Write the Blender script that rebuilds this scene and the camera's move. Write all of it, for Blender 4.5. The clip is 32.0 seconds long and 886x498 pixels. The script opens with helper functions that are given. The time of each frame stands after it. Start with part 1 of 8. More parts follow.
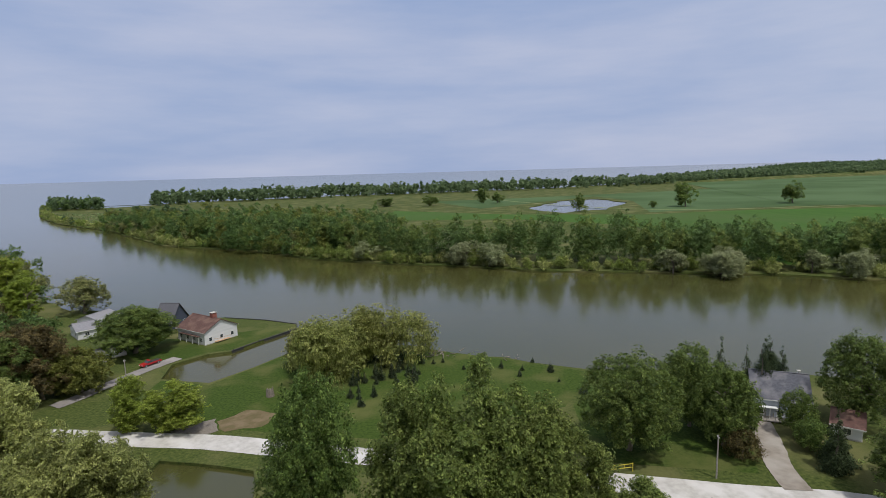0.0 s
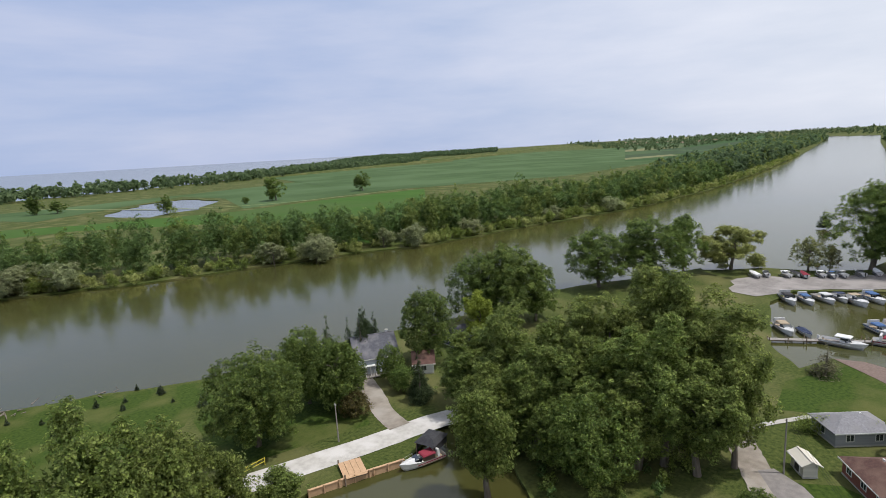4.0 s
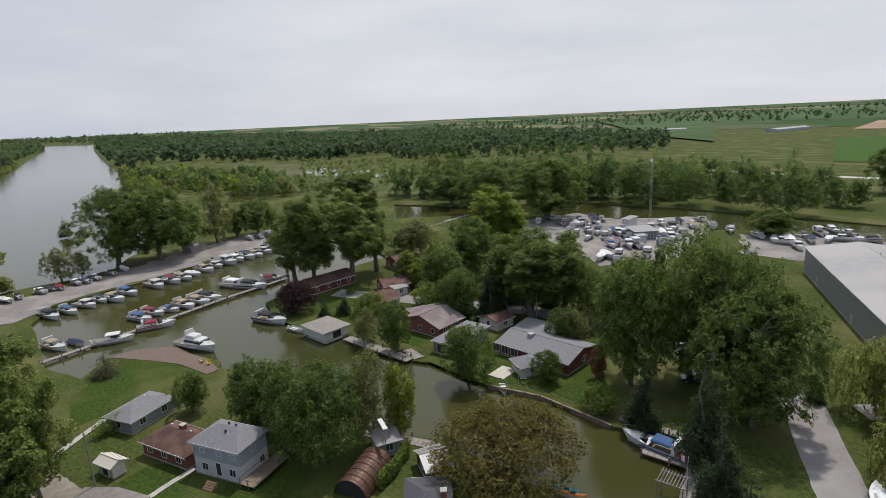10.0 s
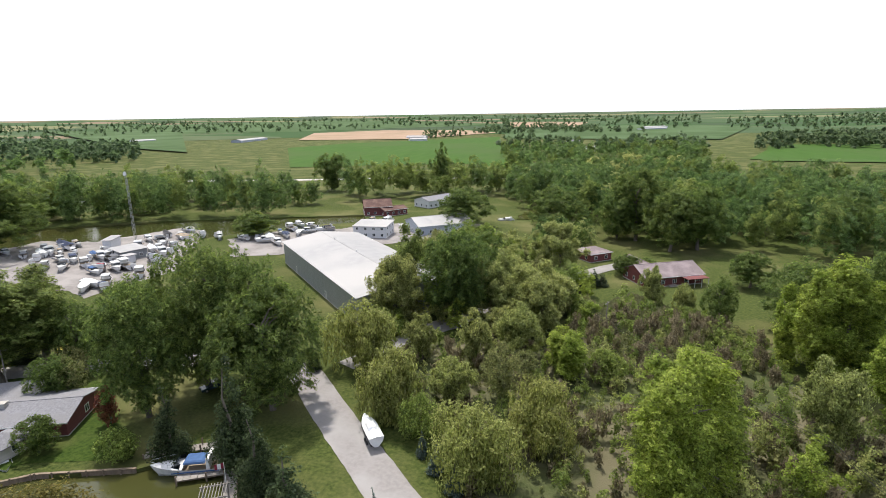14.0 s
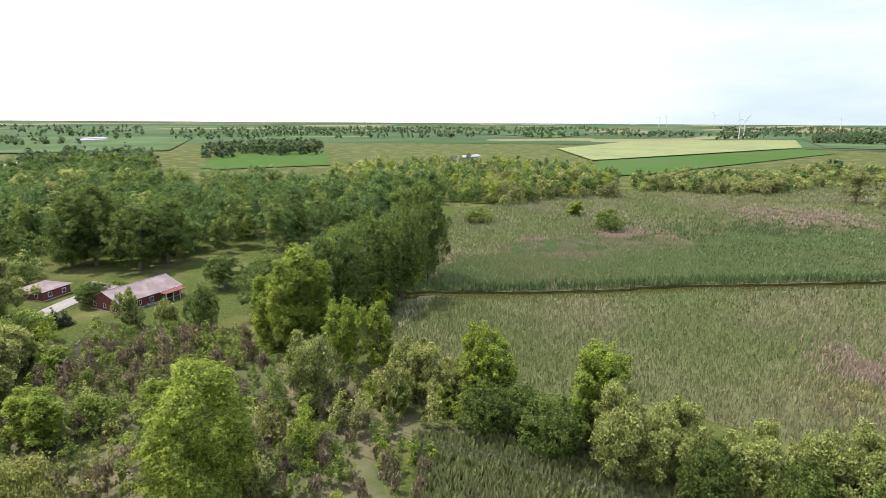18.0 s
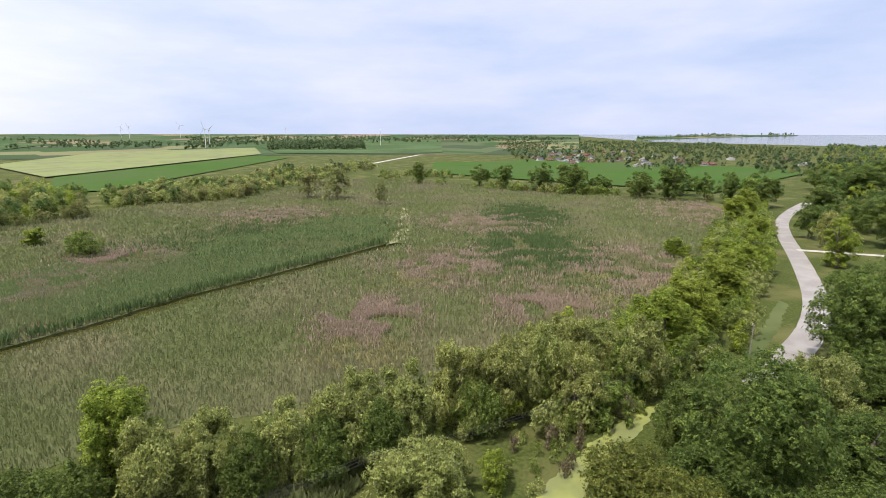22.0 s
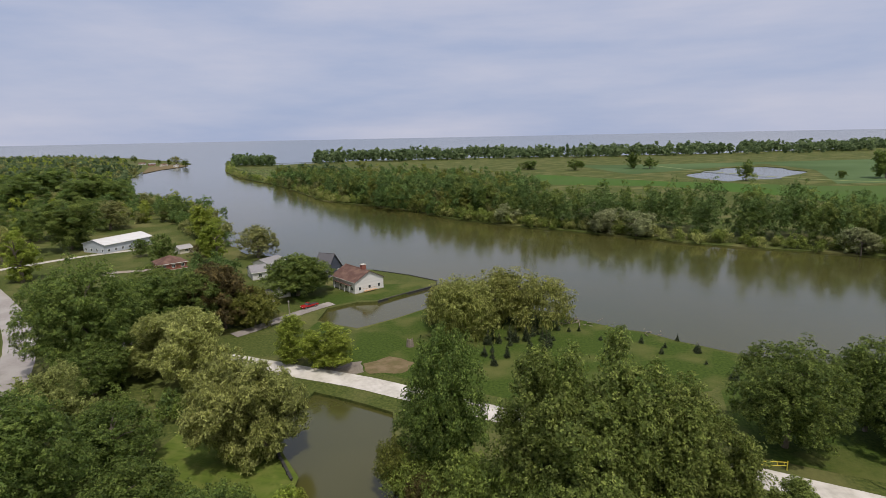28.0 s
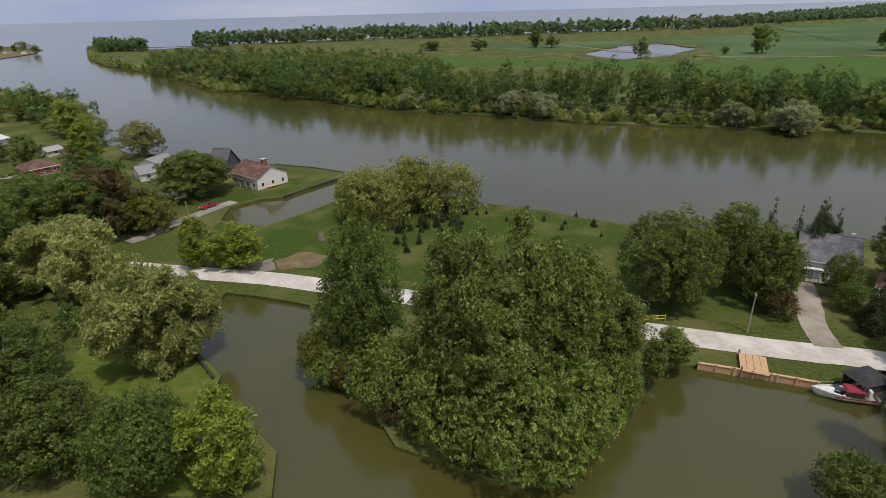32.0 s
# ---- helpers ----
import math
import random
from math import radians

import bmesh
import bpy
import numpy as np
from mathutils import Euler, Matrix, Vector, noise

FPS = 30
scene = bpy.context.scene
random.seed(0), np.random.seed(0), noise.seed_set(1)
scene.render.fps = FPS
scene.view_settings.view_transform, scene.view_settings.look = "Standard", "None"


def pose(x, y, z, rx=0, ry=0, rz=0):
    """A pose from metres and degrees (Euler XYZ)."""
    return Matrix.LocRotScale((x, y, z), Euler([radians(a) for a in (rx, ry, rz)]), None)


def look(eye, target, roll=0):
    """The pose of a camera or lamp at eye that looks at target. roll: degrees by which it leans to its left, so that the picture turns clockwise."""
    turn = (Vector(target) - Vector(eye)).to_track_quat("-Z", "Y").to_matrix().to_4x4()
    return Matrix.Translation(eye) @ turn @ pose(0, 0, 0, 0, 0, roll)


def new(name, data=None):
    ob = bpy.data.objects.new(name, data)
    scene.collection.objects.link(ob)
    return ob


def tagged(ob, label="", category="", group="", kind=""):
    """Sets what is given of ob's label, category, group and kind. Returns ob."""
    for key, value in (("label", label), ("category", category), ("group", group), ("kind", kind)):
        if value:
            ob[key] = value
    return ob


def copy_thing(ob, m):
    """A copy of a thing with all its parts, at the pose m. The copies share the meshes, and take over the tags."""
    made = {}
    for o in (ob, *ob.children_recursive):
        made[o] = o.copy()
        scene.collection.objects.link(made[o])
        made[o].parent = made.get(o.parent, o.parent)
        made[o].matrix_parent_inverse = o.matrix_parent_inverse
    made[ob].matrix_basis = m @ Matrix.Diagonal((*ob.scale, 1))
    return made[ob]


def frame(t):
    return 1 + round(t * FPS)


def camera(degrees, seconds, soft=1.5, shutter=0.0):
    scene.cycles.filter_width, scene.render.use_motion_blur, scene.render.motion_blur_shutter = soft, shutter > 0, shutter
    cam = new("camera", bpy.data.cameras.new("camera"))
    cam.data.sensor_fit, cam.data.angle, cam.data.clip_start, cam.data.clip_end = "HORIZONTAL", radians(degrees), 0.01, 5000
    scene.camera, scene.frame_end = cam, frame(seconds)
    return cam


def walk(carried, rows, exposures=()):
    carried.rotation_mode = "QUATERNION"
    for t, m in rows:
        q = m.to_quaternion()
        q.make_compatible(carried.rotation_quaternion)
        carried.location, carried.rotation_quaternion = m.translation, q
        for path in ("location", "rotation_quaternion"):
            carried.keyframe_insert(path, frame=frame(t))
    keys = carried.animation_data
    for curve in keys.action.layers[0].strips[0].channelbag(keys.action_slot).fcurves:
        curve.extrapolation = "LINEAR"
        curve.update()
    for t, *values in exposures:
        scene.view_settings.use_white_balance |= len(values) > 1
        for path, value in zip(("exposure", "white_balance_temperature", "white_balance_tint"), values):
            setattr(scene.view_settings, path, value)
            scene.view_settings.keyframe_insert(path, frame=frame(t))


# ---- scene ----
# ---- camera and its walk ----
EYE = 50.0


def row(t, rx, ry, rz):
    return t, pose(0, 0, EYE, rx, ry, rz)


cam = camera(78.81, 32.0, soft=0.55)
PATH = (
    (0, 81.84, 1.58, -0.14),
    (0.5, 81.52, 1.71, -5.64),
    (1, 81.27, 1.96, -10.83),
    (1.5, 81.11, 2.26, -15.55),
    (2, 80.84, 2.49, -20.19),
    (2.5, 80.57, 2.73, -25.08),
    (3, 80.31, 2.84, -30.23),
    (3.5, 79.98, 3.08, -35.78),
    (4, 79.66, 3.27, -41.65),
    (4.5, 79.34, 3.29, -47.75),
    (6.5, 78.22, 3.39, -69.72),
    (7, 77.94, 3.58, -75.75),
    (7.5, 77.62, 3.43, -81.86),
    (8, 77.39, 3.33, -87.80),
    (8.5, 77.11, 3.17, -93.92),
    (9, 76.89, 3.00, -100.11),
    (9.5, 76.71, 2.82, -106.47),
    (10, 76.47, 2.61, -112.73),
    (10.5, 76.35, 2.42, -118.70),
    (11, 76.25, 2.22, -124.75),
    (11.5, 76.14, 1.92, -130.95),
    (12, 76.04, 1.73, -137.44),
    (12.5, 76.01, 1.50, -143.87),
    (13, 76.01, 1.43, -150.59),
    (13.5, 75.96, 1.10, -157.20),
    (14, 75.94, 0.88, -164.05),
    (14.5, 75.98, 0.66, -170.84),
    (16.5, 76.42, 0.04, -196.95),
    (17, 76.53, 0.04, -203.88),
    (17.5, 76.64, -0.21, -210.84),
    (18, 76.80, -0.33, -217.48),
    (18.5, 76.94, -0.30, -223.83),
    (19, 77.13, -0.24, -230.07),
    (19.5, 77.31, -0.41, -236.20),
    (20, 77.48, -0.41, -242.60),
    (20.5, 77.66, -0.38, -248.98),
    (21, 77.78, -0.16, -255.42),
    (21.5, 77.89, -0.21, -262.08),
    (22, 77.97, -0.07, -269.10),
    (22.5, 78.00, -0.07, -276.24),
    (23, 78.03, 0.19, -282.99),
    (23.5, 78.08, 0.02, -289.26),
    (24, 78.09, 0.04, -295.66),
    (24.5, 78.20, 0.20, -301.94),
    (25, 78.21, 0.25, -308.21),
    (25.5, 78.19, 0.33, -314.68),
    (26, 78.23, 0.50, -321.58),
    (26.5, 78.21, 0.51, -328.85),
    (28.5, 78.37, 1.23, -347.15),
    (29, 78.46, 1.17, -347.82),
    (29.5, 78.45, 1.14, -350.01),
    (30, 78.49, 1.30, -352.57),
    (30.5, 78.59, 1.36, -353.60),
    (31, 78.68, 1.43, -354.22),
    (31.5, 75.41, 1.51, -354.76),
    (32, 66.29, 1.41, -355.18),
)
EXPOSURES = ((0.0, -0.38, 6200, 10), (2.0, 0.0, 6200, 10), (4.5, -0.15, 6250, 10), (7.0, 0.32, 6450, 10), (9.0, -0.22, 6350, 10), (10.0, -0.44, 6300, 10), (11.0, -0.16, 6350, 10), (12.0, 0.30, 6350, 10), (13.0, 0.46, 6350, 10), (14.5, 0.30, 6400, 10), (16.5, 0.06, 6350, 10), (17.0, 0.28, 6400, 10), (18.0, 0.66, 6450, 10), (19.0, 0.98, 6450, 10), (20.0, 0.76, 6450, 10), (21.0, 0.38, 6500, 11), (22.0, 0.34, 6600, 11), (23.0, 0.24, 6700, 12), (24.0, 0.10, 6700, 12), (26.0, 0.08, 6700, 12), (28.5, -0.33, 6750, 12), (31.0, -0.35, 6750, 12), (32.0, -0.42, 6650, 12))
walk(cam, [row(*r) for r in PATH], EXPOSURES)

# ---- world, sun ----
SUN_ELEVATION, SUN_AZIMUTH = radians(66), math.atan2(-0.78, 0.62)


def make_world():
    w = bpy.data.worlds.new("sky")
    w.use_nodes = True
    scene.world = w
    nt = w.node_tree
    nt.nodes.clear()
    n, l = nt.nodes.new, nt.links.new
    out, bg = n("ShaderNodeOutputWorld"), n("ShaderNodeBackground")
    sky = n("ShaderNodeTexSky")
    sky.sky_type, sky.sun_disc = "NISHITA", False
    sky.sun_elevation, sky.sun_rotation = SUN_ELEVATION, math.pi / 2 - SUN_AZIMUTH
    sky.altitude, sky.air_density, sky.dust_density, sky.ozone_density = 100, 1.0, 2.5, 1.2
    gain = n("ShaderNodeVectorMath")
    gain.operation = "SCALE"
    gain.inputs["Scale"].default_value = 0.085
    l(sky.outputs[0], gain.inputs[0])
    # thin high cloud, denser towards the sun
    co = n("ShaderNodeTexCoord")
    mp = n("ShaderNodeMapping")
    mp.inputs["Scale"].default_value = (1.3, 1.9, 8.0)
    mp.inputs["Rotation"].default_value = (0, 0, 0.7)
    l(co.outputs["Generated"], mp.inputs[0])
    no = n("ShaderNodeTexNoise")
    no.inputs["Scale"].default_value, no.inputs["Detail"].default_value, no.inputs["Roughness"].default_value = 1.5, 6, 0.55
    l(mp.outputs[0], no.inputs[0])
    ramp = n("ShaderNodeMapRange")
    ramp.inputs[1].default_value, ramp.inputs[2].default_value = 0.30, 0.74
    ramp.inputs[3].default_value, ramp.inputs[4].default_value = 0.0, 1.0
    l(no.outputs[0], ramp.inputs[0])
    dot = n("ShaderNodeVectorMath")
    dot.operation = "DOT_PRODUCT"
    dot.inputs[1].default_value = (0.48, -0.70, 0.53)
    l(co.outputs["Generated"], dot.inputs[0])
    glow = n("ShaderNodeMapRange")
    glow.interpolation_type = "SMOOTHSTEP"
    glow.inputs[1].default_value, glow.inputs[2].default_value = -0.45, 0.75
    glow.inputs[3].default_value, glow.inputs[4].default_value = 0.0, 1.0
    l(dot.outputs["Value"], glow.inputs[0])
    veil = n("ShaderNodeMix")
    veil.data_type = "RGBA"
    veil.inputs["A"].default_value, veil.inputs["B"].default_value = (0.43, 0.54, 0.80, 1), (0.90, 0.92, 0.97, 1)
    l(glow.outputs[0], veil.inputs["Factor"])
    lit = n("ShaderNodeMix")
    lit.data_type = "RGBA"
    lit.inputs["A"].default_value, lit.inputs["B"].default_value = (0.68, 0.72, 0.89, 1), (1.10, 1.09, 1.11, 1)
    l(glow.outputs[0], lit.inputs["Factor"])
    cloud = n("ShaderNodeMix")
    cloud.data_type = "RGBA"
    l(ramp.outputs[0], cloud.inputs["Factor"])
    l(veil.outputs["Result"], cloud.inputs["A"])
    l(lit.outputs["Result"], cloud.inputs["B"])
    mix = n("ShaderNodeMix")
    mix.data_type = "RGBA"
    mix.inputs["Factor"].default_value = 0.92
    l(gain.outputs[0], mix.inputs["A"])
    l(cloud.outputs["Result"], mix.inputs["B"])
    l(mix.outputs["Result"], bg.inputs[0])
    bg.inputs[1].default_value = 1.0
    l(bg.outputs[0], out.inputs[0])


make_world()
sun = new("sun", bpy.data.lights.new("sun", "SUN"))
sun.data.energy, sun.data.angle, sun.data.color = 3.8, radians(3), (1.0, 0.94, 0.84)
SUN_WAY = Vector((math.cos(SUN_AZIMUTH) * math.cos(SUN_ELEVATION), math.sin(SUN_AZIMUTH) * math.cos(SUN_ELEVATION), math.sin(SUN_ELEVATION)))
sun.matrix_world = look(SUN_WAY * 400, (0, 0, 0))


# ---- materials ----
def mat(name, a, b=None, scale=1.0, rough=0.85, metal=0.0, bump=0.0, bscale=None, c=None, cscale=0.1, spread=0.0, leaf=False, spec=0.4, stretch=(1, 1, 1), coat=0.0, sheer=0.0, cmin=0.44, lace=0.0, hang=1.0):
    """Two colours mixed by fine noise, a third by broad noise, varied from object to object."""
    m = bpy.data.materials.new(name)
    m.use_nodes = True
    nt = m.node_tree
    n, l = nt.nodes.new, nt.links.new
    p = nt.nodes["Principled BSDF"]
    p.inputs["Roughness"].default_value, p.inputs["Metallic"].default_value = rough, metal
    p.inputs["Specular IOR Level"].default_value = spec
    p.inputs["Coat Weight"].default_value = coat
    b = b or tuple(v * 0.8 for v in a)
    geo = n("ShaderNodeNewGeometry")
    mp = n("ShaderNodeMapping")
    mp.inputs["Scale"].default_value = stretch
    l(geo.outputs["Position"], mp.inputs[0])
    mix = n("ShaderNodeMix")
    mix.data_type = "RGBA"
    mix.inputs["A"].default_value, mix.inputs["B"].default_value = (*a, 1), (*b, 1)
    if leaf:
        l(geo.outputs["Random Per Island"], mix.inputs["Factor"])
    else:
        no = n("ShaderNodeTexNoise")
        no.inputs["Scale"].default_value, no.inputs["Detail"].default_value = scale, 5
        l(mp.outputs[0], no.inputs[0])
        r = n("ShaderNodeMapRange")
        r.inputs[1].default_value, r.inputs[2].default_value = 0.32, 0.68
        l(no.outputs[0], r.inputs[0])
        l(r.outputs[0], mix.inputs["Factor"])
        if bump:
            bn = n("ShaderNodeTexNoise")
            bn.inputs["Scale"].default_value, bn.inputs["Detail"].default_value = bscale or scale * 4, 6
            l(mp.outputs[0], bn.inputs[0])
            bp = n("ShaderNodeBump")
            bp.inputs["Strength"].default_value, bp.inputs["Distance"].default_value = min(1.0, bump), 0.15
            l(bn.outputs[0], bp.inputs["Height"])
            l(bp.outputs[0], p.inputs["Normal"])
    col = mix.outputs["Result"]
    if c:
        bn = n("ShaderNodeTexNoise")
        bn.inputs["Scale"].default_value, bn.inputs["Detail"].default_value = cscale, 4
        l(geo.outputs["Position"], bn.inputs[0])
        r = n("ShaderNodeMapRange")
        r.inputs[1].default_value, r.inputs[2].default_value = cmin, cmin + 0.18
        l(bn.outputs[0], r.inputs[0])
        m2 = n("ShaderNodeMix")
        m2.data_type = "RGBA"
        l(r.outputs[0], m2.inputs["Factor"])
        l(col, m2.inputs["A"])
        m2.inputs["B"].default_value = (*c, 1)
        col = m2.outputs["Result"]
    if spread:
        oi = n("ShaderNodeObjectInfo")
        hs = n("ShaderNodeHueSaturation")
        r1, r2 = n("ShaderNodeMapRange"), n("ShaderNodeMapRange")
        r1.inputs[3].default_value, r1.inputs[4].default_value = 0.5 - 0.02 * spread, 0.5 + 0.02 * spread
        r2.inputs[3].default_value, r2.inputs[4].default_value = 1 - 0.28 * spread, 1 + 0.28 * spread
        wn = n("ShaderNodeTexWhiteNoise")
        wn.noise_dimensions = "1D"
        l(oi.outputs["Random"], r1.inputs[0])
        l(oi.outputs["Random"], wn.inputs["W"])
        l(wn.outputs["Value"], r2.inputs[0])
        l(r1.outputs[0], hs.inputs["Hue"])
        l(r2.outputs[0], hs.inputs["Value"])
        l(col, hs.inputs["Color"])
        col = hs.outputs[0]
    l(col, p.inputs["Base Color"])
    if leaf or sheer:
        tr = n("ShaderNodeBsdfTranslucent")
        l(col, tr.inputs["Color"])
        ms = n("ShaderNodeMixShader")
        ms.inputs[0].default_value = sheer or 0.55
        l(p.outputs[0], ms.inputs[1])
        l(tr.outputs[0], ms.inputs[2])
        end = ms.outputs[0]
        if lace:
            # single leaves within a spray: each its own tilt and shade, with gaps between
            lm = n("ShaderNodeMapping")
            lm.inputs["Scale"].default_value = (lace, lace, lace * hang)
            l(geo.outputs["Position"], lm.inputs[0])
            vo = n("ShaderNodeTexVoronoi")
            vo.inputs["Scale"].default_value = 1.0
            l(lm.outputs[0], vo.inputs["Vector"])
            st = n("ShaderNodeMath")
            st.operation = "LESS_THAN"
            st.inputs[1].default_value = 0.56
            l(vo.outputs["Distance"], st.inputs[0])
            tilt = n("ShaderNodeVectorMath")
            tilt.operation = "MULTIPLY_ADD"
            tilt.inputs[1].default_value, tilt.inputs[2].default_value = (1.2, 1.2, 1.2), (-0.6, -0.6, -0.6)
            l(vo.outputs["Color"], tilt.inputs[0])
            tip = n("ShaderNodeVectorMath")
            l(geo.outputs["Normal"], tip.inputs[0])
            l(tilt.outputs[0], tip.inputs[1])
            unit = n("ShaderNodeVectorMath")
            unit.operation = "NORMALIZE"
            l(tip.outputs[0], unit.inputs[0])
            l(unit.outputs[0], p.inputs["Normal"])
            l(unit.outputs[0], tr.inputs["Normal"])
            sc = n("ShaderNodeSeparateColor")
            l(vo.outputs["Color"], sc.inputs[0])
            sv = n("ShaderNodeMapRange")
            sv.inputs[3].default_value, sv.inputs[4].default_value = 0.5, 1.5
            l(sc.outputs[1], sv.inputs[0])
            shade = n("ShaderNodeVectorMath")
            shade.operation = "SCALE"
            l(col, shade.inputs[0])
            l(sv.outputs[0], shade.inputs["Scale"])
            l(shade.outputs[0], p.inputs["Base Color"])
            l(shade.outputs[0], tr.inputs["Color"])
            clear, gap = n("ShaderNodeBsdfTransparent"), n("ShaderNodeMixShader")
            l(st.outputs[0], gap.inputs[0])
            l(clear.outputs[0], gap.inputs[1])
            l(end, gap.inputs[2])
            end = gap.outputs[0]
        l(end, nt.nodes["Material Output"].inputs["Surface"])
    return m


def leaf_mat(name, a, b, spread=0.35, lace=4.2, hang=1.0):
    return mat(name, a, b, leaf=True, rough=0.6, spread=spread, spec=0.25, lace=lace, hang=hang)


LEAF = {
    "d": leaf_mat("leaf_broad", (0.079, 0.129, 0.032), (0.205, 0.272, 0.063)),
    "p": leaf_mat("leaf_cottonwood", (0.112, 0.160, 0.038), (0.282, 0.338, 0.088)),
    "w": leaf_mat("leaf_weeping_willow", (0.205, 0.235, 0.057), (0.420, 0.430, 0.140), lace=4.5, hang=0.3),
    "s": leaf_mat("leaf_silver_willow", (0.255, 0.290, 0.090), (0.450, 0.480, 0.170), lace=4.5, hang=0.6),
    "v": leaf_mat("leaf_grey_willow", (0.235, 0.268, 0.130), (0.385, 0.420, 0.225), lace=3.0),
    "y": leaf_mat("leaf_young_poplar", (0.190, 0.255, 0.036), (0.360, 0.430, 0.076)),
    "g": leaf_mat("leaf_pale", (0.141, 0.171, 0.062), (0.347, 0.350, 0.134)),
    "m": leaf_mat("leaf_rust", (0.068, 0.060, 0.026), (0.184, 0.147, 0.053)),
    "o": leaf_mat("leaf_olive_rust", (0.092, 0.095, 0.023), (0.248, 0.211, 0.057)),
    "a": leaf_mat("leaf_olive", (0.112, 0.138, 0.029), (0.271, 0.289, 0.068)),
    "u": leaf_mat("leaf_purple", (0.037, 0.021, 0.026), (0.095, 0.055, 0.060)),
    "r": leaf_mat("leaf_red", (0.147, 0.046, 0.029), (0.336, 0.121, 0.075)),
    "c": leaf_mat("needle_dark", (0.035, 0.058, 0.026), (0.105, 0.145, 0.060)),
    "t": leaf_mat("needle_blue", (0.068, 0.104, 0.093), (0.192, 0.249, 0.226)),
    "e": leaf_mat("needle_young", (0.037, 0.058, 0.030), (0.105, 0.136, 0.067)),
    "i": leaf_mat("needle_larch", (0.123, 0.122, 0.070), (0.255, 0.241, 0.151)),
    "b": leaf_mat("leaf_shrub", (0.120, 0.174, 0.042), (0.311, 0.388, 0.090)),
    # broadleaf green made bluer: distance haze put into the leaf colour
    "f": leaf_mat("leaf_distant_wood_hazed", (0.068, 0.112, 0.050), (0.165, 0.230, 0.105), lace=0.0),
    "n": leaf_mat("leaf_woodland", (0.068, 0.122, 0.035), (0.186, 0.277, 0.082), lace=2.6),
    "k": leaf_mat("twig_dry", (0.175, 0.145, 0.090), (0.380, 0.325, 0.210)),
}
BARK = mat("bark", (0.11, 0.09, 0.07), (0.19, 0.165, 0.135), 3, bump=0.6, stretch=(1, 1, 0.2))
GRASS = mat("grass", (0.032, 0.050, 0.012), (0.088, 0.104, 0.028), 1.6, rough=0.95, bump=0.8, bscale=5, c=(0.118, 0.118, 0.046), cscale=0.05, spec=0.1, cmin=0.47)
LAWN = mat("lawn", (0.025, 0.049, 0.008), (0.058, 0.086, 0.016), 1.6, rough=0.95, bump=0.6, bscale=7, c=(0.088, 0.098, 0.030), cscale=0.09, spec=0.1, cmin=0.48)
LAWN_MOWN = mat("mown_lawn", (0.060, 0.092, 0.016), (0.088, 0.122, 0.022), 1.2, rough=0.95, bump=0.5, bscale=7, c=(0.105, 0.128, 0.030), cscale=0.5, spec=0.1, stretch=(0.15, 1.0, 1))
GRAVEL = mat("gravel", (0.47, 0.45, 0.42), (0.38, 0.36, 0.335), 1.2, rough=0.95, bump=0.4, bscale=9, c=(0.53, 0.51, 0.49), cscale=0.25)
YARD = mat("yard_gravel", (0.235, 0.215, 0.205), (0.18, 0.165, 0.158), 1.0, rough=0.95, bump=0.4, bscale=9, c=(0.285, 0.262, 0.25), cscale=0.12)
MUD = mat("dry_mud", (0.30, 0.265, 0.17), (0.24, 0.22, 0.14), 0.6, rough=0.9, c=(0.20, 0.20, 0.10), cscale=0.1)
DIRT = mat("dirt", (0.27, 0.235, 0.20), (0.19, 0.165, 0.135), 0.7, rough=0.95, bump=0.5, bscale=5, c=(0.33, 0.30, 0.265), cscale=0.15)
ASPHALT = mat("worn_asphalt", (0.27, 0.250, 0.245), (0.225, 0.21, 0.205), 1.5, rough=0.9, bump=0.25, bscale=12, c=(0.30, 0.285, 0.28), cscale=0.12)
CROP = mat("crop_green", (0.038, 0.088, 0.012), (0.050, 0.105, 0.017), 0.12, rough=0.95, c=(0.055, 0.095, 0.024), cscale=0.006, stretch=(1, 0.15, 1), spec=0.1)
CROP2 = mat("crop_dull", (0.044, 0.080, 0.027), (0.060, 0.098, 0.036), 0.08, rough=0.95, c=(0.075, 0.120, 0.050), cscale=0.006, stretch=(0.2, 1, 1), spec=0.1)
PALE = mat("crop_pale", (0.14, 0.170, 0.075), (0.21, 0.215, 0.115), 0.05, rough=0.95, c=(0.19, 0.23, 0.09), cscale=0.01, spec=0.1)
EARTH = mat("worn_earth", (0.14, 0.105, 0.06), (0.10, 0.09, 0.04), 0.8, rough=0.95, bump=0.4, c=(0.17, 0.13, 0.08), cscale=0.3, spec=0.1)
PLOW = mat("ploughed_earth", (0.30, 0.205, 0.14), (0.36, 0.26, 0.19), 0.05, rough=0.95, c=(0.27, 0.20, 0.13), cscale=0.01, spec=0.1)
# green darkened to stand for shade between the reeds; wet meadow shares it
MARSH_BED = mat("marsh_bed", (0.070, 0.083, 0.034), (0.088, 0.105, 0.044), 0.6, rough=0.95, bump=0.6, bscale=3, c=(0.125, 0.120, 0.065), cscale=0.02, spec=0.1)
ALGAE = mat("algae", (0.30, 0.32, 0.07), (0.24, 0.27, 0.08), 0.4, rough=0.6, c=(0.17, 0.19, 0.07), cscale=0.12)
WETALGAE = mat("wet_algae_flat", (0.058, 0.084, 0.026), (0.092, 0.112, 0.046), 0.08, rough=0.95, spec=0.1, c=(0.115, 0.135, 0.055), cscale=0.03)
BRUSH = mat("brush_floor", (0.092, 0.098, 0.046), (0.060, 0.076, 0.028), 0.5, rough=0.95, bump=0.6, bscale=4, c=(0.135, 0.122, 0.075), cscale=0.08, spec=0.1)
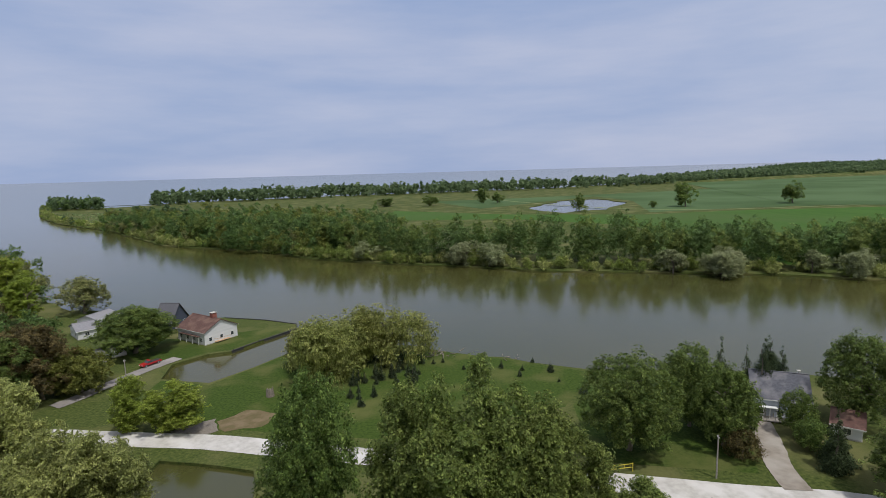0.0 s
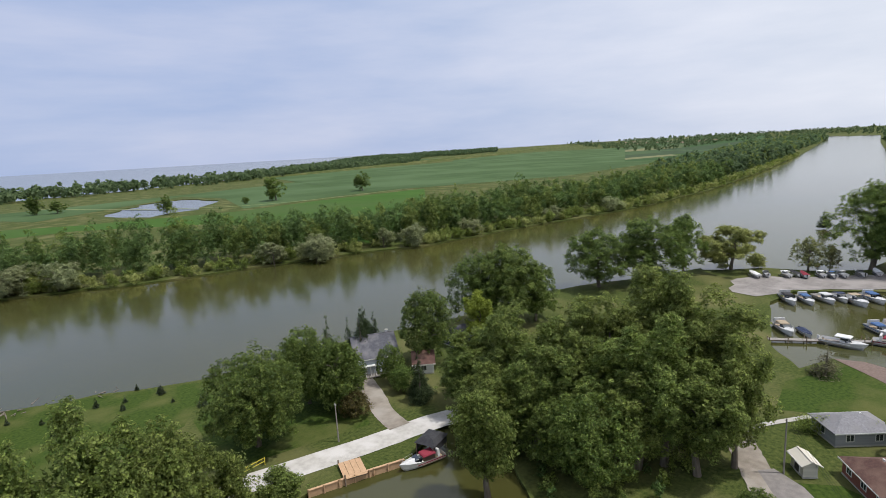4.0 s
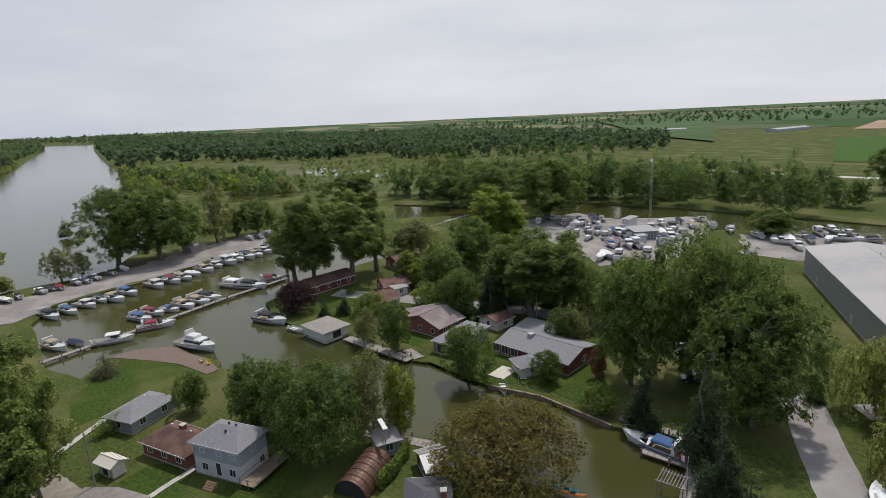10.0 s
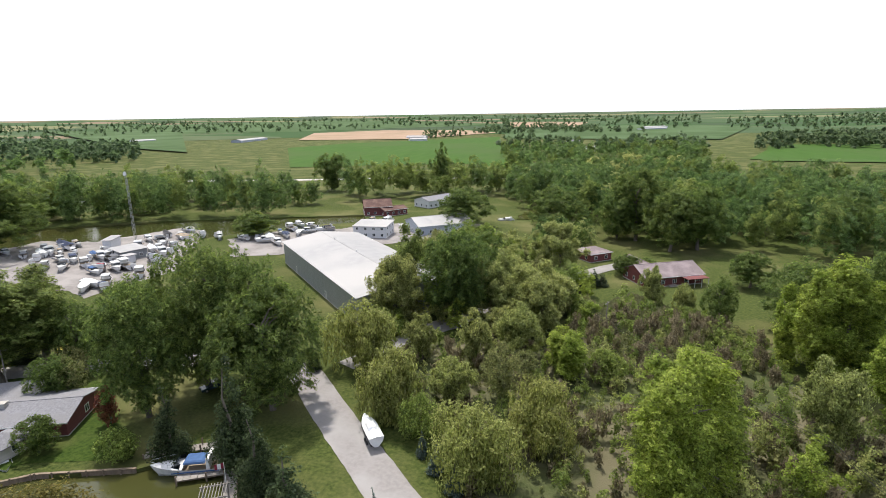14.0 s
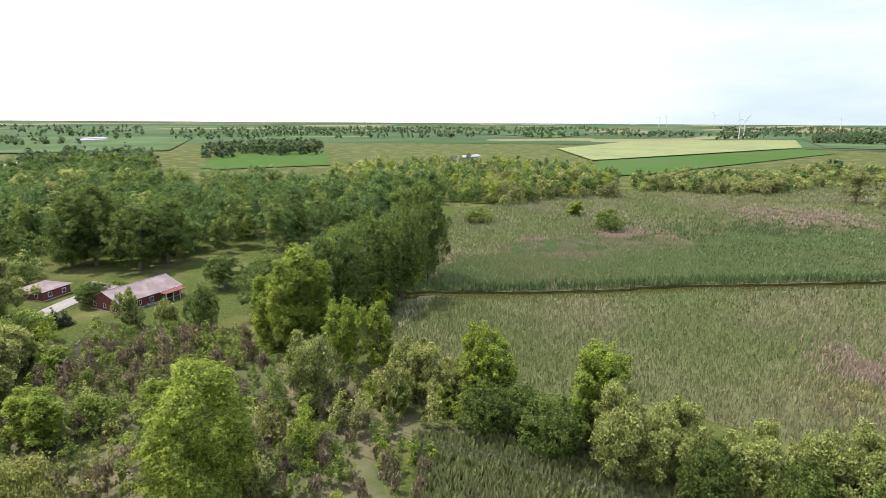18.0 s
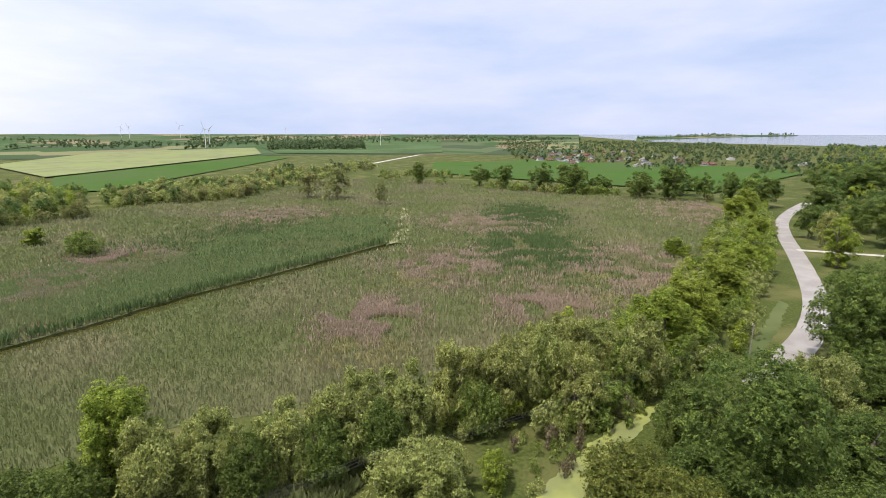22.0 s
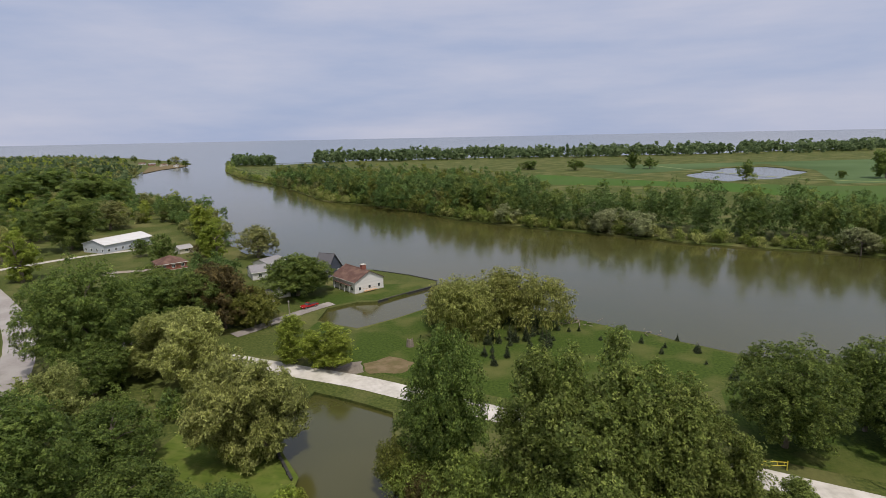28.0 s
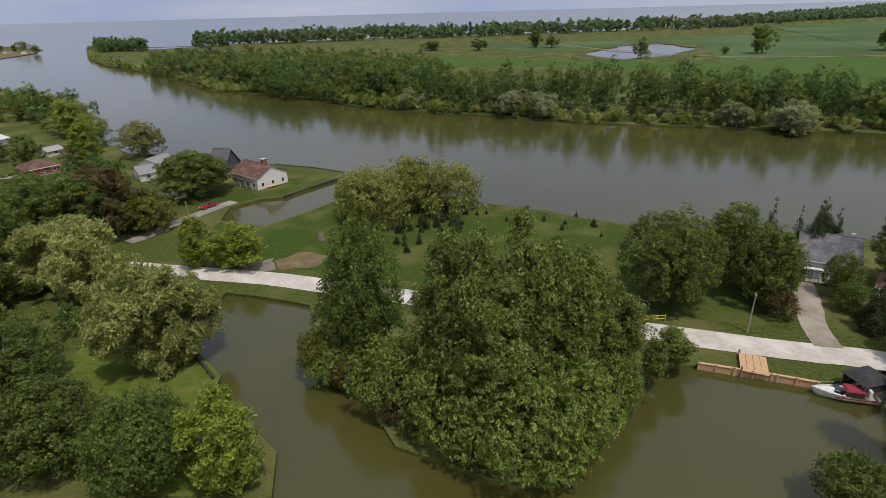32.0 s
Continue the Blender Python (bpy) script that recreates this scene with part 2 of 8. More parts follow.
BED = mat("bank_earth", (0.10, 0.085, 0.06), (0.15, 0.125, 0.085), 0.8, bump=0.5)
RUBBLE = mat("brick_paving", (0.19, 0.135, 0.115), (0.13, 0.095, 0.08), 2, bump=0.6, bscale=6)


def plain_mat():
    """Far farmland: a patchwork of crops, cooled and muted in place of distance haze."""
    m = mat("far_farmland_hazed", (0.052, 0.080, 0.036), (0.062, 0.092, 0.044), 0.02, rough=0.95, spec=0.05)
    nt = m.node_tree
    n, l = nt.nodes.new, nt.links.new
    geo = n("ShaderNodeNewGeometry")
    mp = n("ShaderNodeMapping")
    mp.inputs["Scale"].default_value, mp.inputs["Rotation"].default_value = (1 / 420, 1 / 190, 1 / 900), (0, 0, 0.45)
    l(geo.outputs["Position"], mp.inputs[0])
    vo = n("ShaderNodeTexVoronoi")
    vo.distance = "CHEBYCHEV"
    vo.inputs["Scale"].default_value = 1.0
    l(mp.outputs[0], vo.inputs["Vector"])
    sp = n("ShaderNodeSeparateColor")
    l(vo.outputs["Color"], sp.inputs[0])
    cr = n("ShaderNodeValToRGB")
    cr.color_ramp.interpolation = "CONSTANT"
    stops = ((0.0, (0.045, 0.085, 0.032)), (0.28, (0.062, 0.098, 0.046)), (0.5, (0.050, 0.075, 0.040)), (0.68, (0.085, 0.110, 0.055)), (0.82, (0.20, 0.155, 0.105)), (0.92, (0.17, 0.17, 0.09)))
    el = cr.color_ramp.elements
    for i, (p, c) in enumerate(stops):
        e = el[i] if i < 2 else el.new(p)
        e.position, e.color = p, (*c, 1)
    l(sp.outputs[0], cr.inputs[0])
    l(cr.outputs[0], nt.nodes["Principled BSDF"].inputs["Base Color"])
    return m


def water_mat():
    m = mat("murky_water", (0.052, 0.052, 0.015), (0.060, 0.058, 0.018), 0.05, rough=0.12, c=(0.046, 0.050, 0.016), cscale=0.012, spec=0.5)
    nt = m.node_tree
    n, l = nt.nodes.new, nt.links.new
    geo = n("ShaderNodeNewGeometry")
    mp = n("ShaderNodeMapping")
    mp.inputs["Scale"].default_value = (1, 0.6, 1)
    l(geo.outputs["Position"], mp.inputs[0])
    no = n("ShaderNodeTexNoise")
    no.inputs["Scale"].default_value, no.inputs["Detail"].default_value = 0.9, 3
    l(mp.outputs[0], no.inputs[0])
    bp = n("ShaderNodeBump")
    bp.inputs["Strength"].default_value, bp.inputs["Distance"].default_value = 0.16, 0.12
    l(no.outputs[0], bp.inputs["Height"])
    l(bp.outputs[0], nt.nodes["Principled BSDF"].inputs["Normal"])
    return m


WATER = water_mat()
PLAIN = plain_mat()
WOOD = mat("weathered_wood", (0.26, 0.20, 0.145), (0.17, 0.13, 0.095), 2, bump=0.3, stretch=(1, 1, 0.3))
NEWWOOD = mat("new_timber", (0.50, 0.33, 0.20), (0.42, 0.27, 0.16), 2, bump=0.2)
GREYWOOD = mat("grey_planks", (0.30, 0.275, 0.25), (0.21, 0.19, 0.175), 2, bump=0.3)
WHITE = mat("white_siding", (0.62, 0.62, 0.63), (0.55, 0.56, 0.575), 0.6, rough=0.6, bump=0.25, bscale=5, stretch=(0.1, 0.1, 3))
BLUEGREY = mat("blue_grey_siding", (0.40, 0.44, 0.50), (0.34, 0.38, 0.44), 0.6, rough=0.65, bump=0.25, bscale=5, stretch=(0.1, 0.1, 3))
CREAM = mat("cream_siding", (0.60, 0.57, 0.50), (0.50, 0.47, 0.41), 0.6, rough=0.7, bump=0.2, stretch=(0.1, 0.1, 3))
BRICK = mat("red_brick", (0.27, 0.10, 0.075), (0.19, 0.070, 0.055), 4, rough=0.9, bump=0.3, stretch=(1, 1, 4))
DARKRED = mat("dark_red_siding", (0.17, 0.050, 0.050), (0.12, 0.038, 0.038), 1.5, rough=0.8, bump=0.2, stretch=(0.2, 0.2, 3))
NAVY = mat("navy_siding", (0.045, 0.055, 0.085), (0.065, 0.075, 0.105), 0.8, rough=0.7, bump=0.2, stretch=(0.1, 0.1, 3))
GREYWALL = mat("grey_siding", (0.30, 0.31, 0.33), (0.24, 0.25, 0.27), 0.8, rough=0.7, bump=0.2, stretch=(0.1, 0.1, 3))
SHINGLE_GREY = mat("grey_shingle", (0.245, 0.24, 0.26), (0.17, 0.17, 0.185), 3, rough=0.9, bump=0.5, bscale=8, c=(0.21, 0.205, 0.215), cscale=0.4)
SHINGLE_SLATE = mat("slate_grey_shingle", (0.105, 0.108, 0.128), (0.070, 0.072, 0.088), 3, rough=0.9, bump=0.5, bscale=8, c=(0.17, 0.165, 0.18), cscale=0.4)
SHINGLE_DARK = mat("dark_shingle", (0.105, 0.105, 0.120), (0.075, 0.075, 0.088), 3, rough=0.9, bump=0.5, bscale=8)
SHINGLE_BROWN = mat("brown_shingle", (0.112, 0.056, 0.046), (0.076, 0.042, 0.036), 3, rough=0.9, bump=0.5, bscale=8, c=(0.15, 0.09, 0.07), cscale=0.4)
METAL_ROOF = mat("pale_metal_roof", (0.335, 0.325, 0.325), (0.285, 0.28, 0.285), 0.4, rough=0.45, metal=0.2, bump=0.15, bscale=3, c=(0.37, 0.355, 0.35), cscale=0.05)
METAL_WHITE = mat("white_metal_roof", (0.60, 0.60, 0.61), (0.54, 0.54, 0.55), 0.4, rough=0.45, metal=0.1, bump=0.15, bscale=3)
METAL_GREY = mat("grey_metal_cladding", (0.25, 0.27, 0.28), (0.21, 0.225, 0.235), 0.8, rough=0.5, metal=0.3, bump=0.3, bscale=6, stretch=(4, 4, 0.1))
RUST_METAL = mat("brown_corrugated", (0.14, 0.075, 0.055), (0.09, 0.05, 0.04), 1.5, rough=0.5, metal=0.4, bump=0.3)
GLASS = mat("window_glass", (0.03, 0.04, 0.05), (0.05, 0.06, 0.07), 1, rough=0.08, spec=0.7)
TRIM = mat("white_trim", (0.72, 0.72, 0.71), (0.66, 0.66, 0.65), 2, rough=0.5)
BLACK = mat("black_rubber", (0.025, 0.025, 0.027), (0.04, 0.04, 0.04), 3, rough=0.7)
STEEL = mat("galvanised_steel", (0.46, 0.47, 0.48), (0.38, 0.39, 0.40), 3, rough=0.4, metal=0.8)
GEL = mat("white_gelcoat", (0.66, 0.66, 0.66), (0.60, 0.60, 0.60), 0.8, rough=0.25, spread=0.25, coat=0.3)
CANVAS = {
    "blue": mat("blue_canvas", (0.045, 0.095, 0.22), (0.06, 0.125, 0.27), 2, rough=0.85),
    "navy": mat("navy_canvas", (0.025, 0.035, 0.075), (0.035, 0.05, 0.10), 2, rough=0.85),
    "red": mat("maroon_canvas", (0.20, 0.022, 0.04), (0.25, 0.03, 0.05), 2, rough=0.85),
    "black": mat("black_canvas", (0.03, 0.03, 0.035), (0.045, 0.045, 0.05), 2, rough=0.85),
    "tan": mat("tan_canvas", (0.36, 0.29, 0.21), (0.30, 0.24, 0.17), 2, rough=0.85),
    "white": mat("white_shrink_wrap", (0.80, 0.80, 0.80), (0.74, 0.74, 0.75), 1.2, rough=0.5, bump=0.3, bscale=2),
}
RED = mat("red_car_paint", (0.36, 0.018, 0.02), (0.32, 0.015, 0.018), 2, rough=0.25, coat=0.5)
TEAL = mat("dark_teal_car_paint", (0.03, 0.055, 0.07), (0.04, 0.065, 0.08), 2, rough=0.25, coat=0.5)
YELLOW = mat("yellow_paint", (0.62, 0.52, 0.05), (0.55, 0.45, 0.05), 2, rough=0.5)
CONCRETE = mat("concrete", (0.45, 0.43, 0.40), (0.36, 0.345, 0.32), 1.5, rough=0.9, bump=0.2, c=(0.40, 0.38, 0.35), cscale=0.3)
SHINGLE_MAUVE = mat("mauve_grey_shingle", (0.23, 0.185, 0.19), (0.17, 0.135, 0.14), 3, rough=0.9, bump=0.5, bscale=8, c=(0.27, 0.22, 0.225), cscale=0.3)
STUMPWOOD = mat("grey_dead_wood", (0.22, 0.19, 0.16), (0.14, 0.12, 0.10), 3, bump=0.6)


# ---- shape helpers ----
from mathutils.geometry import delaunay_2d_cdt


def rise(r):
    """The land and the lake lift very gently far out, so that they end at eye level."""
    return 0.0 if r < 1200 else 49 * ((r - 1200) / 3600) ** 2


def link(name, verts, faces, material, parent=None, label="", smooth=False):
    me = bpy.data.meshes.new(name)
    me.from_pydata([tuple(v) for v in verts], [], [tuple(f) for f in faces])
    me.materials.append(material)
    if smooth:
        me.shade_smooth()
    ob = new(name, me)
    ob.parent = parent
    if label:
        ob["label"] = label
    return ob


def part(name, bm, material, parent, label=""):
    me = bpy.data.meshes.new(name)
    bm.to_mesh(me)
    bm.free()
    me.materials.append(material)
    ob = new(name, me)
    ob.parent = parent
    if label:
        ob["label"] = label
    return ob


def thing(name, m, label, category, group="", kind=""):
    ob = new(name)
    ob.matrix_world = m
    return tagged(ob, label, category, group, kind)


def add_box(bm, x0, x1, y0, y1, z0, z1, taper=1.0, bevel=0.0):
    vs = [bm.verts.new((x, y, z0)) for x, y in ((x0, y0), (x1, y0), (x1, y1), (x0, y1))]
    cx, cy = (x0 + x1) / 2, (y0 + y1) / 2
    vs += [bm.verts.new((cx + (x - cx) * taper, cy + (y - cy) * taper, z1)) for x, y in ((x0, y0), (x1, y0), (x1, y1), (x0, y1))]
    for f in ((3, 2, 1, 0), (4, 5, 6, 7), (0, 1, 5, 4), (1, 2, 6, 5), (2, 3, 7, 6), (3, 0, 4, 7)):
        bm.faces.new([vs[i] for i in f])
    if bevel:
        es = list({e for v in vs for e in v.link_edges})
        bmesh.ops.bevel(bm, geom=es, offset=bevel, segments=1, affect="EDGES")


def box(x0, x1, y0, y1, z0, z1, taper=1.0, bevel=0.0):
    bm = bmesh.new()
    add_box(bm, x0, x1, y0, y1, z0, z1, taper, bevel)
    return bm


def add_tube(bm, a, b, r0, r1, n=6):
    a, b = Vector(a), Vector(b)
    q = (b - a).to_track_quat("Z", "Y")
    rings = []
    for c, r in ((a, r0), (b, r1)):
        rings.append([bm.verts.new(c + q @ Vector((r * math.cos(k * math.tau / n), r * math.sin(k * math.tau / n), 0))) for k in range(n)])
    for k in range(n):
        bm.faces.new((rings[0][k], rings[0][(k + 1) % n], rings[1][(k + 1) % n], rings[1][k]))
    bm.faces.new(rings[1])
    bm.faces.new(rings[0][::-1])


def tube(a, b, r0, r1=None, n=6):
    bm = bmesh.new()
    add_tube(bm, a, b, r0, r0 if r1 is None else r1, n)
    return bm


def inside(poly, x, y):
    """Which of the points lie in the polygon."""
    x, y = np.asarray(x, float), np.asarray(y, float)
    hit = np.zeros(x.shape, bool)
    n = len(poly)
    for i in range(n):
        (x0, y0), (x1, y1) = poly[i], poly[i - 1]
        if y0 != y1:
            c = ((y0 > y) != (y1 > y)) & (x < (x1 - x0) * (y - y0) / (y1 - y0) + x0)
            hit ^= c
    return hit


def wiggle(poly, step, amount, seed=0):
    """The outline cut into short stretches that stray a little, as a natural bank does."""
    rng = np.random.default_rng(seed)
    out = []
    n = len(poly)
    for i in range(n):
        a, b = np.array(poly[i], float), np.array(poly[(i + 1) % n], float)
        d = np.linalg.norm(b - a)
        k = max(1, min(40, int(d / step)))
        nrm = np.array([-(b - a)[1], (b - a)[0]]) / max(d, 1e-6)
        for j in range(k):
            off = 0 if j == 0 else rng.normal(0, amount)
            out.append(tuple(a + (b - a) * j / k + nrm * off))
    return out


def sheet(name, poly, material, dz, label, category, kind="structure", holes=(), skirt=0.0, rings=True, parent=None, rough=0.0):
    """A flat piece of ground with this outline, less its holes, dz above the land."""
    if rough:
        poly = wiggle(poly, rough, rough * 0.22, len(poly))
    loops = [list(poly)] + [list(h) for h in holes]
    pts, edges = [], []
    for lp in loops:
        s = len(pts)
        pts += [Vector((float(p[0]), float(p[1]))) for p in lp]
        edges += [(s + i, s + (i + 1) % len(lp)) for i in range(len(lp))]
    if rings:
        for r in (700, 1200, 1500, 1800, 2200, 2600, 3000, 3400, 3800, 4200, 4600):
            k = 48
            xs = [r * math.cos(i * math.tau / k) for i in range(k)]
            ys = [r * math.sin(i * math.tau / k) for i in range(k)]
            for x, y, ok in zip(xs, ys, inside(poly, xs, ys)):
                if ok:
                    pts.append(Vector((x, y)))
    v, e, f, *_ = delaunay_2d_cdt(pts, edges, [], 0, 1e-4)
    vx = np.array([(p.x, p.y) for p in v])
    fs = np.array([t for t in f if len(t) == 3])
    c = vx[fs].mean(axis=1)
    ok = inside(poly, c[:, 0], c[:, 1])
    for h in holes:
        ok &= ~inside(h, c[:, 0], c[:, 1])
    fs = fs[ok]
    zs = [rise(math.hypot(*p)) + dz for p in vx]
    verts = [(p[0], p[1], z) for p, z in zip(vx, zs)]
    faces = [tuple(int(i) for i in t) for t in fs]
    if skirt:
        count = {}
        for t in faces:
            for i in range(3):
                a, b = t[i], t[(i + 1) % 3]
                if (b, a) in count:
                    del count[b, a]
                else:
                    count[a, b] = 1
        low = {}
        for a, b in count:
            for i in (a, b):
                if i not in low:
                    low[i] = len(verts)
                    verts.append((verts[i][0], verts[i][1], verts[i][2] - skirt))
            faces.append((a, low[a], low[b], b))
    ob = link(name, verts, faces, material, parent)
    return ob if parent else tagged(ob, label, category, kind=kind)


def ribbon(name, line, width, material, dz, label, category, edge=0.0, seed=1):
    """A road along a line, smoothed, with an uneven edge."""
    p = np.array(line, float)
    for _ in range(3):
        q = [p[0]]
        for a, b in zip(p[:-1], p[1:]):
            q += [a * 0.75 + b * 0.25, a * 0.25 + b * 0.75]
        q.append(p[-1])
        p = np.array(q)
    rng = np.random.default_rng(seed)
    d = np.gradient(p, axis=0)
    d /= np.linalg.norm(d, axis=1)[:, None] + 1e-9
    nrm = np.c_[-d[:, 1], d[:, 0]]
    w = np.broadcast_to(np.asarray(width, float), (len(p),)) if np.ndim(width) == 0 else np.interp(np.linspace(0, 1, len(p)), np.linspace(0, 1, len(width)), width)
    left = p + nrm * (w / 2 + rng.normal(0, edge, len(p)))[:, None]
    right = p - nrm * (w / 2 + rng.normal(0, edge, len(p)))[:, None]
    verts = [(x, y, dz + 0.05) for x, y in p] + [(x, y, dz) for x, y in left] + [(x, y, dz) for x, y in right]
    n = len(p)
    faces = []
    for i in range(n - 1):
        faces += [(i, i + 1, n + i + 1, n + i), (2 * n + i, 2 * n + i + 1, i + 1, i)]
    return tagged(link(name, verts, faces, material), label, category, kind="structure")


# ---- land and water ----
SHORE_HOME = [(-868.5, 1033.9), (-812.3, 885.8), (-765.8, 793.0), (-617.5, 615.8), (-469.7, 464.1), (-371.2, 383.3), (-321.6, 353.3), (-235.2, 290.1), (-179.8, 234.1), (-148.0, 206.9), (-130.3, 203.3), (-105.6, 190.4), (-90.1, 189.6), (-79.5, 189.8), (-63.6, 185.2), (-51.0, 178.9), (-49.3, 172.7), (-62.5, 151.2), (-68.6, 149.2), (-75.0, 141.4), (-72.5, 130.7), (-58.8, 127.2), (-51.2, 137.5), (-42.9, 151.5), (-31.7, 153.7), (-8.3, 151.7)]
SHORE_UPSTREAM = [(-0.1, 142.7), (15.2, 140.1), (36.5, 128.9), (38.2, 129.1), (55.3, 127.6), (73.2, 125.5), (88.3, 120.9), (104.3, 116.9), (130.3, 113.9), (148.9, 111.6), (158.5, 109.0), (163.6, 106.8), (181.1, 96.7), (206.5, 87.3), (204.6, 85.5), (210.5, 77.5), (218.9, 70.0), (222.9, 55.8), (235.1, 40.3), (273.9, 36.3), (309.5, 34.3), (401.1, 41.9), (574.7, 77.2), (797.1, 114.7), (1279.1, 209.7), (2037.7, 354.1), (2826.5, 489.9)]
SHORE_FAR = [(2989.2, 709.6), (1291.0, 351.2), (758.9, 250.9), (511.3, 212.6), (389.2, 206.6), (300.7, 213.3), (245.1, 221.9), (208.1, 222.8), (179.8, 224.6), (153.1, 238.4), (95.8, 253.5), (40.4, 266.6), (33.2, 274.3), (-30.5, 298.7), (-77.3, 322.7), (-135.0, 369.4), (-213.6, 408.4), (-327.6, 533.3), (-477.3, 664.0), (-589.9, 789.1), (-773.7, 1041.8)]
COAST_FAR = [(-619, 1015), (-524, 1157), (-245, 1282), (24, 1333), (487, 1472), (950, 1763), (1547, 1893), (2392, 3660), (3038, 3304), (3387, 3000)] + [(3940, 2562)]
RIM = [(4700 * math.cos(radians(a)), 4700 * math.sin(radians(a))) for a in range(33, -198, -7)]
COAST_HOME = [(-2840, 1028), (-2578, 1206), (-2268, 1392), (-1883, 1502), (-1500, 1480), (-1100, 1240), (-905, 1090)]
POND = [(-52.2, 90.7), (-51.5, 74.1), (-41.8, 63.7), (-32.5, 55.5), (-26.4, 49.7), (-24.4, 42.8), (-15.2, 37.8), (7.7, 36.8), (30.7, 40.8), (45.1, 36.8), (52.5, 44.1), (59.3, 54.2), (62.7, 64.6), (60.9, 71.8), (47.0, 66.8), (32.1, 71.0), (24.3, 69.9), (22.1, 64.5), (18.4, 58.4), (13.0, 52.0), (6.3, 46.6), (0.5, 46.9), (-7.1, 49.9), (-11.6, 51.5), (-18.0, 60.4), (-26.2, 65.9), (-30.0, 75.1), (-33.8, 86.5), (-44.7, 89.4)]
HARBOUR = [(174.9, 53.3), (190.5, 51.8), (200.0, 39.3), (209.5, 24.1), (225.4, 6.9), (240.9, -18.3), (248.4, -35.1), (209.2, -54.9), (192.8, -54.9), (186.0, -40.2), (176.2, -24.0), (167.2, -14.3), (159.6, -7.8), (148.2, -8.6), (135.8, -14.0), (128.6, -15.0), (124.3, -23.7), (116.3, -25.0), (106.9, -29.8), (102.4, -32.9), (99.6, -35.6), (100.4, -37.8), (84.3, -42.5), (76.4, -48.9), (63.1, -53.8), (54.0, -63.3), (43.6, -52.0), (45.0, -47.9), (48.2, -41.9), (53.2, -36.1), (71.9, -27.6), (78.3, -20.7), (81.4, -16.9), (104.2, -5.9), (118.8, 5.3), (122.1, 5.0), (130.7, 11.6), (136.9, 14.8), (139.3, 23.6), (137.0, 29.0), (127.1, 32.5), (137.8, 41.5)]
BRANCH = [(271.3, -82.7), (257.4, -117.1), (207.1, -156.8), (168.5, -178.9), (150.7, -199.8), (135.7, -219.7), (107.0, -235.5), (115.0, -252.3), (148.9, -240.4), (174.1, -230.4), (208.2, -216.5), (251.9, -191.1), (284.4, -129.8), (319.1, -98.2)]
FIELD_POND = wiggle([(119.5, 728.9), (177.5, 841.1), (244.1, 874.8), (262.3, 767.4), (196.4, 643.1), (138.5, 610.7), (117.6, 654.8)], 28, 6.0, 9)
MARSH = [(-197.0, -242.6), (-311.3, -251.6), (-401.8, -206.0), (-623.7, -178.8), (-590.4, -19.2), (-479.8, 76.2), (-411.4, 192.4), (-350.6, 178.1), (-248.6, 127.6), (-183.0, 83.8), (-143.6, 53.6), (-123.0, 33.4), (-109.7, 17.0), (-102.2, 2.0), (-91.9, -26.9), (-84.3, -48.3), (-103.5, -16.6), (-82.1, -51.8), (-59.3, -75.1), (-62.9, -103.4), (-82.0, -130.1), (-109.5, -154.6)]
MARSH_CANAL = [(-82.5, -132.5), (-92.8, -126.6), (-110.8, -112.1), (-133.0, -97.5), (-162.0, -83.4), (-185.5, -67.1), (-221.8, -44.8), (-249.1, -28.3), (-241.1, -29.3), (-248.9, -32.3), (-245.9, -20.6), (-217.8, -38.3), (-181.6, -61.2), (-158.4, -77.3), (-129.5, -91.3), (-106.7, -106.4), (-88.6, -119.4), (-79.0, -118.6)]
LAND = wiggle(SHORE_HOME + SHORE_UPSTREAM + SHORE_FAR + COAST_FAR, 7, 0.7, 2) + RIM + COAST_HOME
PONDS = [wiggle(p, 4, 0.25, 5) for p in (POND, HARBOUR, BRANCH, FIELD_POND, MARSH_CANAL)]


ground = sheet("ground", LAND, GRASS, 0.0, "flat green land with meadows and gardens beside the water", "ground", holes=PONDS, skirt=1.6)


def water_sheet():
    verts, faces, k = [(0, 0, -0.6)], [], 96
    for r in (60, 150, 300, 600, 900, 1200, 1500, 1800, 2200, 2600, 3000, 3400, 3800, 4200, 4500, 4780):
        verts += [(r * math.cos(i * math.tau / k), r * math.sin(i * math.tau / k), rise(r) - 0.6) for i in range(k)]
    faces += [(0, 1 + i, 1 + (i + 1) % k) for i in range(k)]
    for j in range(15):
        for i in range(k):
            a, b = 1 + j * k + i, 1 + j * k + (i + 1) % k
            faces.append((a, a + k, b + k, b))
    return tagged(link("water", verts, faces, WATER, smooth=True), "murky green-brown river, canals and pale lake", "water", kind="structure")


water_sheet()


def far_plain():
    for a0, a1 in ((3, -194), (30, 16)):
        ang = np.radians(np.arange(a0, a1, -4))
        poly = [(1350 * math.cos(a), 1350 * math.sin(a)) for a in ang] + [(4690 * math.cos(a), 4690 * math.sin(a)) for a in ang[::-1]]
        sheet("farmland", poly, PLAIN, 0.7, "distant patchwork of green and tan farm fields", "field")


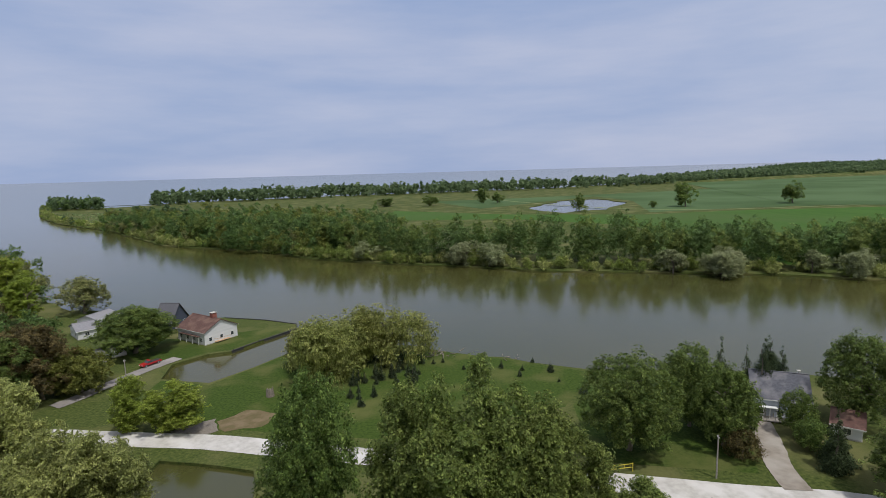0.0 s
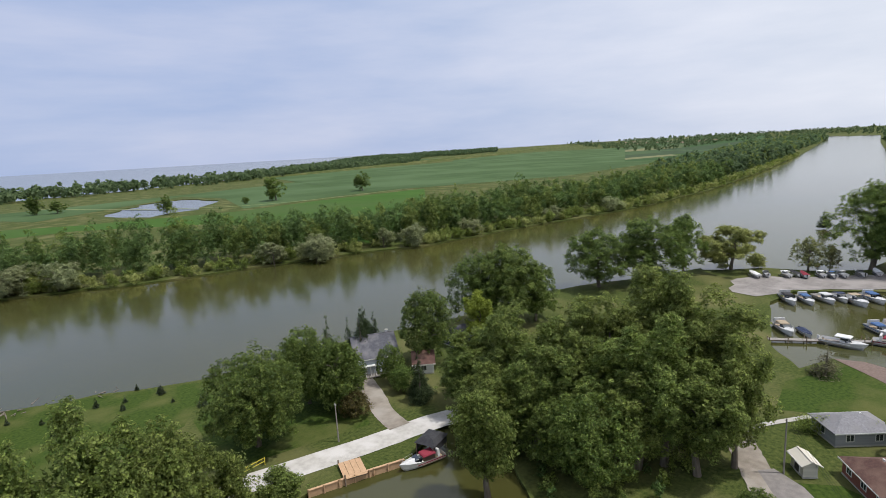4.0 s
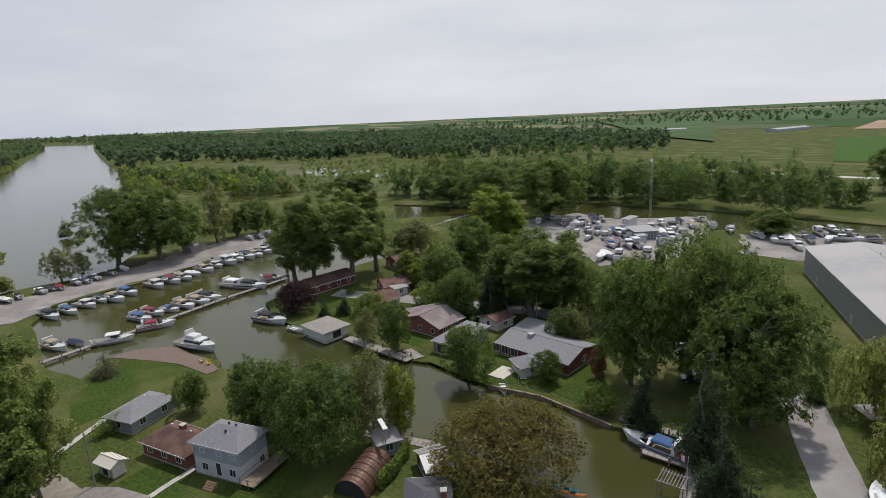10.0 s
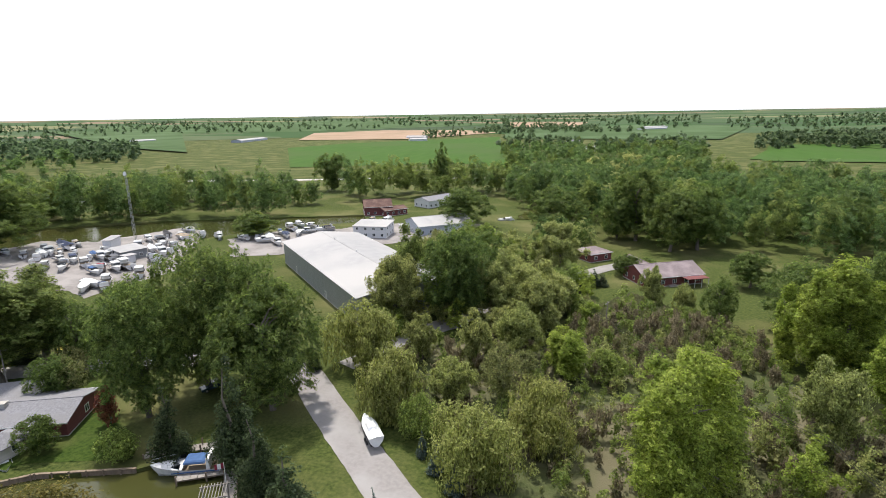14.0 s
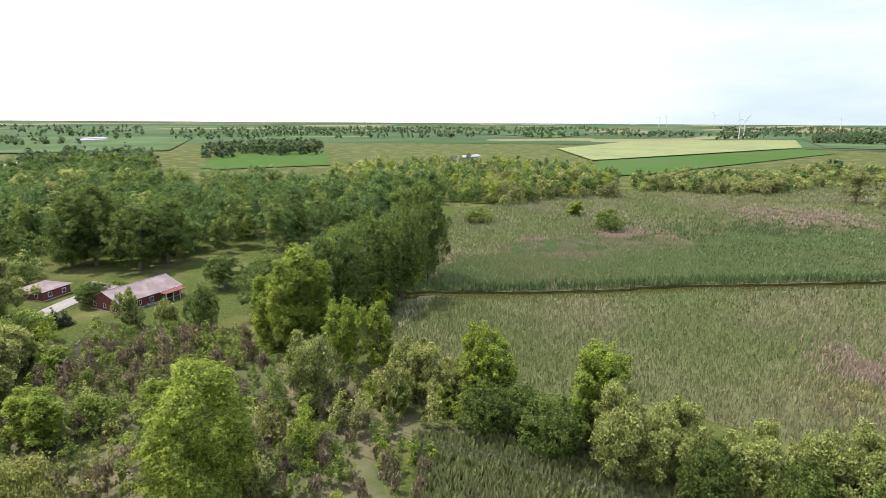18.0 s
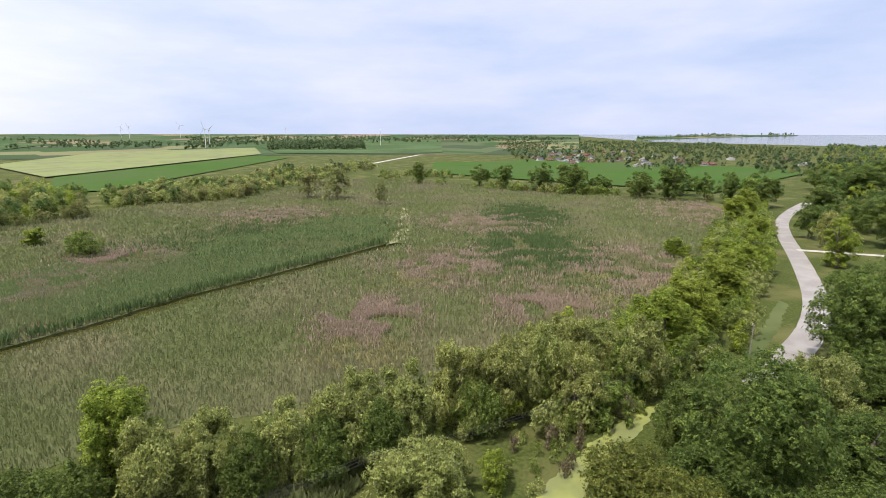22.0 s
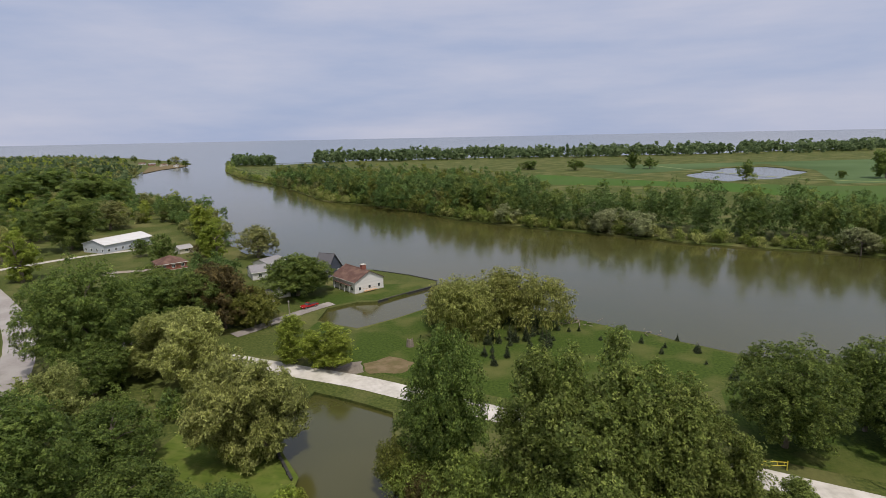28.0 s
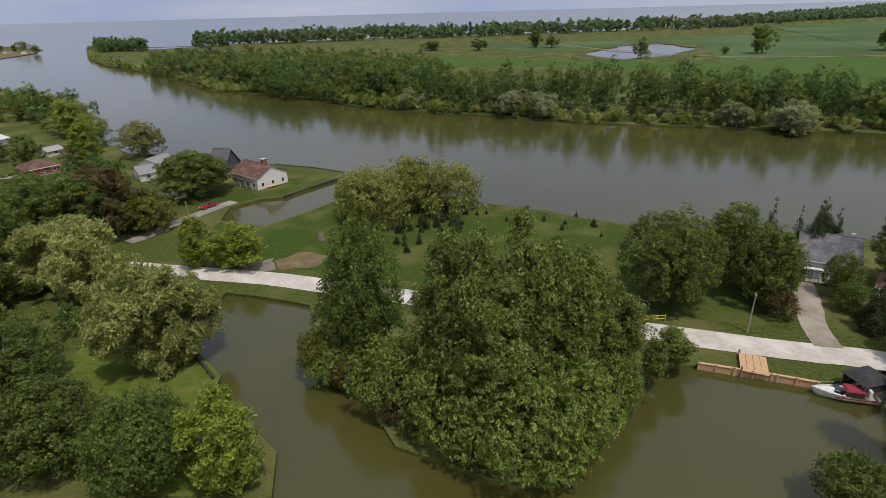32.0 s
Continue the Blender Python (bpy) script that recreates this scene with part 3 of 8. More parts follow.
far_plain()
sheet("crop_field", [(-87, 574), (67, 552), (155, 468), (182, 371), (169, 259), (287, 347), (474, 576), (313, 579), (215, 559), (74, 609), (-63, 714)], CROP, 0.12, "bright green crop field on the far bank", "field")
sheet("crop_field", [(-22, 926), (116, 947), (464, 1066), (1207, 1475), (510, 621), (329, 608), (226, 587), (278, 789), (263, 944), (132, 802), (50, 713)], CROP2, 0.15, "dull green crop field by the lake", "field")
sheet("crop_field", [(415, 629), (706, 510), (1337, 586), (1968, 731), (2558, 1497), (2306, 2044), (1507, 2310), (655, 1473)], CROP2, 0.30, "wide green crop field along the river", "field")
sheet("crop_field", [(298, -481), (138, -546), (74, -492), (209, -1172), (440, -923), (487, -785)], CROP, 0.39, "bright green crop field beyond the marina", "field")
sheet("ploughed_field", [(615, -1034), (385, -1062), (255, -1403), (412, -1639), (661, -1628), (798, -1432)], PLOW, 1.26, "bare brown ploughed field", "field")
sheet("crop_field", [(1436, -1292), (930, -1568), (516, -2055), (436, -2332), (1500, -3170), (2379, -2150)], CROP2, 1.35, "green crop field", "field")
sheet("ploughed_field", [(313, -1889), (77, -1838), (53, -2395), (386, -2488)], PLOW, 1.44, "tan stubble field", "field")
sheet("crop_field", [(-146, -617), (-276, -595), (-442, -905), (-242, -876)], CROP, 0.75, "bright green crop field between woods", "field")
sheet("crop_field", [(184, -1071), (-196, -1018), (-413, -1763), (-120, -2010), (255, -1572)], CROP2, 1.62, "green crop field", "field")
sheet("crop_field", [(-153, -598), (-284, -587), (-411, -865), (-220, -838)], CROP, 0.93, "bright green crop field", "field")
sheet("pale_field", [(-835, -719), (-609, -462), (-1336, -467), (-1869, -674), (-1400, -913)], PALE, 1.80, "pale strip-cropped field", "field")
sheet("crop_field", [(-452, -343), (-469, -305), (-1145, -343), (-1270, -443), (-614, -456)], CROP, 1.11, "green crop field behind the marsh trees", "field")
sheet("crop_field", [(-1366, -436), (-1457, -24), (-3232, -64), (-3049, -703), (-2007, -703)], CROP2, 1.98, "flat green crop field", "field")
sheet("crop_field", [(-707, -30), (-589, 93), (-479, 223), (-465, 224), (-704, 452), (-819, 484), (-970, 241), (-1090, 153), (-978, 77), (-972, -30)], CROP, 1.29, "green crop field beyond the hedge", "field")
sheet("crop_field", [(-1596, -2153), (-1394, -1215), (-2157, -1574), (-2423, -2466), (-2029, -2732)], CROP2, 2.16, "green crop field", "field")
sheet("crop_field", [(760, -743), (574, -658), (1232, -1402), (2170, -1685)], CROP2, 2.25, "green crop field", "field")
sheet("lawn", [(-82.0, 164.7), (-50.4, 176.8), (-63.1, 152.7), (-69.7, 150.8), (-75.6, 142.8), (-81.8, 139.8), (-96.9, 155.0), (-100.8, 166.4)], LAWN, 0.020, "mown lawn round the white house", "lawn")
sheet("lawn", [(-42.6, 150.5), (-8.2, 149.6), (15.0, 138.4), (35.9, 127.0), (24.8, 108.3), (-10.1, 95.7), (-36.2, 100.5), (-71.5, 108.8), (-71.9, 129.6), (-58.2, 125.7)], LAWN, 0.025, "open lawn with young trees by the river", "lawn")
sheet("lawn", [(37.9, 127.9), (55.9, 125.3), (58.4, 100.4), (50.2, 81.5), (24.7, 86.5), (26.7, 109.1)], LAWN, 0.030, "lawn by the grey house", "lawn")
sheet("lawn", [(82.5, 20.9), (86.2, 16.0), (84.0, 7.4), (77.3, -5.2), (73.1, -15.4), (63.5, -9.9), (67.3, 5.4), (74.0, 16.2)], LAWN, 0.035, "lawn of the two-storey house", "lawn")
sheet("lawn", [(118.2, 32.5), (136.4, 24.7), (129.3, 14.3), (114.8, 10.8), (107.5, 24.1), (104.3, 30.0)], LAWN, 0.040, "bright green lawn by the harbour", "lawn")
sheet("lawn", [(-67.3, 65.3), (-68.2, 71.6), (-65.1, 76.2), (-51.5, 74.1), (-40.8, 64.5), (-39.5, 59.9), (-31.4, 49.4), (-31.0, 42.7), (-39.5, 42.0), (-50.2, 49.3), (-62.0, 56.2)], LAWN_MOWN, 0.045, "bright mown lawn with stripes behind the pond wall", "lawn")
sheet("lawn", [(145.9, -8.0), (164.4, -14.9), (148.2, -40.2), (152.1, -63.0), (123.9, -52.9), (106.5, -37.5), (126.2, -26.5), (132.0, -15.0)], LAWN, 0.050, "lawns of the harbour houses", "lawn")
sheet("lawn", [(101.0, -35.5), (108.3, -53.1), (115.7, -77.8), (89.7, -73.4), (65.6, -55.7), (80.6, -50.5), (86.5, -41.4)], LAWN, 0.055, "lawn along the canal", "lawn")
ribbon("road", [(-404.1, 264.3), (-355.8, 222.4), (-310.0, 189.4), (-266.0, 165.8), (-221.6, 144.7), (-174.1, 120.2), (-149.2, 105.3), (-131.6, 91.9), (-116.5, 77.4), (-101.9, 62.6)], 7.0, ASPHALT, 0.050, "worn grey asphalt road curving along the marsh", "road", 0.05, 0)
ribbon("gravel_road", [(-141.8, 100.7), (-132.5, 102.4), (-112.8, 103.2), (-83.9, 101.9), (-59.8, 98.6), (-45.2, 97.1), (-34.5, 94.5), (-23.3, 92.1), (-12.9, 89.6), (45.5, 75.4), (57.3, 74.1), (68.3, 70.2)], 5.6, GRAVEL, 0.062, "white gravel road through the lawns", "road", 0.05, 1)
ribbon("road", [(17.9, -52.1), (24.5, -57.8), (31.8, -65.0), (38.6, -71.2), (49.4, -82.0), (55.0, -88.1), (67.3, -91.0), (78.7, -87.8), (108.3, -75.9), (118.7, -68.8), (158.3, -28.4)], 6.6, ASPHALT, 0.074, "worn pinkish asphalt lane with a boat trailer on it", "road", 0.05, 2)
ribbon("road", [(48.0, -92.1), (44.2, -100.5), (39.9, -110.1), (31.1, -120.5)], 5.0, ASPHALT, 0.086, "side lane through the thicket", "road", 0.05, 3)
ribbon("gravel_lane", [(95.0, 34.3), (89.6, 30.9), (83.0, 26.3), (75.9, 21.5), (67.9, 16.1), (60.9, 12.1)], 4.6, DIRT, 0.098, "dirt lane past the two-storey house", "road", 0.05, 4)
ribbon("driveway", [(60.6, 99.3), (57.4, 89.8), (54.4, 83.2), (53.5, 76.5)], 4.2, DIRT, 0.110, "sandy driveway to the grey house", "road", 0.05, 5)
ribbon("driveway", [(-88.6, 115.1), (-86.2, 120.0), (-83.1, 130.1), (-79.2, 140.0), (-75.8, 146.3)], 4.0, YARD, 0.122, "gravel driveway to the white house", "road", 0.05, 6)
ribbon("driveway", [(-235.5, 152.8), (-230.3, 166.1), (-221.6, 188.8), (-204.2, 209.9)], 4.0, CONCRETE, 0.134, "concrete driveway to the metal-roofed house", "road", 0.05, 7)
ribbon("driveway", [(-173.3, 159.9), (-189.1, 160.6), (-168.2, 172.6)], 4.0, DIRT, 0.146, "sandy driveway to the brick house", "road", 0.05, 8)
ribbon("road", [(39.0, -114.5), (30.5, -122.6), (13.5, -150.9), (0.7, -173.5), (-14.0, -187.9)], 5.5, ASPHALT, 0.158, "narrow asphalt lane to the red house", "road", 0.05, 9)
ribbon("road", [(388.4, -341.2), (303.8, -370.0), (233.0, -385.3), (168.3, -407.7), (61.4, -421.9)], 9, GRAVEL, 0.170, "country road between fields", "road", 0.05, 10)
ribbon("road", [(-759.5, -159.1), (-979.2, -132.7), (-1436.1, -64.4)], 8, GRAVEL, 0.182, "pale country road beyond the marsh", "road", 0.05, 11)
ribbon("dike_road", [(77.8, 967.8), (142.2, 769.3), (225.8, 621.9), (321.2, 593.2), (503.9, 612.9)], 5, PALE, 0.194, "grass track along the field dike", "road", 0.05, 12)


# ---- trees ----
def leaf_cloud(rng, lumps, count, size, flat=0.45, droop=0.0, up=0.6, long=1.0):
    """Leaf sprays scattered through the lumps (x, y, z, r): the corners of bent four-sided leaves."""
    lumps = np.asarray(lumps, float)
    area = lumps[:, 3] ** 2
    k = rng.choice(len(lumps), count, p=area / area.sum())
    u = rng.normal(size=(count, 3))
    u /= np.linalg.norm(u, axis=1)[:, None]
    rad = lumps[k, 3] * 1.2 * rng.random(count) ** 0.45
    pos = lumps[k, :3] + u * rad[:, None] * np.array([1, 1, 1.15])
    out = lumps[k, :3] * np.array([1, 1, 0])
    out /= np.linalg.norm(out, axis=1)[:, None] + 1e-6
    m = count
    nrm = u * 0.45 + out * 0.35 + rng.normal(0, flat, (m, 3))
    nrm[:, 2] += up
    nrm[:, 2] *= 1 - droop
    nrm /= np.linalg.norm(nrm, axis=1)[:, None] + 1e-9
    a = np.cross(nrm, rng.normal(size=(m, 3)))
    if droop:
        a = a * (1 - droop) + np.array([0, 0, 1]) * droop * 1.5
    a /= np.linalg.norm(a, axis=1)[:, None] + 1e-9
    b = np.cross(nrm, a)
    b /= np.linalg.norm(b, axis=1)[:, None] + 1e-9
    s = (size * rng.uniform(0.55, 1.45, m))[:, None]
    bend = nrm * s * 0.25
    return np.stack([pos - a * s * long, pos + b * s * 0.62 + bend, pos + a * s * long, pos - b * s * 0.62 + bend], axis=1)


def cloud_mesh(name, quads, material):
    me = bpy.data.meshes.new(name)
    n = len(quads)
    me.vertices.add(4 * n)
    me.vertices.foreach_set("co", quads.reshape(-1).astype(np.float32))
    me.loops.add(4 * n)
    me.loops.foreach_set("vertex_index", np.arange(4 * n, dtype=np.int32))
    me.polygons.add(n)
    me.polygons.foreach_set("loop_start", np.arange(0, 4 * n, 4, dtype=np.int32))
    me.materials.append(material)
    me.update(calc_edges=True)
    return me


def lumps_for(rng, kind, h, r, n):
    """Lumps of foliage that fill a crown of this kind."""
    out = []
    if kind in "ctei":
        for z in np.linspace(0.06, 0.97, n):
            rr = r * (1 - z) ** 0.85
            for a in range(max(1, int(5 * (1 - z) + 1))):
                t = rng.uniform(0, math.tau)
                d = rr * rng.uniform(0.35, 0.72)
                out.append((d * math.cos(t), d * math.sin(t), h * z, max(0.10 * r, rr * rng.uniform(0.34, 0.52))))
        return out
    low = {"p": 0.24, "y": 0.07, "w": 0.16, "s": 0.10, "b": 0.08, "k": 0.05, "d": 0.13}.get(kind, 0.11)
    # several leaders, each with its own peak
    lead = []
    for i in range({"p": 5, "d": 9, "y": 5, "n": 5, "s": 7, "w": 6, "o": 10, "a": 8}.get(kind, 4)):
        t, d = rng.uniform(0, math.tau) if i else 0.0, rng.uniform(0.32, 0.58) if i else 0.0
        lead.append((d * math.cos(t), d * math.sin(t), rng.uniform(0.70, 0.95) if i else 1.0, rng.uniform(0.40, 0.58) * (0.9 if kind in "py" else 1.05)))
    for i in range(n):
        lx, ly, top, lr = lead[i % len(lead)]
        q = rng.random() ** (0.85 if kind in "py" else 0.75)
        z = low + (top - 0.02 - low) * q
        if kind in "py":
            env = math.sin(math.pi * (0.16 + 0.80 * q)) ** 0.6
        else:
            env = math.sqrt(max(0.06, 1 - ((q - 0.45) / 0.60) ** 2))
        t = rng.uniform(0, math.tau)
        r1 = rng.uniform(0.085, 0.175) if n > 60 else rng.uniform(0.13, 0.26)
        d = max(0.0, env * lr - r1 * 0.4) * (rng.random() ** 0.35)
        f = 0.45 + 0.55 * q if kind in "pyd" else 0.9
        out.append((r * (lx * f + d * math.cos(t)), r * (ly * f + d * math.sin(t)), h * z, r * r1))
    if kind in "dnoambug" and n > 30:
        # the outer shell of shoots that rounds the crown off
        for i in range(n):
            t, u = rng.uniform(0, math.tau), rng.uniform(-0.55, 1.0)
            w = math.sqrt(1 - u * u) if u > 0 else math.sqrt(1 - u * u * 1.6)
            k = rng.uniform(0.80, 0.97) * (1 + 0.16 * noise.noise((1.7 * w * math.cos(t), 1.7 * w * math.sin(t), 1.7 * u + n)))
            out.append((r * k * w * math.cos(t), r * k * w * math.sin(t), h * (0.46 + 0.5 * k * u), r * rng.uniform(0.07, 0.12)))
    # a few boughs that stand out of the crown
    for i in range(n // 6):
        lx, ly, top, lr = lead[i % len(lead)]
        t, q = rng.uniform(0, math.tau), rng.uniform(0.35, 1.0)
        e = lr * math.sqrt(max(0.02, 1 - q ** 2.4)) * rng.uniform(0.9, 1.25)
        out.append((r * (lx + e * math.cos(t)), r * (ly + e * math.sin(t)), h * (low + (top - low) * q), r * rng.uniform(0.05, 0.10)))
    return out


def trunk_mesh(rng, kind, h, r):
    bm = bmesh.new()
    w = 0.018 * h + 0.05
    top = 0.88 if kind in "ctei" else 0.66
    pts, p = [Vector((0, 0, -0.3))], Vector((0, 0, -0.3))
    for i in range(4):
        p = p + Vector((rng.normal(0, 0.015) * h, rng.normal(0, 0.015) * h, (h * top + 0.3) / 4))
        pts.append(p)
    for i in range(4):
        add_tube(bm, pts[i], pts[i + 1], w * (1.25 - i * 0.28), w * (0.97 - i * 0.28), 7)
    for i in range(9 if kind not in "ctei" else 0):
        z = rng.uniform(0.25, top)
        a = pts[min(3, int(z / top * 4))].copy()
        a.z = h * z
        t = rng.uniform(0, math.tau)
        d = r * rng.uniform(0.4, 0.7) * (1.15 - z)
        b = a + Vector((d * math.cos(t), d * math.sin(t), rng.uniform(0.08, 0.16) * h))
        m = a.lerp(b, 0.5) + Vector((0, 0, 0.03 * h))
        add_tube(bm, a, m, w * 0.42, w * 0.26, 5)
        add_tube(bm, m, b, w * 0.26, w * 0.06, 5)
    me = bpy.data.meshes.new("trunk")
    bm.to_mesh(me)
    bm.free()
    me.materials.append(BARK)
    return me


BASE = {  # height, radius, leaf sprays near by, spray size
    "d": (16, 6.5, 5200, 0.46), "p": (20, 6.0, 5600, 0.44), "w": (14, 6.5, 5600, 0.40), "s": (11, 6.0, 4800, 0.40), "v": (10, 6.5, 4800, 0.40), "y": (15, 4.6, 4800, 0.36), "g": (13, 5.0, 3200, 0.38),
    "m": (12, 6.0, 4200, 0.42), "o": (14, 8.0, 5200, 0.42), "a": (9, 5.0, 3600, 0.38), "u": (8, 5.0, 3000, 0.38), "r": (7, 3.4, 1800, 0.30), "c": (14, 3.6, 3600, 0.34),
    "t": (7, 2.2, 2600, 0.22), "e": (4, 1.2, 900, 0.20), "i": (10, 3.0, 900, 0.28), "b": (5, 3.6, 2200, 0.30), "k": (4, 3.0, 1500, 0.30),
}
PROTO = {}


def tree_meshes(kind, level, variant):
    key = kind, level, variant
    if key not in PROTO:
        rng = np.random.default_rng(1000 * variant + 10 * level + ord(kind))
        h, r, n, size = BASE[kind]
        n, size = [(int(n * 2.5), size * 0.63), (int(n * 1.8), size * 0.74), (int(n * 0.75), size * 1.1), (int(n * 0.22), size * 2.0)][level]
        lumps = lumps_for(rng, kind, h, r, {0: 240, 1: 180, 2: 100, 3: 36}[level] if kind not in "ctei" else 14)
        if kind in "w":
            q = np.concatenate([leaf_cloud(rng, lumps, n // 2, size, 0.6), leaf_cloud(rng, [(x, y, z - 0.14 * h, rr) for x, y, z, rr in lumps], n // 2, size * 0.9, 0.4, droop=0.8, up=-0.2, long=2.0)])
        elif kind == "k":
            q = leaf_cloud(rng, lumps, n, size * 0.55, 0.8, droop=0.7, long=2.6)
        elif kind in "s":
            q = leaf_cloud(rng, [(x, y, z, rr * 0.9) for x, y, z, rr in lumps[::2]], n, size * 0.85, 0.7, droop=0.1, long=1.8)
        else:
            q = leaf_cloud(rng, lumps, n, size)
        q[:, :, 2] = np.maximum(q[:, :, 2], 0.15)
        PROTO[key] = cloud_mesh("crown", q, LEAF[kind]), trunk_mesh(rng, kind, h, r)
    return PROTO[key]


TREE_WORDS = {
    "d": ("broadleaf_tree", "dark green broadleaf tree with a full lumpy crown"), "p": ("cottonwood_tree", "tall mid-green cottonwood with a ragged upright crown"),
    "w": ("weeping_willow", "yellow-green weeping willow with hanging branches"), "v": ("grey_willow", "rounded silver-grey willow at the water edge"), "s": ("silver_willow", "soft grey-green willow with a feathery crown"),
    "y": ("poplar_tree", "bright yellow-green young poplar"), "g": ("pale_tree", "thin pale green tree with an open crown"), "m": ("rust_leaved_tree", "dark rust-brown leaved tree"),
    "o": ("maple_tree", "broad olive maple with rusty leaf tips"), "a": ("olive_leaved_tree", "low rounded olive green tree"), "u": ("purple_leaved_tree", "round dark purple leaved garden tree"),
    "r": ("red_leaved_tree", "small thin red leaved garden tree"), "c": ("spruce_tree", "dark green pointed spruce"), "t": ("blue_spruce", "small blue-grey spruce on the verge"),
    "e": ("young_evergreen", "young dark evergreen planted in grass"), "i": ("larch_tree", "thin half-bare larch by the harbour"), "b": ("shrub", "dense green rounded shrub"),
}
made = 0


def grove(kind, spots):
    global made
    for x, y, h, r in spots:
        made += 1
        d = math.hypot(x, y)
        level = 0 if d < 78 else 1 if d < 150 else 2 if d < 300 else 3
        crown, trunk = tree_meshes(kind, level, made % (3 if level < 2 else 2))
        bh, br, *_ = BASE[kind]
        name, label = TREE_WORDS[kind]
        ob = thing(name, pose(x, y, rise(d), 0, 0, (made * 137.5) % 360) @ Matrix.Diagonal((r / br, r / br, h / bh, 1)), label, "shrub" if kind == "b" else "tree", "trees of this kind" if kind != "b" else "shrubs")
        new("trunk", trunk).parent = ob
        new("crown", crown).parent = ob


def woods(name, label, kinds, spacing, h0, h1, poly, seed):
    """A wood filled tree by tree, too many to count: one mesh of crowns for each sort of leaf."""
    rng = np.random.default_rng(seed + 7)
    p = np.array(poly)
    lo, hi = p.min(axis=0), p.max(axis=0)
    gx, gy = np.meshgrid(np.arange(lo[0], hi[0] + spacing, spacing), np.arange(lo[1], hi[1] + spacing, spacing))
    x, y = gx.ravel() + rng.uniform(-0.5, 0.5, gx.size) * spacing, gy.ravel() + rng.uniform(-0.5, 0.5, gx.size) * spacing
    ok = inside(poly, x, y)
    ok &= np.array([noise.noise((a / (spacing * 5), b / (spacing * 5), seed)) > (-0.42 if spacing < 14 else -0.10) for a, b in zip(x, y)], bool) if spacing > 5 else True
    for pond in PONDS:
        ok &= ~inside(pond, x, y)
    x, y = x[ok], y[ok]
    # crowns that stand lower than their front rows are kept small in count
    clouds = {}
    for a, b in zip(x, y):
        d = math.hypot(a, b)
        k = kinds[int(rng.integers(len(kinds)))]
        if k == "d" and d < 700 and rng.random() < 0.75:
            k = "n"
        # far broadleaf crowns take the leaf colour with haze mixed in
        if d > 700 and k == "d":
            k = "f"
        h = rng.uniform(h0, h1) * (0.8 if k in "sg" else 1) * (1 + 0.35 * noise.noise((a / 28, b / 28, 3.3)))
        r = min(h * (0.75 if k in "bsg" and spacing > 5 else 0.42), spacing * rng.uniform(0.62, 0.95)) if spacing < 20 else h * rng.uniform(0.4, 0.6)
        n = 420 if d < 130 else 260 if d < 320 else 130 if d < 500 else 52 if d < 1200 else 24
        size = r * {420: 0.13, 260: 0.168, 130: 0.23, 52: 0.31, 24: 0.425}[n]
        if r < 2.6:
            n, size = n // 2, size * 1.3
        lumps = np.array(lumps_for(rng, k, h, r, 34 if 130 < d < 320 and h > 6 else 22 if d < 500 else 9))
        lumps[:, 3] *= 1.15
        q = leaf_cloud(rng, lumps, n, size, 0.5, droop=0.6 if k == "k" else 0.0, long=2.0 if k == "k" else 1.0)
        q += (a, b, rise(d))
        clouds.setdefault(k, []).append(q)
    if not clouds:
        return
    ob = thing(name, Matrix(), label, "woodland", kind="stuff")
    for k, qs in clouds.items():
        new("crowns", cloud_mesh("crowns", np.concatenate(qs), LEAF[k])).parent = ob


grove("p", [(70, 54.7, 19.6, 8.6), (78, 48.5, 24.9, 9.1), (87.2, 40.4, 28.6, 9.1), (80.9, 28.3, 20.6, 5.8), (69.3, 70, 17.1, 7.7), (70.8, 38.6, 16.4, 7.7), (67.2, 72.7, 14.9, 8.8), (70.4, 62.8, 22.9, 9.5)])
grove("p", [(75.5, 52.7, 23.5, 10.3), (86.5, 45.9, 27.7, 10.6), (89, 35.3, 25.6, 10.6), (75.2, 31.4, 18.7, 7.9), (71.7, 43.1, 19.5, 9.7), (65.4, 53.7, 17.8, 8.8), (58.9, 58.9, 15.9, 7.7), (74.4, 36.2, 23.9, 7.9), (50, 50.6, 17, 6.2), (168.5, -18.2, 27.7, 10.8), (166.5, -23.5, 29.4, 10.7), (167.4, -35.9, 29.3, 13.6), (175.5, -46.2, 27.7, 11.5), (191.3, -17.9, 20.9, 6.7), (49.8, -133.8, 16, 5.1), (45, -141.3, 16.4, 4.3)])
grove("d", [(-90.9, 151.9, 13.3, 11.8), (-119.2, 121.8, 15.9, 10.9), (-39.6, 44.4, 12.7, 6.4), (-70.1, 59.6, 11.3, 7.6), (38.7, 45.4, 6.9, 4.1), (77.6, 96.5, 19, 7), (63.4, 88.2, 6, 3.1), (50.7, 93.5, 13.9, 5.9)])
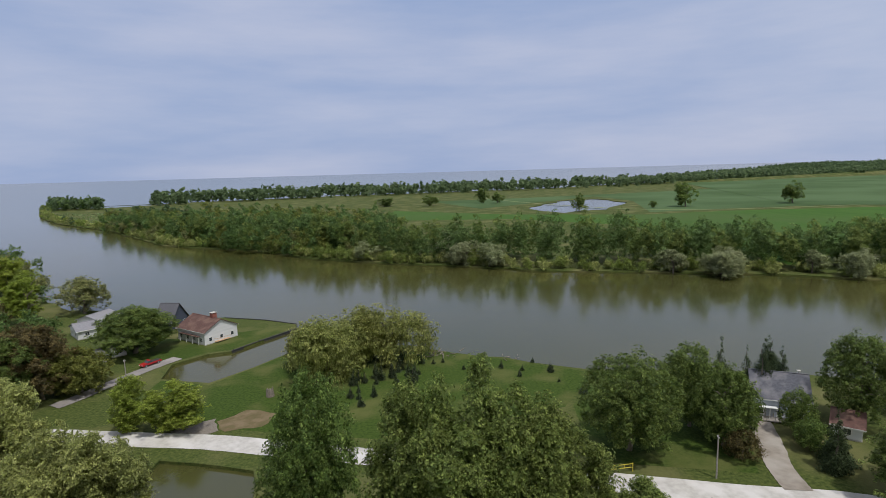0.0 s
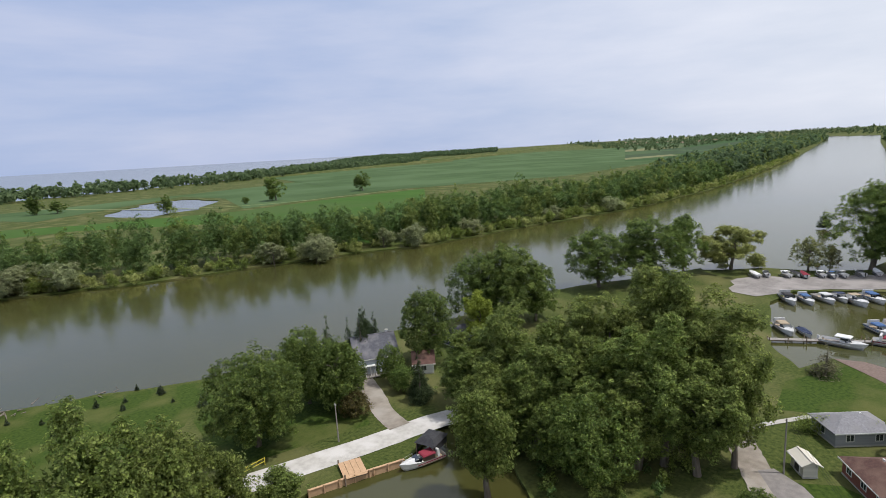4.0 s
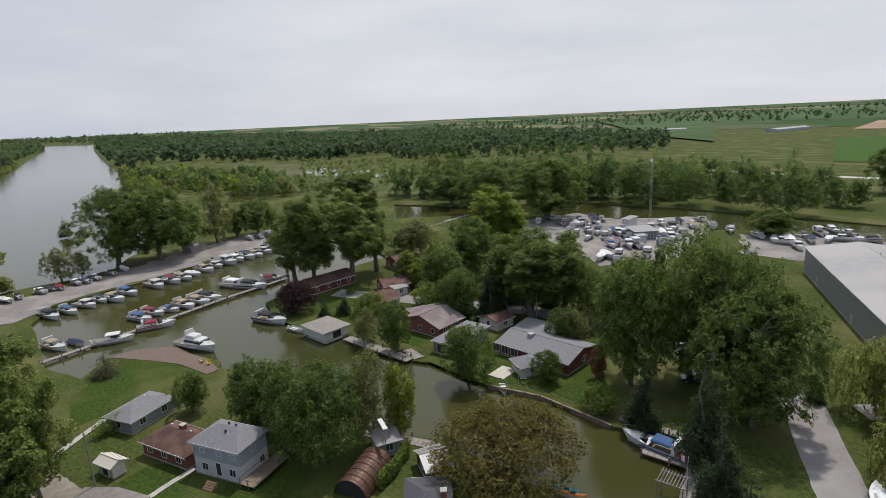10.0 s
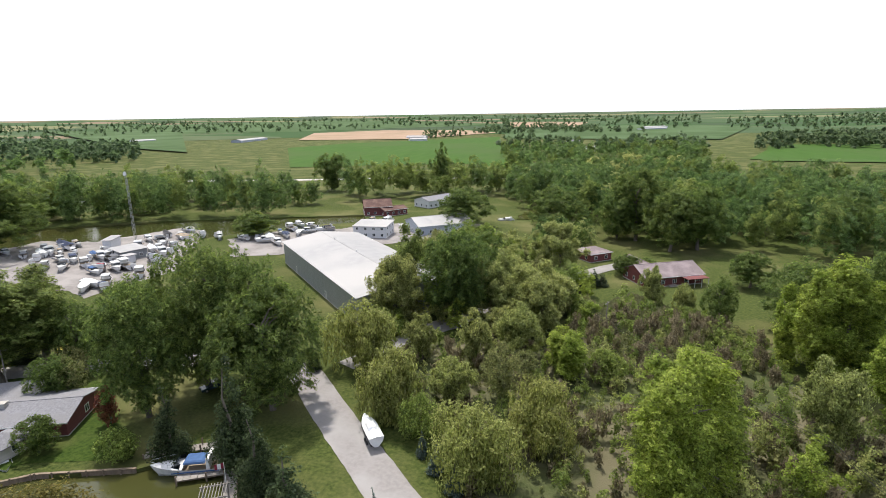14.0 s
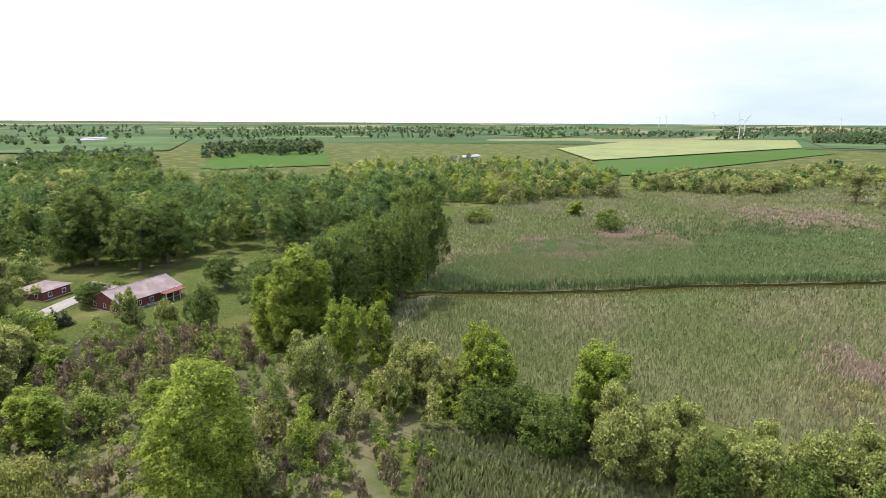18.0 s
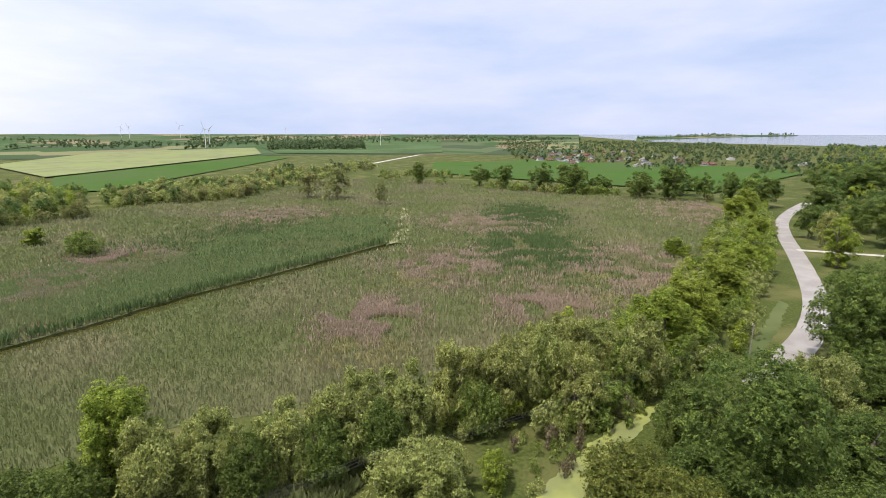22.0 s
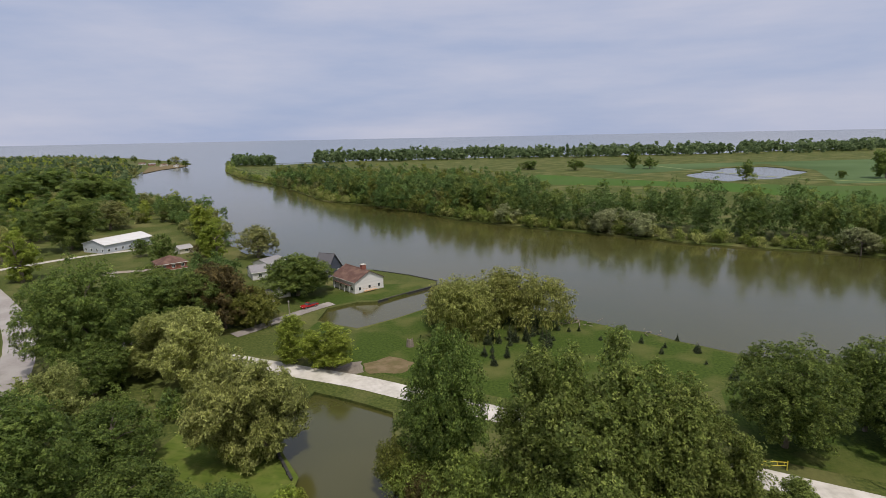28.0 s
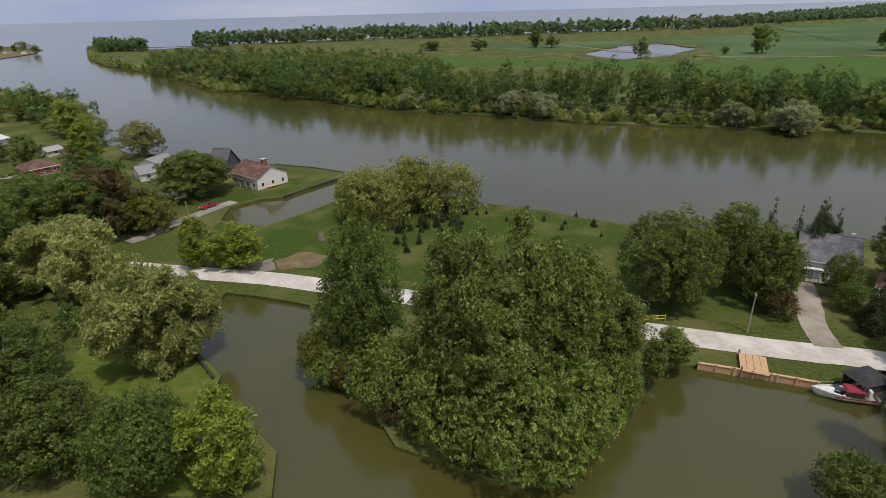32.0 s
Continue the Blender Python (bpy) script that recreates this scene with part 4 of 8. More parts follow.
grove("d", [(63.5, 47.4, 11.9, 6.3), (61.9, 57.3, 10.1, 5.9), (69.2, 21.2, 5.6, 2.9), (63.2, 41.4, 14.3, 6.7), (236.3, 40.5, 31, 15.9), (238, 25.5, 31.4, 15.7), (250.3, 17.5, 22.4, 10.4), (269.1, -13.6, 17.8, 10.8), (270, -4.4, 13.9, 6.3), (100.5, 9.9, 8.4, 3.2), (91, -0.5, 12.7, 4.9), (86.9, -3.5, 13.3, 5.1), (74.4, -8.9, 17, 6.5), (79.6, -5.7, 15.6, 4.7), (107.7, -31.4, 12.8, 3.9), (196, -63.8, 10.1, 7.5), (140.7, -58.3, 13.8, 5.5), (119.1, -52.3, 13.4, 4.4), (88.7, -40.2, 11.9, 5.5), (81, -53.2, 6.6, 3.2)])
grove("d", [(69.1, -76.8, 30.7, 9.6), (72.4, -66, 25.9, 8.2), (52.9, -73.5, 25, 9.8), (62.1, -80.4, 27.5, 8), (32.9, -121.4, 20.6, 6.9), (30.8, -148, 18.6, 8.1), (-16, -174.4, 5.2, 4.5), (58.1, -236.4, 18.1, 12.7), (98.5, -338.7, 32, 8.2), (17.1, -226.4, 20.6, 12.5), (-15.4, -221.1, 28.7, 12.4), (-8.6, -222.6, 22.5, 8.1), (-26.3, -205.9, 22.6, 10.2), (-36.3, -210.4, 25.1, 11.2), (-9.9, -171.5, 6.8, 4.5), (-43.5, -166.5, 11, 6.3)])
grove("d", [(-57.9, -117.8, 25.9, 9.1), (-68.7, -122.4, 28.1, 9.6), (-81, -124.7, 30, 8.2), (-98.2, -135.3, 32.1, 7.1), (-29, -132.9, 12.3, 4.2), (-9.9, -174.6, 5.5, 4), (-58.6, -48.3, 10.6, 5.5), (-58.5, -54, 9.8, 4.2), (-53.5, -58.2, 10.1, 4.5), (-65.4, -27.5, 10.9, 4.2), (-69.3, -18.2, 11.1, 4.3), (-72.8, -10.3, 12.1, 3.9), (-504.6, 84.4, 24.2, 13.8), (-488.9, 108, 25.4, 15.9), (-496.8, 135.4, 13.9, 10.6), (-464.3, 159.9, 20, 12.2), (-454.9, 187.9, 23.7, 16.4), (-519, 48.6, 22.8, 11.6), (-540.1, 27.5, 20.3, 12.2), (-553.1, -31.7, 24.1, 9.6)])
grove("d", [(-104.5, 87.4, 27.2, 11.7), (-114.5, 88, 22.7, 7.9), (-106.9, 108.9, 16.7, 9.4), (-108.5, 101.3, 18.1, 8.2), (-99.6, 114.4, 17, 8.4), (-90.9, 152.7, 13.9, 9.9), (-263, 174.8, 19.1, 7.2), (-241.8, 202, 26, 16.6), (-280.2, 215.9, 21.7, 12.3), (-331.5, 230.9, 20.2, 13.8), (-256.3, 290.3, 16.2, 11.5), (-170.7, 182, 13.4, 6), (-192.8, 193.1, 8.2, 4.2), (-428.6, 312.3, 29, 24.2), (-363.9, 325.1, 32.3, 25.6), (-458.8, 363.2, 32.3, 23.5), (-500.3, 336.4, 23.7, 17)])
grove("d", [(-351.1, 333.6, 22.4, 14.2), (-434.8, 151.9, 19.1, 12.1), (-418.8, 170.6, 26.7, 13.1), (-425.5, 198.6, 20.6, 8.5), (-400.6, 203, 24.2, 9.7), (-461.5, 105, 25, 11), (-474.5, 132.1, 12.5, 9.5), (-381.6, 216, 25.4, 14.5), (-95.7, 79.7, 11.3, 7.7), (-108.8, 110.9, 13, 5.7), (-46.6, -132.9, 17.9, 9.2), (125.7, -55.8, 12, 5.4), (115.2, -70.1, 10.4, 5), (127.2, -55.7, 10.7, 5.2), (93.6, -66.2, 9.3, 4.3)])
grove("d", [(99.8, -90.9, 16, 8), (64.1, 93.6, 9.4, 3.4), (-19.6, 802.2, 16.7, 14.2), (62.7, 835.3, 24.3, 11.8), (157.2, 621.1, 21.4, 9.6), (294.1, 653.5, 31.3, 15.5), (428.4, 660.1, 27.5, 14.1), (253, 649.9, 8.8, 5.4), (83.5, 825.3, 17.2, 11.7), (-88.6, 818.9, 13.7, 17.4)])
grove("a", [(-89.9, 125.6, 10.3, 7.7), (-87.6, 123.4, 10.6, 7.1)])
grove("y", [(-64.5, 102.9, 11.6, 5.5), (-54.6, 102.6, 10.6, 7.8), (-29.7, 44.2, 14, 5.4), (93.1, 94.5, 14.6, 5.6), (75.4, -21.6, 13.3, 3.5), (171.1, -65.8, 10.4, 5.4), (163.9, -88.2, 24.1, 11.6), (2.8, -97.7, 10.1, 5.8), (140.9, -197.9, 10.4, 10), (0.4, -127.9, 5.3, 4.2), (-43.1, -110.2, 22.9, 7.3), (-47.9, -94.7, 16.6, 5.3), (-51.5, -88.8, 15.3, 5.1), (-11.8, -63.1, 23.6, 9.4), (-60.3, -63.8, 16.3, 5.8), (-71.4, -48.3, 15.1, 7.2), (-37.5, -116.5, 16.9, 4.5), (4.8, -101.1, 10.2, 5.5)])
grove("y", [(-239.7, -191, 9.2, 7.3), (-58.5, -64.5, 17, 5.7), (-64.7, -46.6, 18.4, 5.8), (-68.2, 6.7, 6.8, 3.4), (-220.7, 93.9, 8.3, 6.8), (-202.9, 147.4, 20.5, 9.4), (-323.5, 176.6, 21.4, 9.9), (-291.8, 154.4, 17.6, 9.5), (-222.6, 124, 18.5, 9.2), (-181.2, 102.7, 18.9, 9.2), (-146.8, 75.7, 19.2, 10), (-127.7, 60, 18.6, 9.3), (-110.8, 45.3, 18.1, 9.1), (-195, 235.2, 17.8, 8.9), (-150.1, 189, 16.9, 8.5), (-221.7, 95.2, 6.9, 6.3), (-34.4, 51.7, 7.9, 3.3), (-15.4, -78.9, 17.4, 10.8), (-44.3, -107.5, 24.4, 9.6), (153.7, -49.9, 11.4, 6.4)])
grove("y", [(-199.3, 242.8, 16.9, 10), (-169.2, 213.6, 14.9, 10.1), (-160.8, 199.7, 10.8, 7.1)])
grove("d", [(-67.4, 41.8, 22.7, 9.8), (-74, 36.1, 14.9, 5.6), (-52.6, 46.1, 12.5, 6.8), (-63.8, 34.5, 11.9, 6.1)])
grove("a", [(-65.3, 24.6, 9.1, 7.0), (-56.8, 28, 10.7, 6.6)])
grove("d", [(-18.8, 69.9, 24.7, 6.3), (-20.8, 69.8, 16.3, 6.1), (32.1, -122.4, 24.8, 9.5)])
grove("s", [(45.4, -114.3, 17.9, 8.2), (20, -127.4, 13.9, 10.2), (11, -131, 12.3, 10.1), (16.2, -115.2, 8.2, 7.6)])
grove("p", [(46.8, -127.6, 22.5, 6.1)])
grove("w", [(31.8, -76.7, 14, 6.9), (43.4, -91, 15.1, 8.6), (6.2, -73.8, 11.5, 6.3), (14.2, -65.5, 11.2, 7.5)])
grove("b", [(154, -32, 2.2, 1.7), (25, -71.8, 7.8, 3.4), (-3.3, -97.6, 6.7, 4.2), (-216, -151.7, 10.7, 8.1), (-181, -205.4, 7.6, 9), (-93.4, 16.5, 11.5, 3.8), (-83.1, 4.8, 9.9, 4.5), (-97, 33.6, 12.4, 4.8), (-96.8, 88.1, 6.7, 3.1), (-42.4, 49.7, 8.6, 4.6), (134.5, -32.6, 6.2, 4.8), (131.9, -53.9, 8.9, 3.9), (67.4, -54.8, 5.3, 3.1), (131.4, -48.5, 7.3, 5)])
grove("c", [(74.3, 114.6, 10, 2.4), (62.2, 107, 13.2, 2.5), (327.1, 76.8, 10.2, 3.5), (64.5, 83.7, 6.2, 3.2), (138, -21.3, 5.2, 2), (138.2, -26.4, 6.2, 2.5), (114.6, -58.8, 14.6, 4.6), (124.8, -70.6, 7, 4.8), (115.7, -77.8, 7.4, 3.8), (41.4, -52.7, 14, 3.9), (33.2, -47.2, 13.2, 5), (48.7, -57.9, 18, 4.3), (60, -57.4, 12.1, 3.5), (53.4, -88.9, 6.3, 1.7), (118.9, -60.9, 13.7, 4.3), (62.7, 81.8, 11, 2.7), (77.7, 125.3, 8.9, 3.1)])
grove("m", [(50, 86, 5.3, 3.2), (-102.9, 125.4, 16.2, 8.9), (-94.2, 119.7, 17.3, 8.6)])
grove("s", [(-83.6, 91, 14.7, 12.5), (-53.2, 67, 17.4, 9.6), (33.5, -98.8, 9.9, 4.7), (45.7, -115.2, 17.1, 6.3), (22.1, -126.6, 17.5, 9.3), (11.3, -120.9, 16.2, 9.3), (10.9, -168.8, 16.6, 10.5), (14.1, -105.6, 11.9, 5.8), (22, -99, 11.8, 5.1), (-16.2, -143.2, 9.4, 3.7), (23.2, -84.1, 8.6, 5.1), (-34.3, -83.7, 15, 6), (-54.2, -78.4, 10.3, 4.9), (-56.3, -70.7, 8.7, 4.6), (-45.1, -73.5, 9.7, 4), (-15, -146.3, 10.4, 3.5), (-22, -138.3, 8.6, 3.4), (-66.7, -33.5, 13, 6.4), (-70.4, -23.9, 13.2, 6)])
grove("s", [(-75.8, -15.3, 14.7, 6.7), (-79.7, -6.7, 14.4, 6.3), (-85.2, 1.2, 15.4, 7.1), (-89.3, 9.6, 15.5, 7.2), (-94.8, 18.1, 15.2, 5.7), (-98.9, 25.9, 15.4, 5.8), (-62.1, -40.3, 13.4, 6.6), (-64.3, -3.6, 10.1, 8.6), (-53.4, -73.1, 10.9, 5.7), (-51.9, -78.7, 11.2, 4.2), (-98.3, 31.3, 11, 4.6), (-76.7, 85.8, 16.7, 9.5), (-48.7, 68.6, 16.4, 8.6), (-84.3, 62.4, 14.4, 7.8), (-99.9, 36.2, 15, 7.7), (-102.1, 29.6, 14.4, 8), (-101.7, 21.1, 14.3, 9), (-88.7, 21.8, 14.1, 5.8), (-92.9, 15.2, 12.8, 6.1), (-241, 168.5, 16.5, 6.8)])
grove("d", [(-1135, 1156, 19, 9.5), (-1239, 1201, 15, 7.5), (-990, 1081, 12, 6), (-930, 1048, 13, 6.5), (-820, 969, 16, 8), (-1248, 1180, 18, 9), (-1115, 1109, 12, 6)])
grove("v", [(11.7, 286.8, 12.3, 12.0), (23.8, 279.5, 12.3, 11.8), (107, 251.7, 10.5, 7.7), (127.7, 244.4, 12.3, 10.9), (166.4, 239.7, 10.3, 8.1), (180.1, 229.7, 12.1, 10.2), (220.3, 231.1, 9.6, 9.7), (296.4, 224, 10.8, 11.2), (353.2, 215.7, 10.4, 10.6), (1.6, 303.2, 12.3, 10.6), (18.3, 290.8, 12.3, 11.6), (-46.1, 310.5, 10.8, 9.5), (107.5, 249.2, 10.5, 8.9), (127.3, 240.8, 12.3, 12.8)])
grove("g", [(-138.2, 201.3, 13.7, 9.3), (221.9, 56, 12.3, 6.1), (225.7, 50.4, 9.8, 3.3), (260.4, 4.1, 27.4, 8.2), (77.2, -17.8, 15.9, 4.1), (116.4, -27.1, 8.4, 3.3), (98.1, -73.1, 7.4, 3.7), (189.6, -67.3, 14.1, 9.4), (14.6, -86.4, 11.4, 3.7), (11.8, -94.3, 6.6, 3.4), (-425.8, -112.5, 20.6, 9.7), (-420, -89.5, 25, 11.4), (-387.1, -51.6, 17.1, 6.3), (-145.3, 212.5, 12.7, 8.7), (-272.9, 253.4, 17.4, 12.8), (-318.3, 328.4, 14.3, 10.5), (-915.1, 1051.3, 18.4, 14.2), (91.6, -67.5, 8.5, 3.3)])
grove("e", [(-16, 126, 5, 1.1), (-13.6, 127.3, 4.6, 1.2), (-9.7, 128.1, 3.8, 1.1), (-16.7, 116.2, 3.9, 0.9), (-6.5, 136.6, 2.9, 1), (-23.1, 125.9, 2.3, 0.7), (30.3, 114.9, 2.7, 1.2), (25.9, 128.1, 2.5, 0.9), (18.9, 129.9, 1.8, 0.6), (35.3, 123.8, 1.7, 0.6), (-20, 115.1, 2.1, 0.7), (-12.3, 124.2, 2.3, 0.9), (-8.1, 129.8, 2.5, 0.8), (3.2, -148.6, 5.3, 2.8), (-2.4, -158.5, 4.7, 2.3), (-0.3, -158, 5.8, 2.6)])
grove("i", [(126, 27.7, 7, 3.5)])
grove("o", [(57.8, -31.4, 11.9, 10.2)])
grove("u", [(145.9, -15.3, 9.2, 5.9)])
grove("r", [(77.2, -62.8, 7, 2.7)])
grove("t", [(23.2, -67.2, 4.7, 1.1), (20.2, -64.3, 4.6, 1.5), (16.2, -60.4, 5.7, 1.7), (24.5, -51.8, 6.1, 1.5)])
grove("p", [(-4.9, 58.3, 26.7, 7.0), (-1.2, 61.1, 26.7, 6.4), (3.6, 60.8, 28.5, 8.2), (7.8, 59, 25.5, 7.0), (11.8, 61.9, 23.6, 7.7), (16.9, 65.5, 16.6, 5.7), (1.6, 53.5, 23.4, 7.8), (27.5, 70.4, 6.8, 4.7), (23, 65.9, 7.8, 3.3)])
grove("b", [(-23.5, 65, 5.9, 4.0), (-14, 60.3, 10.2, 6.0), (-8.5, 58.6, 11.5, 5.8), (-2.4, 53.3, 13, 7.2), (8.9, 54, 12.2, 7.4), (16.3, 61.1, 8.3, 4.9), (4.6, 49.7, 13, 7.8)])
grove("m", [(-20.8, 63.3, 4.5, 2.5), (-12.8, 57.8, 5, 3.5)])
grove("a", [(-25.8, 65.5, 8.3, 3.0)])
grove("d", [(32, 90, 18.9, 9.1), (46.5, 98.2, 17.4, 6.1), (49.1, 90.5, 15.1, 5.9), (104.9, 106.5, 22.4, 9.4), (112.1, 101.6, 23.1, 11.0), (117.7, 96.2, 17.7, 7.6), (160.7, 102.6, 20.5, 11.3), (175.6, 92.7, 23.7, 13.2), (195.2, 88.7, 22.3, 8.2)])
grove("c", [(53.2, 100.6, 17.3, 2.8), (64.1, 104.4, 15.2, 3.2)])
grove("s", [(209.5, 77.6, 16.1, 14.9)])
grove("y", [(169.1, -86.1, 27.2, 16.6)])
grove("p", [(110.1, -68.3, 24, 14.1), (110.3, -77.9, 21, 10.5), (119.8, -65.4, 20.7, 10.5)])
grove("d", [(136.6, -54.7, 15.7, 6.6), (123.1, -52.5, 12, 4.9), (156.3, -53.1, 9.9, 6.5), (150.2, -70.3, 20.6, 9.6), (219.7, -144.7, 29.6, 20.0), (254.5, -129.6, 26, 17.4), (290.5, -124.2, 24.3, 16.8), (327.9, -71.3, 21.9, 20.4), (101, -77.8, 15.3, 5.8), (176.2, -335.1, 27, 12.5), (139.8, -195.7, 10.7, 9.8)])
grove("w", [(-29.9, 130.6, 16.3, 13.8), (-16.9, 141.9, 15.2, 13.5), (-35.8, 134.7, 12.0, 8.1)])
grove("e", [(-21.8, 126.4, 3.4, 1.2), (-25.9, 139.4, 4.4, 1.4), (-25.1, 140.1, 4.4, 1.4), (-12.6, 131.2, 3.1, 1.1), (-12.1, 134.6, 2, 0.7), (-8.7, 121.1, 3.1, 1.1), (-8.4, 125, 4.5, 1.6), (-20, 124.6, 3.1, 1.1), (-17, 123.4, 2.3, 0.7), (-8.1, 115.3, 2, 0.7), (-16.1, 134.5, 1.8, 0.6), (-7.1, 129.1, 2, 0.7), (-12.1, 137.5, 4.3, 1.4), (-22.6, 144.3, 2.2, 0.7), (-17.7, 127.5, 4.3, 1.4), (-11.2, 132.3, 1.7, 0.6), (-18.9, 111.3, 3, 1.0), (-12.2, 143.5, 1.7, 0.6), (-7.8, 123.8, 2.5, 0.8), (-20.1, 141.9, 2.1, 0.7), (-22, 115.7, 3, 1.0), (-20.6, 118.7, 2.2, 0.7), (-22.5, 123.1, 4.3, 1.4), (-22.1, 116.7, 2.2, 0.7), (-1.1, 137.2, 1.7, 0.6), (25.6, 129, 2.6, 0.8), (4.3, 131.7, 1.6, 0.6), (34.1, 121.9, 1.7, 0.6), (13.8, 131.9, 2.4, 0.8), (-3.5, 136.2, 1.8, 0.6), (5.2, 122.6, 2.4, 0.8), (17.7, 125.9, 2.3, 0.7), (26.4, 121.8, 1.4, 0.5), (22.4, 135.2, 1.9, 0.6)])
woods("village_trees", "garden trees behind the metal-roofed house", "dddyg", 9, 7, 13, [(-291, 197), (-273, 237), (-268, 286), (-205, 241), (-163, 217), (-231, 304), (-350, 388), (-404, 355), (-383, 263)], 0)
woods("village_trees", "dark garden trees beside the brick house", "dddm", 8, 6, 10, [(-160, 190), (-140, 188), (-112, 153), (-123, 138), (-137, 144), (-144, 155), (-145, 168)], 1)
woods("willow_row", "continuous yellow-green willow row along the marsh road", "sssyb", 5.8, 5, 8.5, [(-308, 158), (-237, 112), (-181, 78), (-132, 47), (-111, 27), (-105, 12), (-103, -1), (-103, -8), (-89, -8), (-80, 5), (-80, 18), (-89, 32), (-100, 49), (-128, 74), (-180, 107), (-267, 155), (-334, 189)], 2)
woods("thicket", "tangled shrubs on the wooded spit", "bbdbya", 2.8, 2, 4.5, [(-25, 65), (-18, 60), (-12, 52), (-7, 50), (0, 47), (6, 47), (13, 52), (18, 58), (22, 64), (11, 64), (-5, 63), (-18, 66)], 3)
woods("thicket", "shrubs under the cottonwoods", "bbdb", 3.4, 2, 4.5, [(60, 54), (53, 43), (61, 35), (74, 29), (79, 36), (72, 47), (67, 55)], 4)
woods("bank_scrub", "silver and green scrub at the waterline", "ssbgbd", 5.5, 4, 9, [(33, 275), (-30, 299), (-77, 323), (-135, 370), (-213, 409), (-327, 534), (-477, 664), (-589, 789), (-773, 1042), (-764, 1049), (-580, 797), (-469, 673), (-319, 542), (-206, 418), (-129, 380), (-71, 333), (-26, 310), (37, 286)], 95)
woods("east_wood", "mixed wood behind the red house", "ddds", 11, 13, 21, [(54, -307), (15, -264), (-17, -264), (-50, -272), (-85, -494), (-29, -521), (32, -406), (58, -366)], 6)
woods("yard_trees", "trees behind the boat yard", "ddp", 9, 12, 20, [(410, -155), (360, -198), (302, -239), (246, -235), (155, -270), (165, -302), (290, -278), (340, -270), (414, -228), (500, -192)], 7)
woods("riverside_wood", "dense mixed wood along the far river bank", "dddp", 9.5, 16, 26, [(1289, 360), (757, 260), (510, 221), (389, 216), (302, 222), (246, 231), (209, 232), (182, 233), (156, 247), (98, 262), (43, 275), (37, 283), (-27, 307), (-72, 330), (-130, 377), (-208, 415), (-321, 539), (-299, 559), (-188, 439), (-113, 405), (-53, 359), (-12, 341), (53, 318), (56, 314), (108, 304), (171, 289), (195, 279), (211, 281), (251, 282), (307, 275), (389, 271), (503, 278), (747, 318), (1278, 420)], 9)
woods("riverside_scrub", "silvery willow scrub at the water edge", "bssb", 5.5, 4, 8, [(1291, 352), (759, 251), (511, 213), (389, 207), (301, 214), (245, 222), (208, 223), (180, 225), (153, 239), (96, 254), (41, 267), (33, 275), (-30, 299), (-77, 323), (-135, 370), (-213, 409), (-327, 534), (-321, 539), (-208, 415), (-130, 377), (-72, 330), (-27, 307), (37, 283), (43, 275), (98, 262), (156, 247), (182, 233), (209, 232), (246, 231), (302, 222), (389, 216), (510, 221), (757, 260), (1289, 360)], 59)
woods("lakeshore_wood", "tall tree row along the lake shore", "dd", 14.5, 17, 27, [(-545, 1016), (-489, 1080), (-227, 1188), (22, 1232), (448, 1355), (869, 1612), (1420, 1737), (1640, 2008), (1042, 1936), (531, 1607), (26, 1449), (-265, 1390), (-563, 1245), (-623, 1163)], 10)
woods("lakeshore_wood", "trees on the tip of the far point", "ddn", 9, 16, 22, [(-681, 938), (-598, 952), (-668, 1063), (-776, 1071)], 11)
woods("peninsula_wood", "mixed dark and olive wood on the river point", "dddga", 9.5, 13, 21, [(-328, 521), (-225, 444), (-135, 354), (-94, 335), (-57, 325), (-43, 514), (-87, 554), (-168, 607), (-259, 649), (-337, 656), (-406, 649)], 12)
woods("lakeshore_wood", "far tree row along the lake", "dd", 16, 15, 22, [(740, 1661), (1627, 2493), (2557, 2361), (3222, 2972), (2134, 3266), (998, 2127)], 13)
woods("river_wood", "wood along the upper river", "ddp", 13, 13, 21, [(841, 297), (1872, 487), (2567, 610), (3247, 841), (2185, 764), (1191, 503), (765, 400), (475, 251)], 14)
woods("back_wood", "broad wood beyond the river", "ddd", 25, 15, 22, [(1598, 261), (817, 109), (981, 31), (818, -90), (803, -195), (801, -293), (715, -327), (1798, -815), (2129, -513), (3505, 110), (3295, 570)], 15)
woods("back_wood", "wood belt behind the wetland", "ddd", 17, 14, 21, [(1730, 132), (1040, -23), (844, -117), (819, -203), (645, -254), (585, -332), (499, -405), (501, -500), (728, -726), (1474, -843), (2178, -510), (2109, 19)], 16)
woods("bank_wood", "trees and scrub along the upper bank", "ddgy", 10, 8, 16, [(514, 72), (501, 37), (440, -12), (398, -33), (425, -59), (622, -40), (658, 21), (779, 88), (748, 108)], 17)
woods("canal_wood", "row of tall trees behind the boat yard", "dpd", 8, 17, 27, [(331, -123), (299, -143), (250, -193), (203, -217), (152, -241), (160, -255), (217, -233), (272, -210), (333, -160), (359, -135)], 18)
woods("canal_wood", "poplar rows on the canal bank", "ppd", 8, 17, 26, [(147, -291), (123, -300), (55, -329), (58, -366), (106, -350), (163, -322)], 19)
woods("canal_wood", "trees on the far side of the canal", "dd", 9, 14, 22, [(339, -108), (309, -141), (263, -204), (222, -240), (235, -250), (345, -158), (374, -116)], 20)
woods("east_wood", "dense wood north of the red house", "dddp", 10, 14, 22, [(16, -260), (-11, -242), (-40, -221), (-68, -200), (-97, -210), (-128, -224), (-172, -230), (-221, -290), (-198, -332), (-124, -365), (-49, -382), (11, -354), (31, -312)], 21)
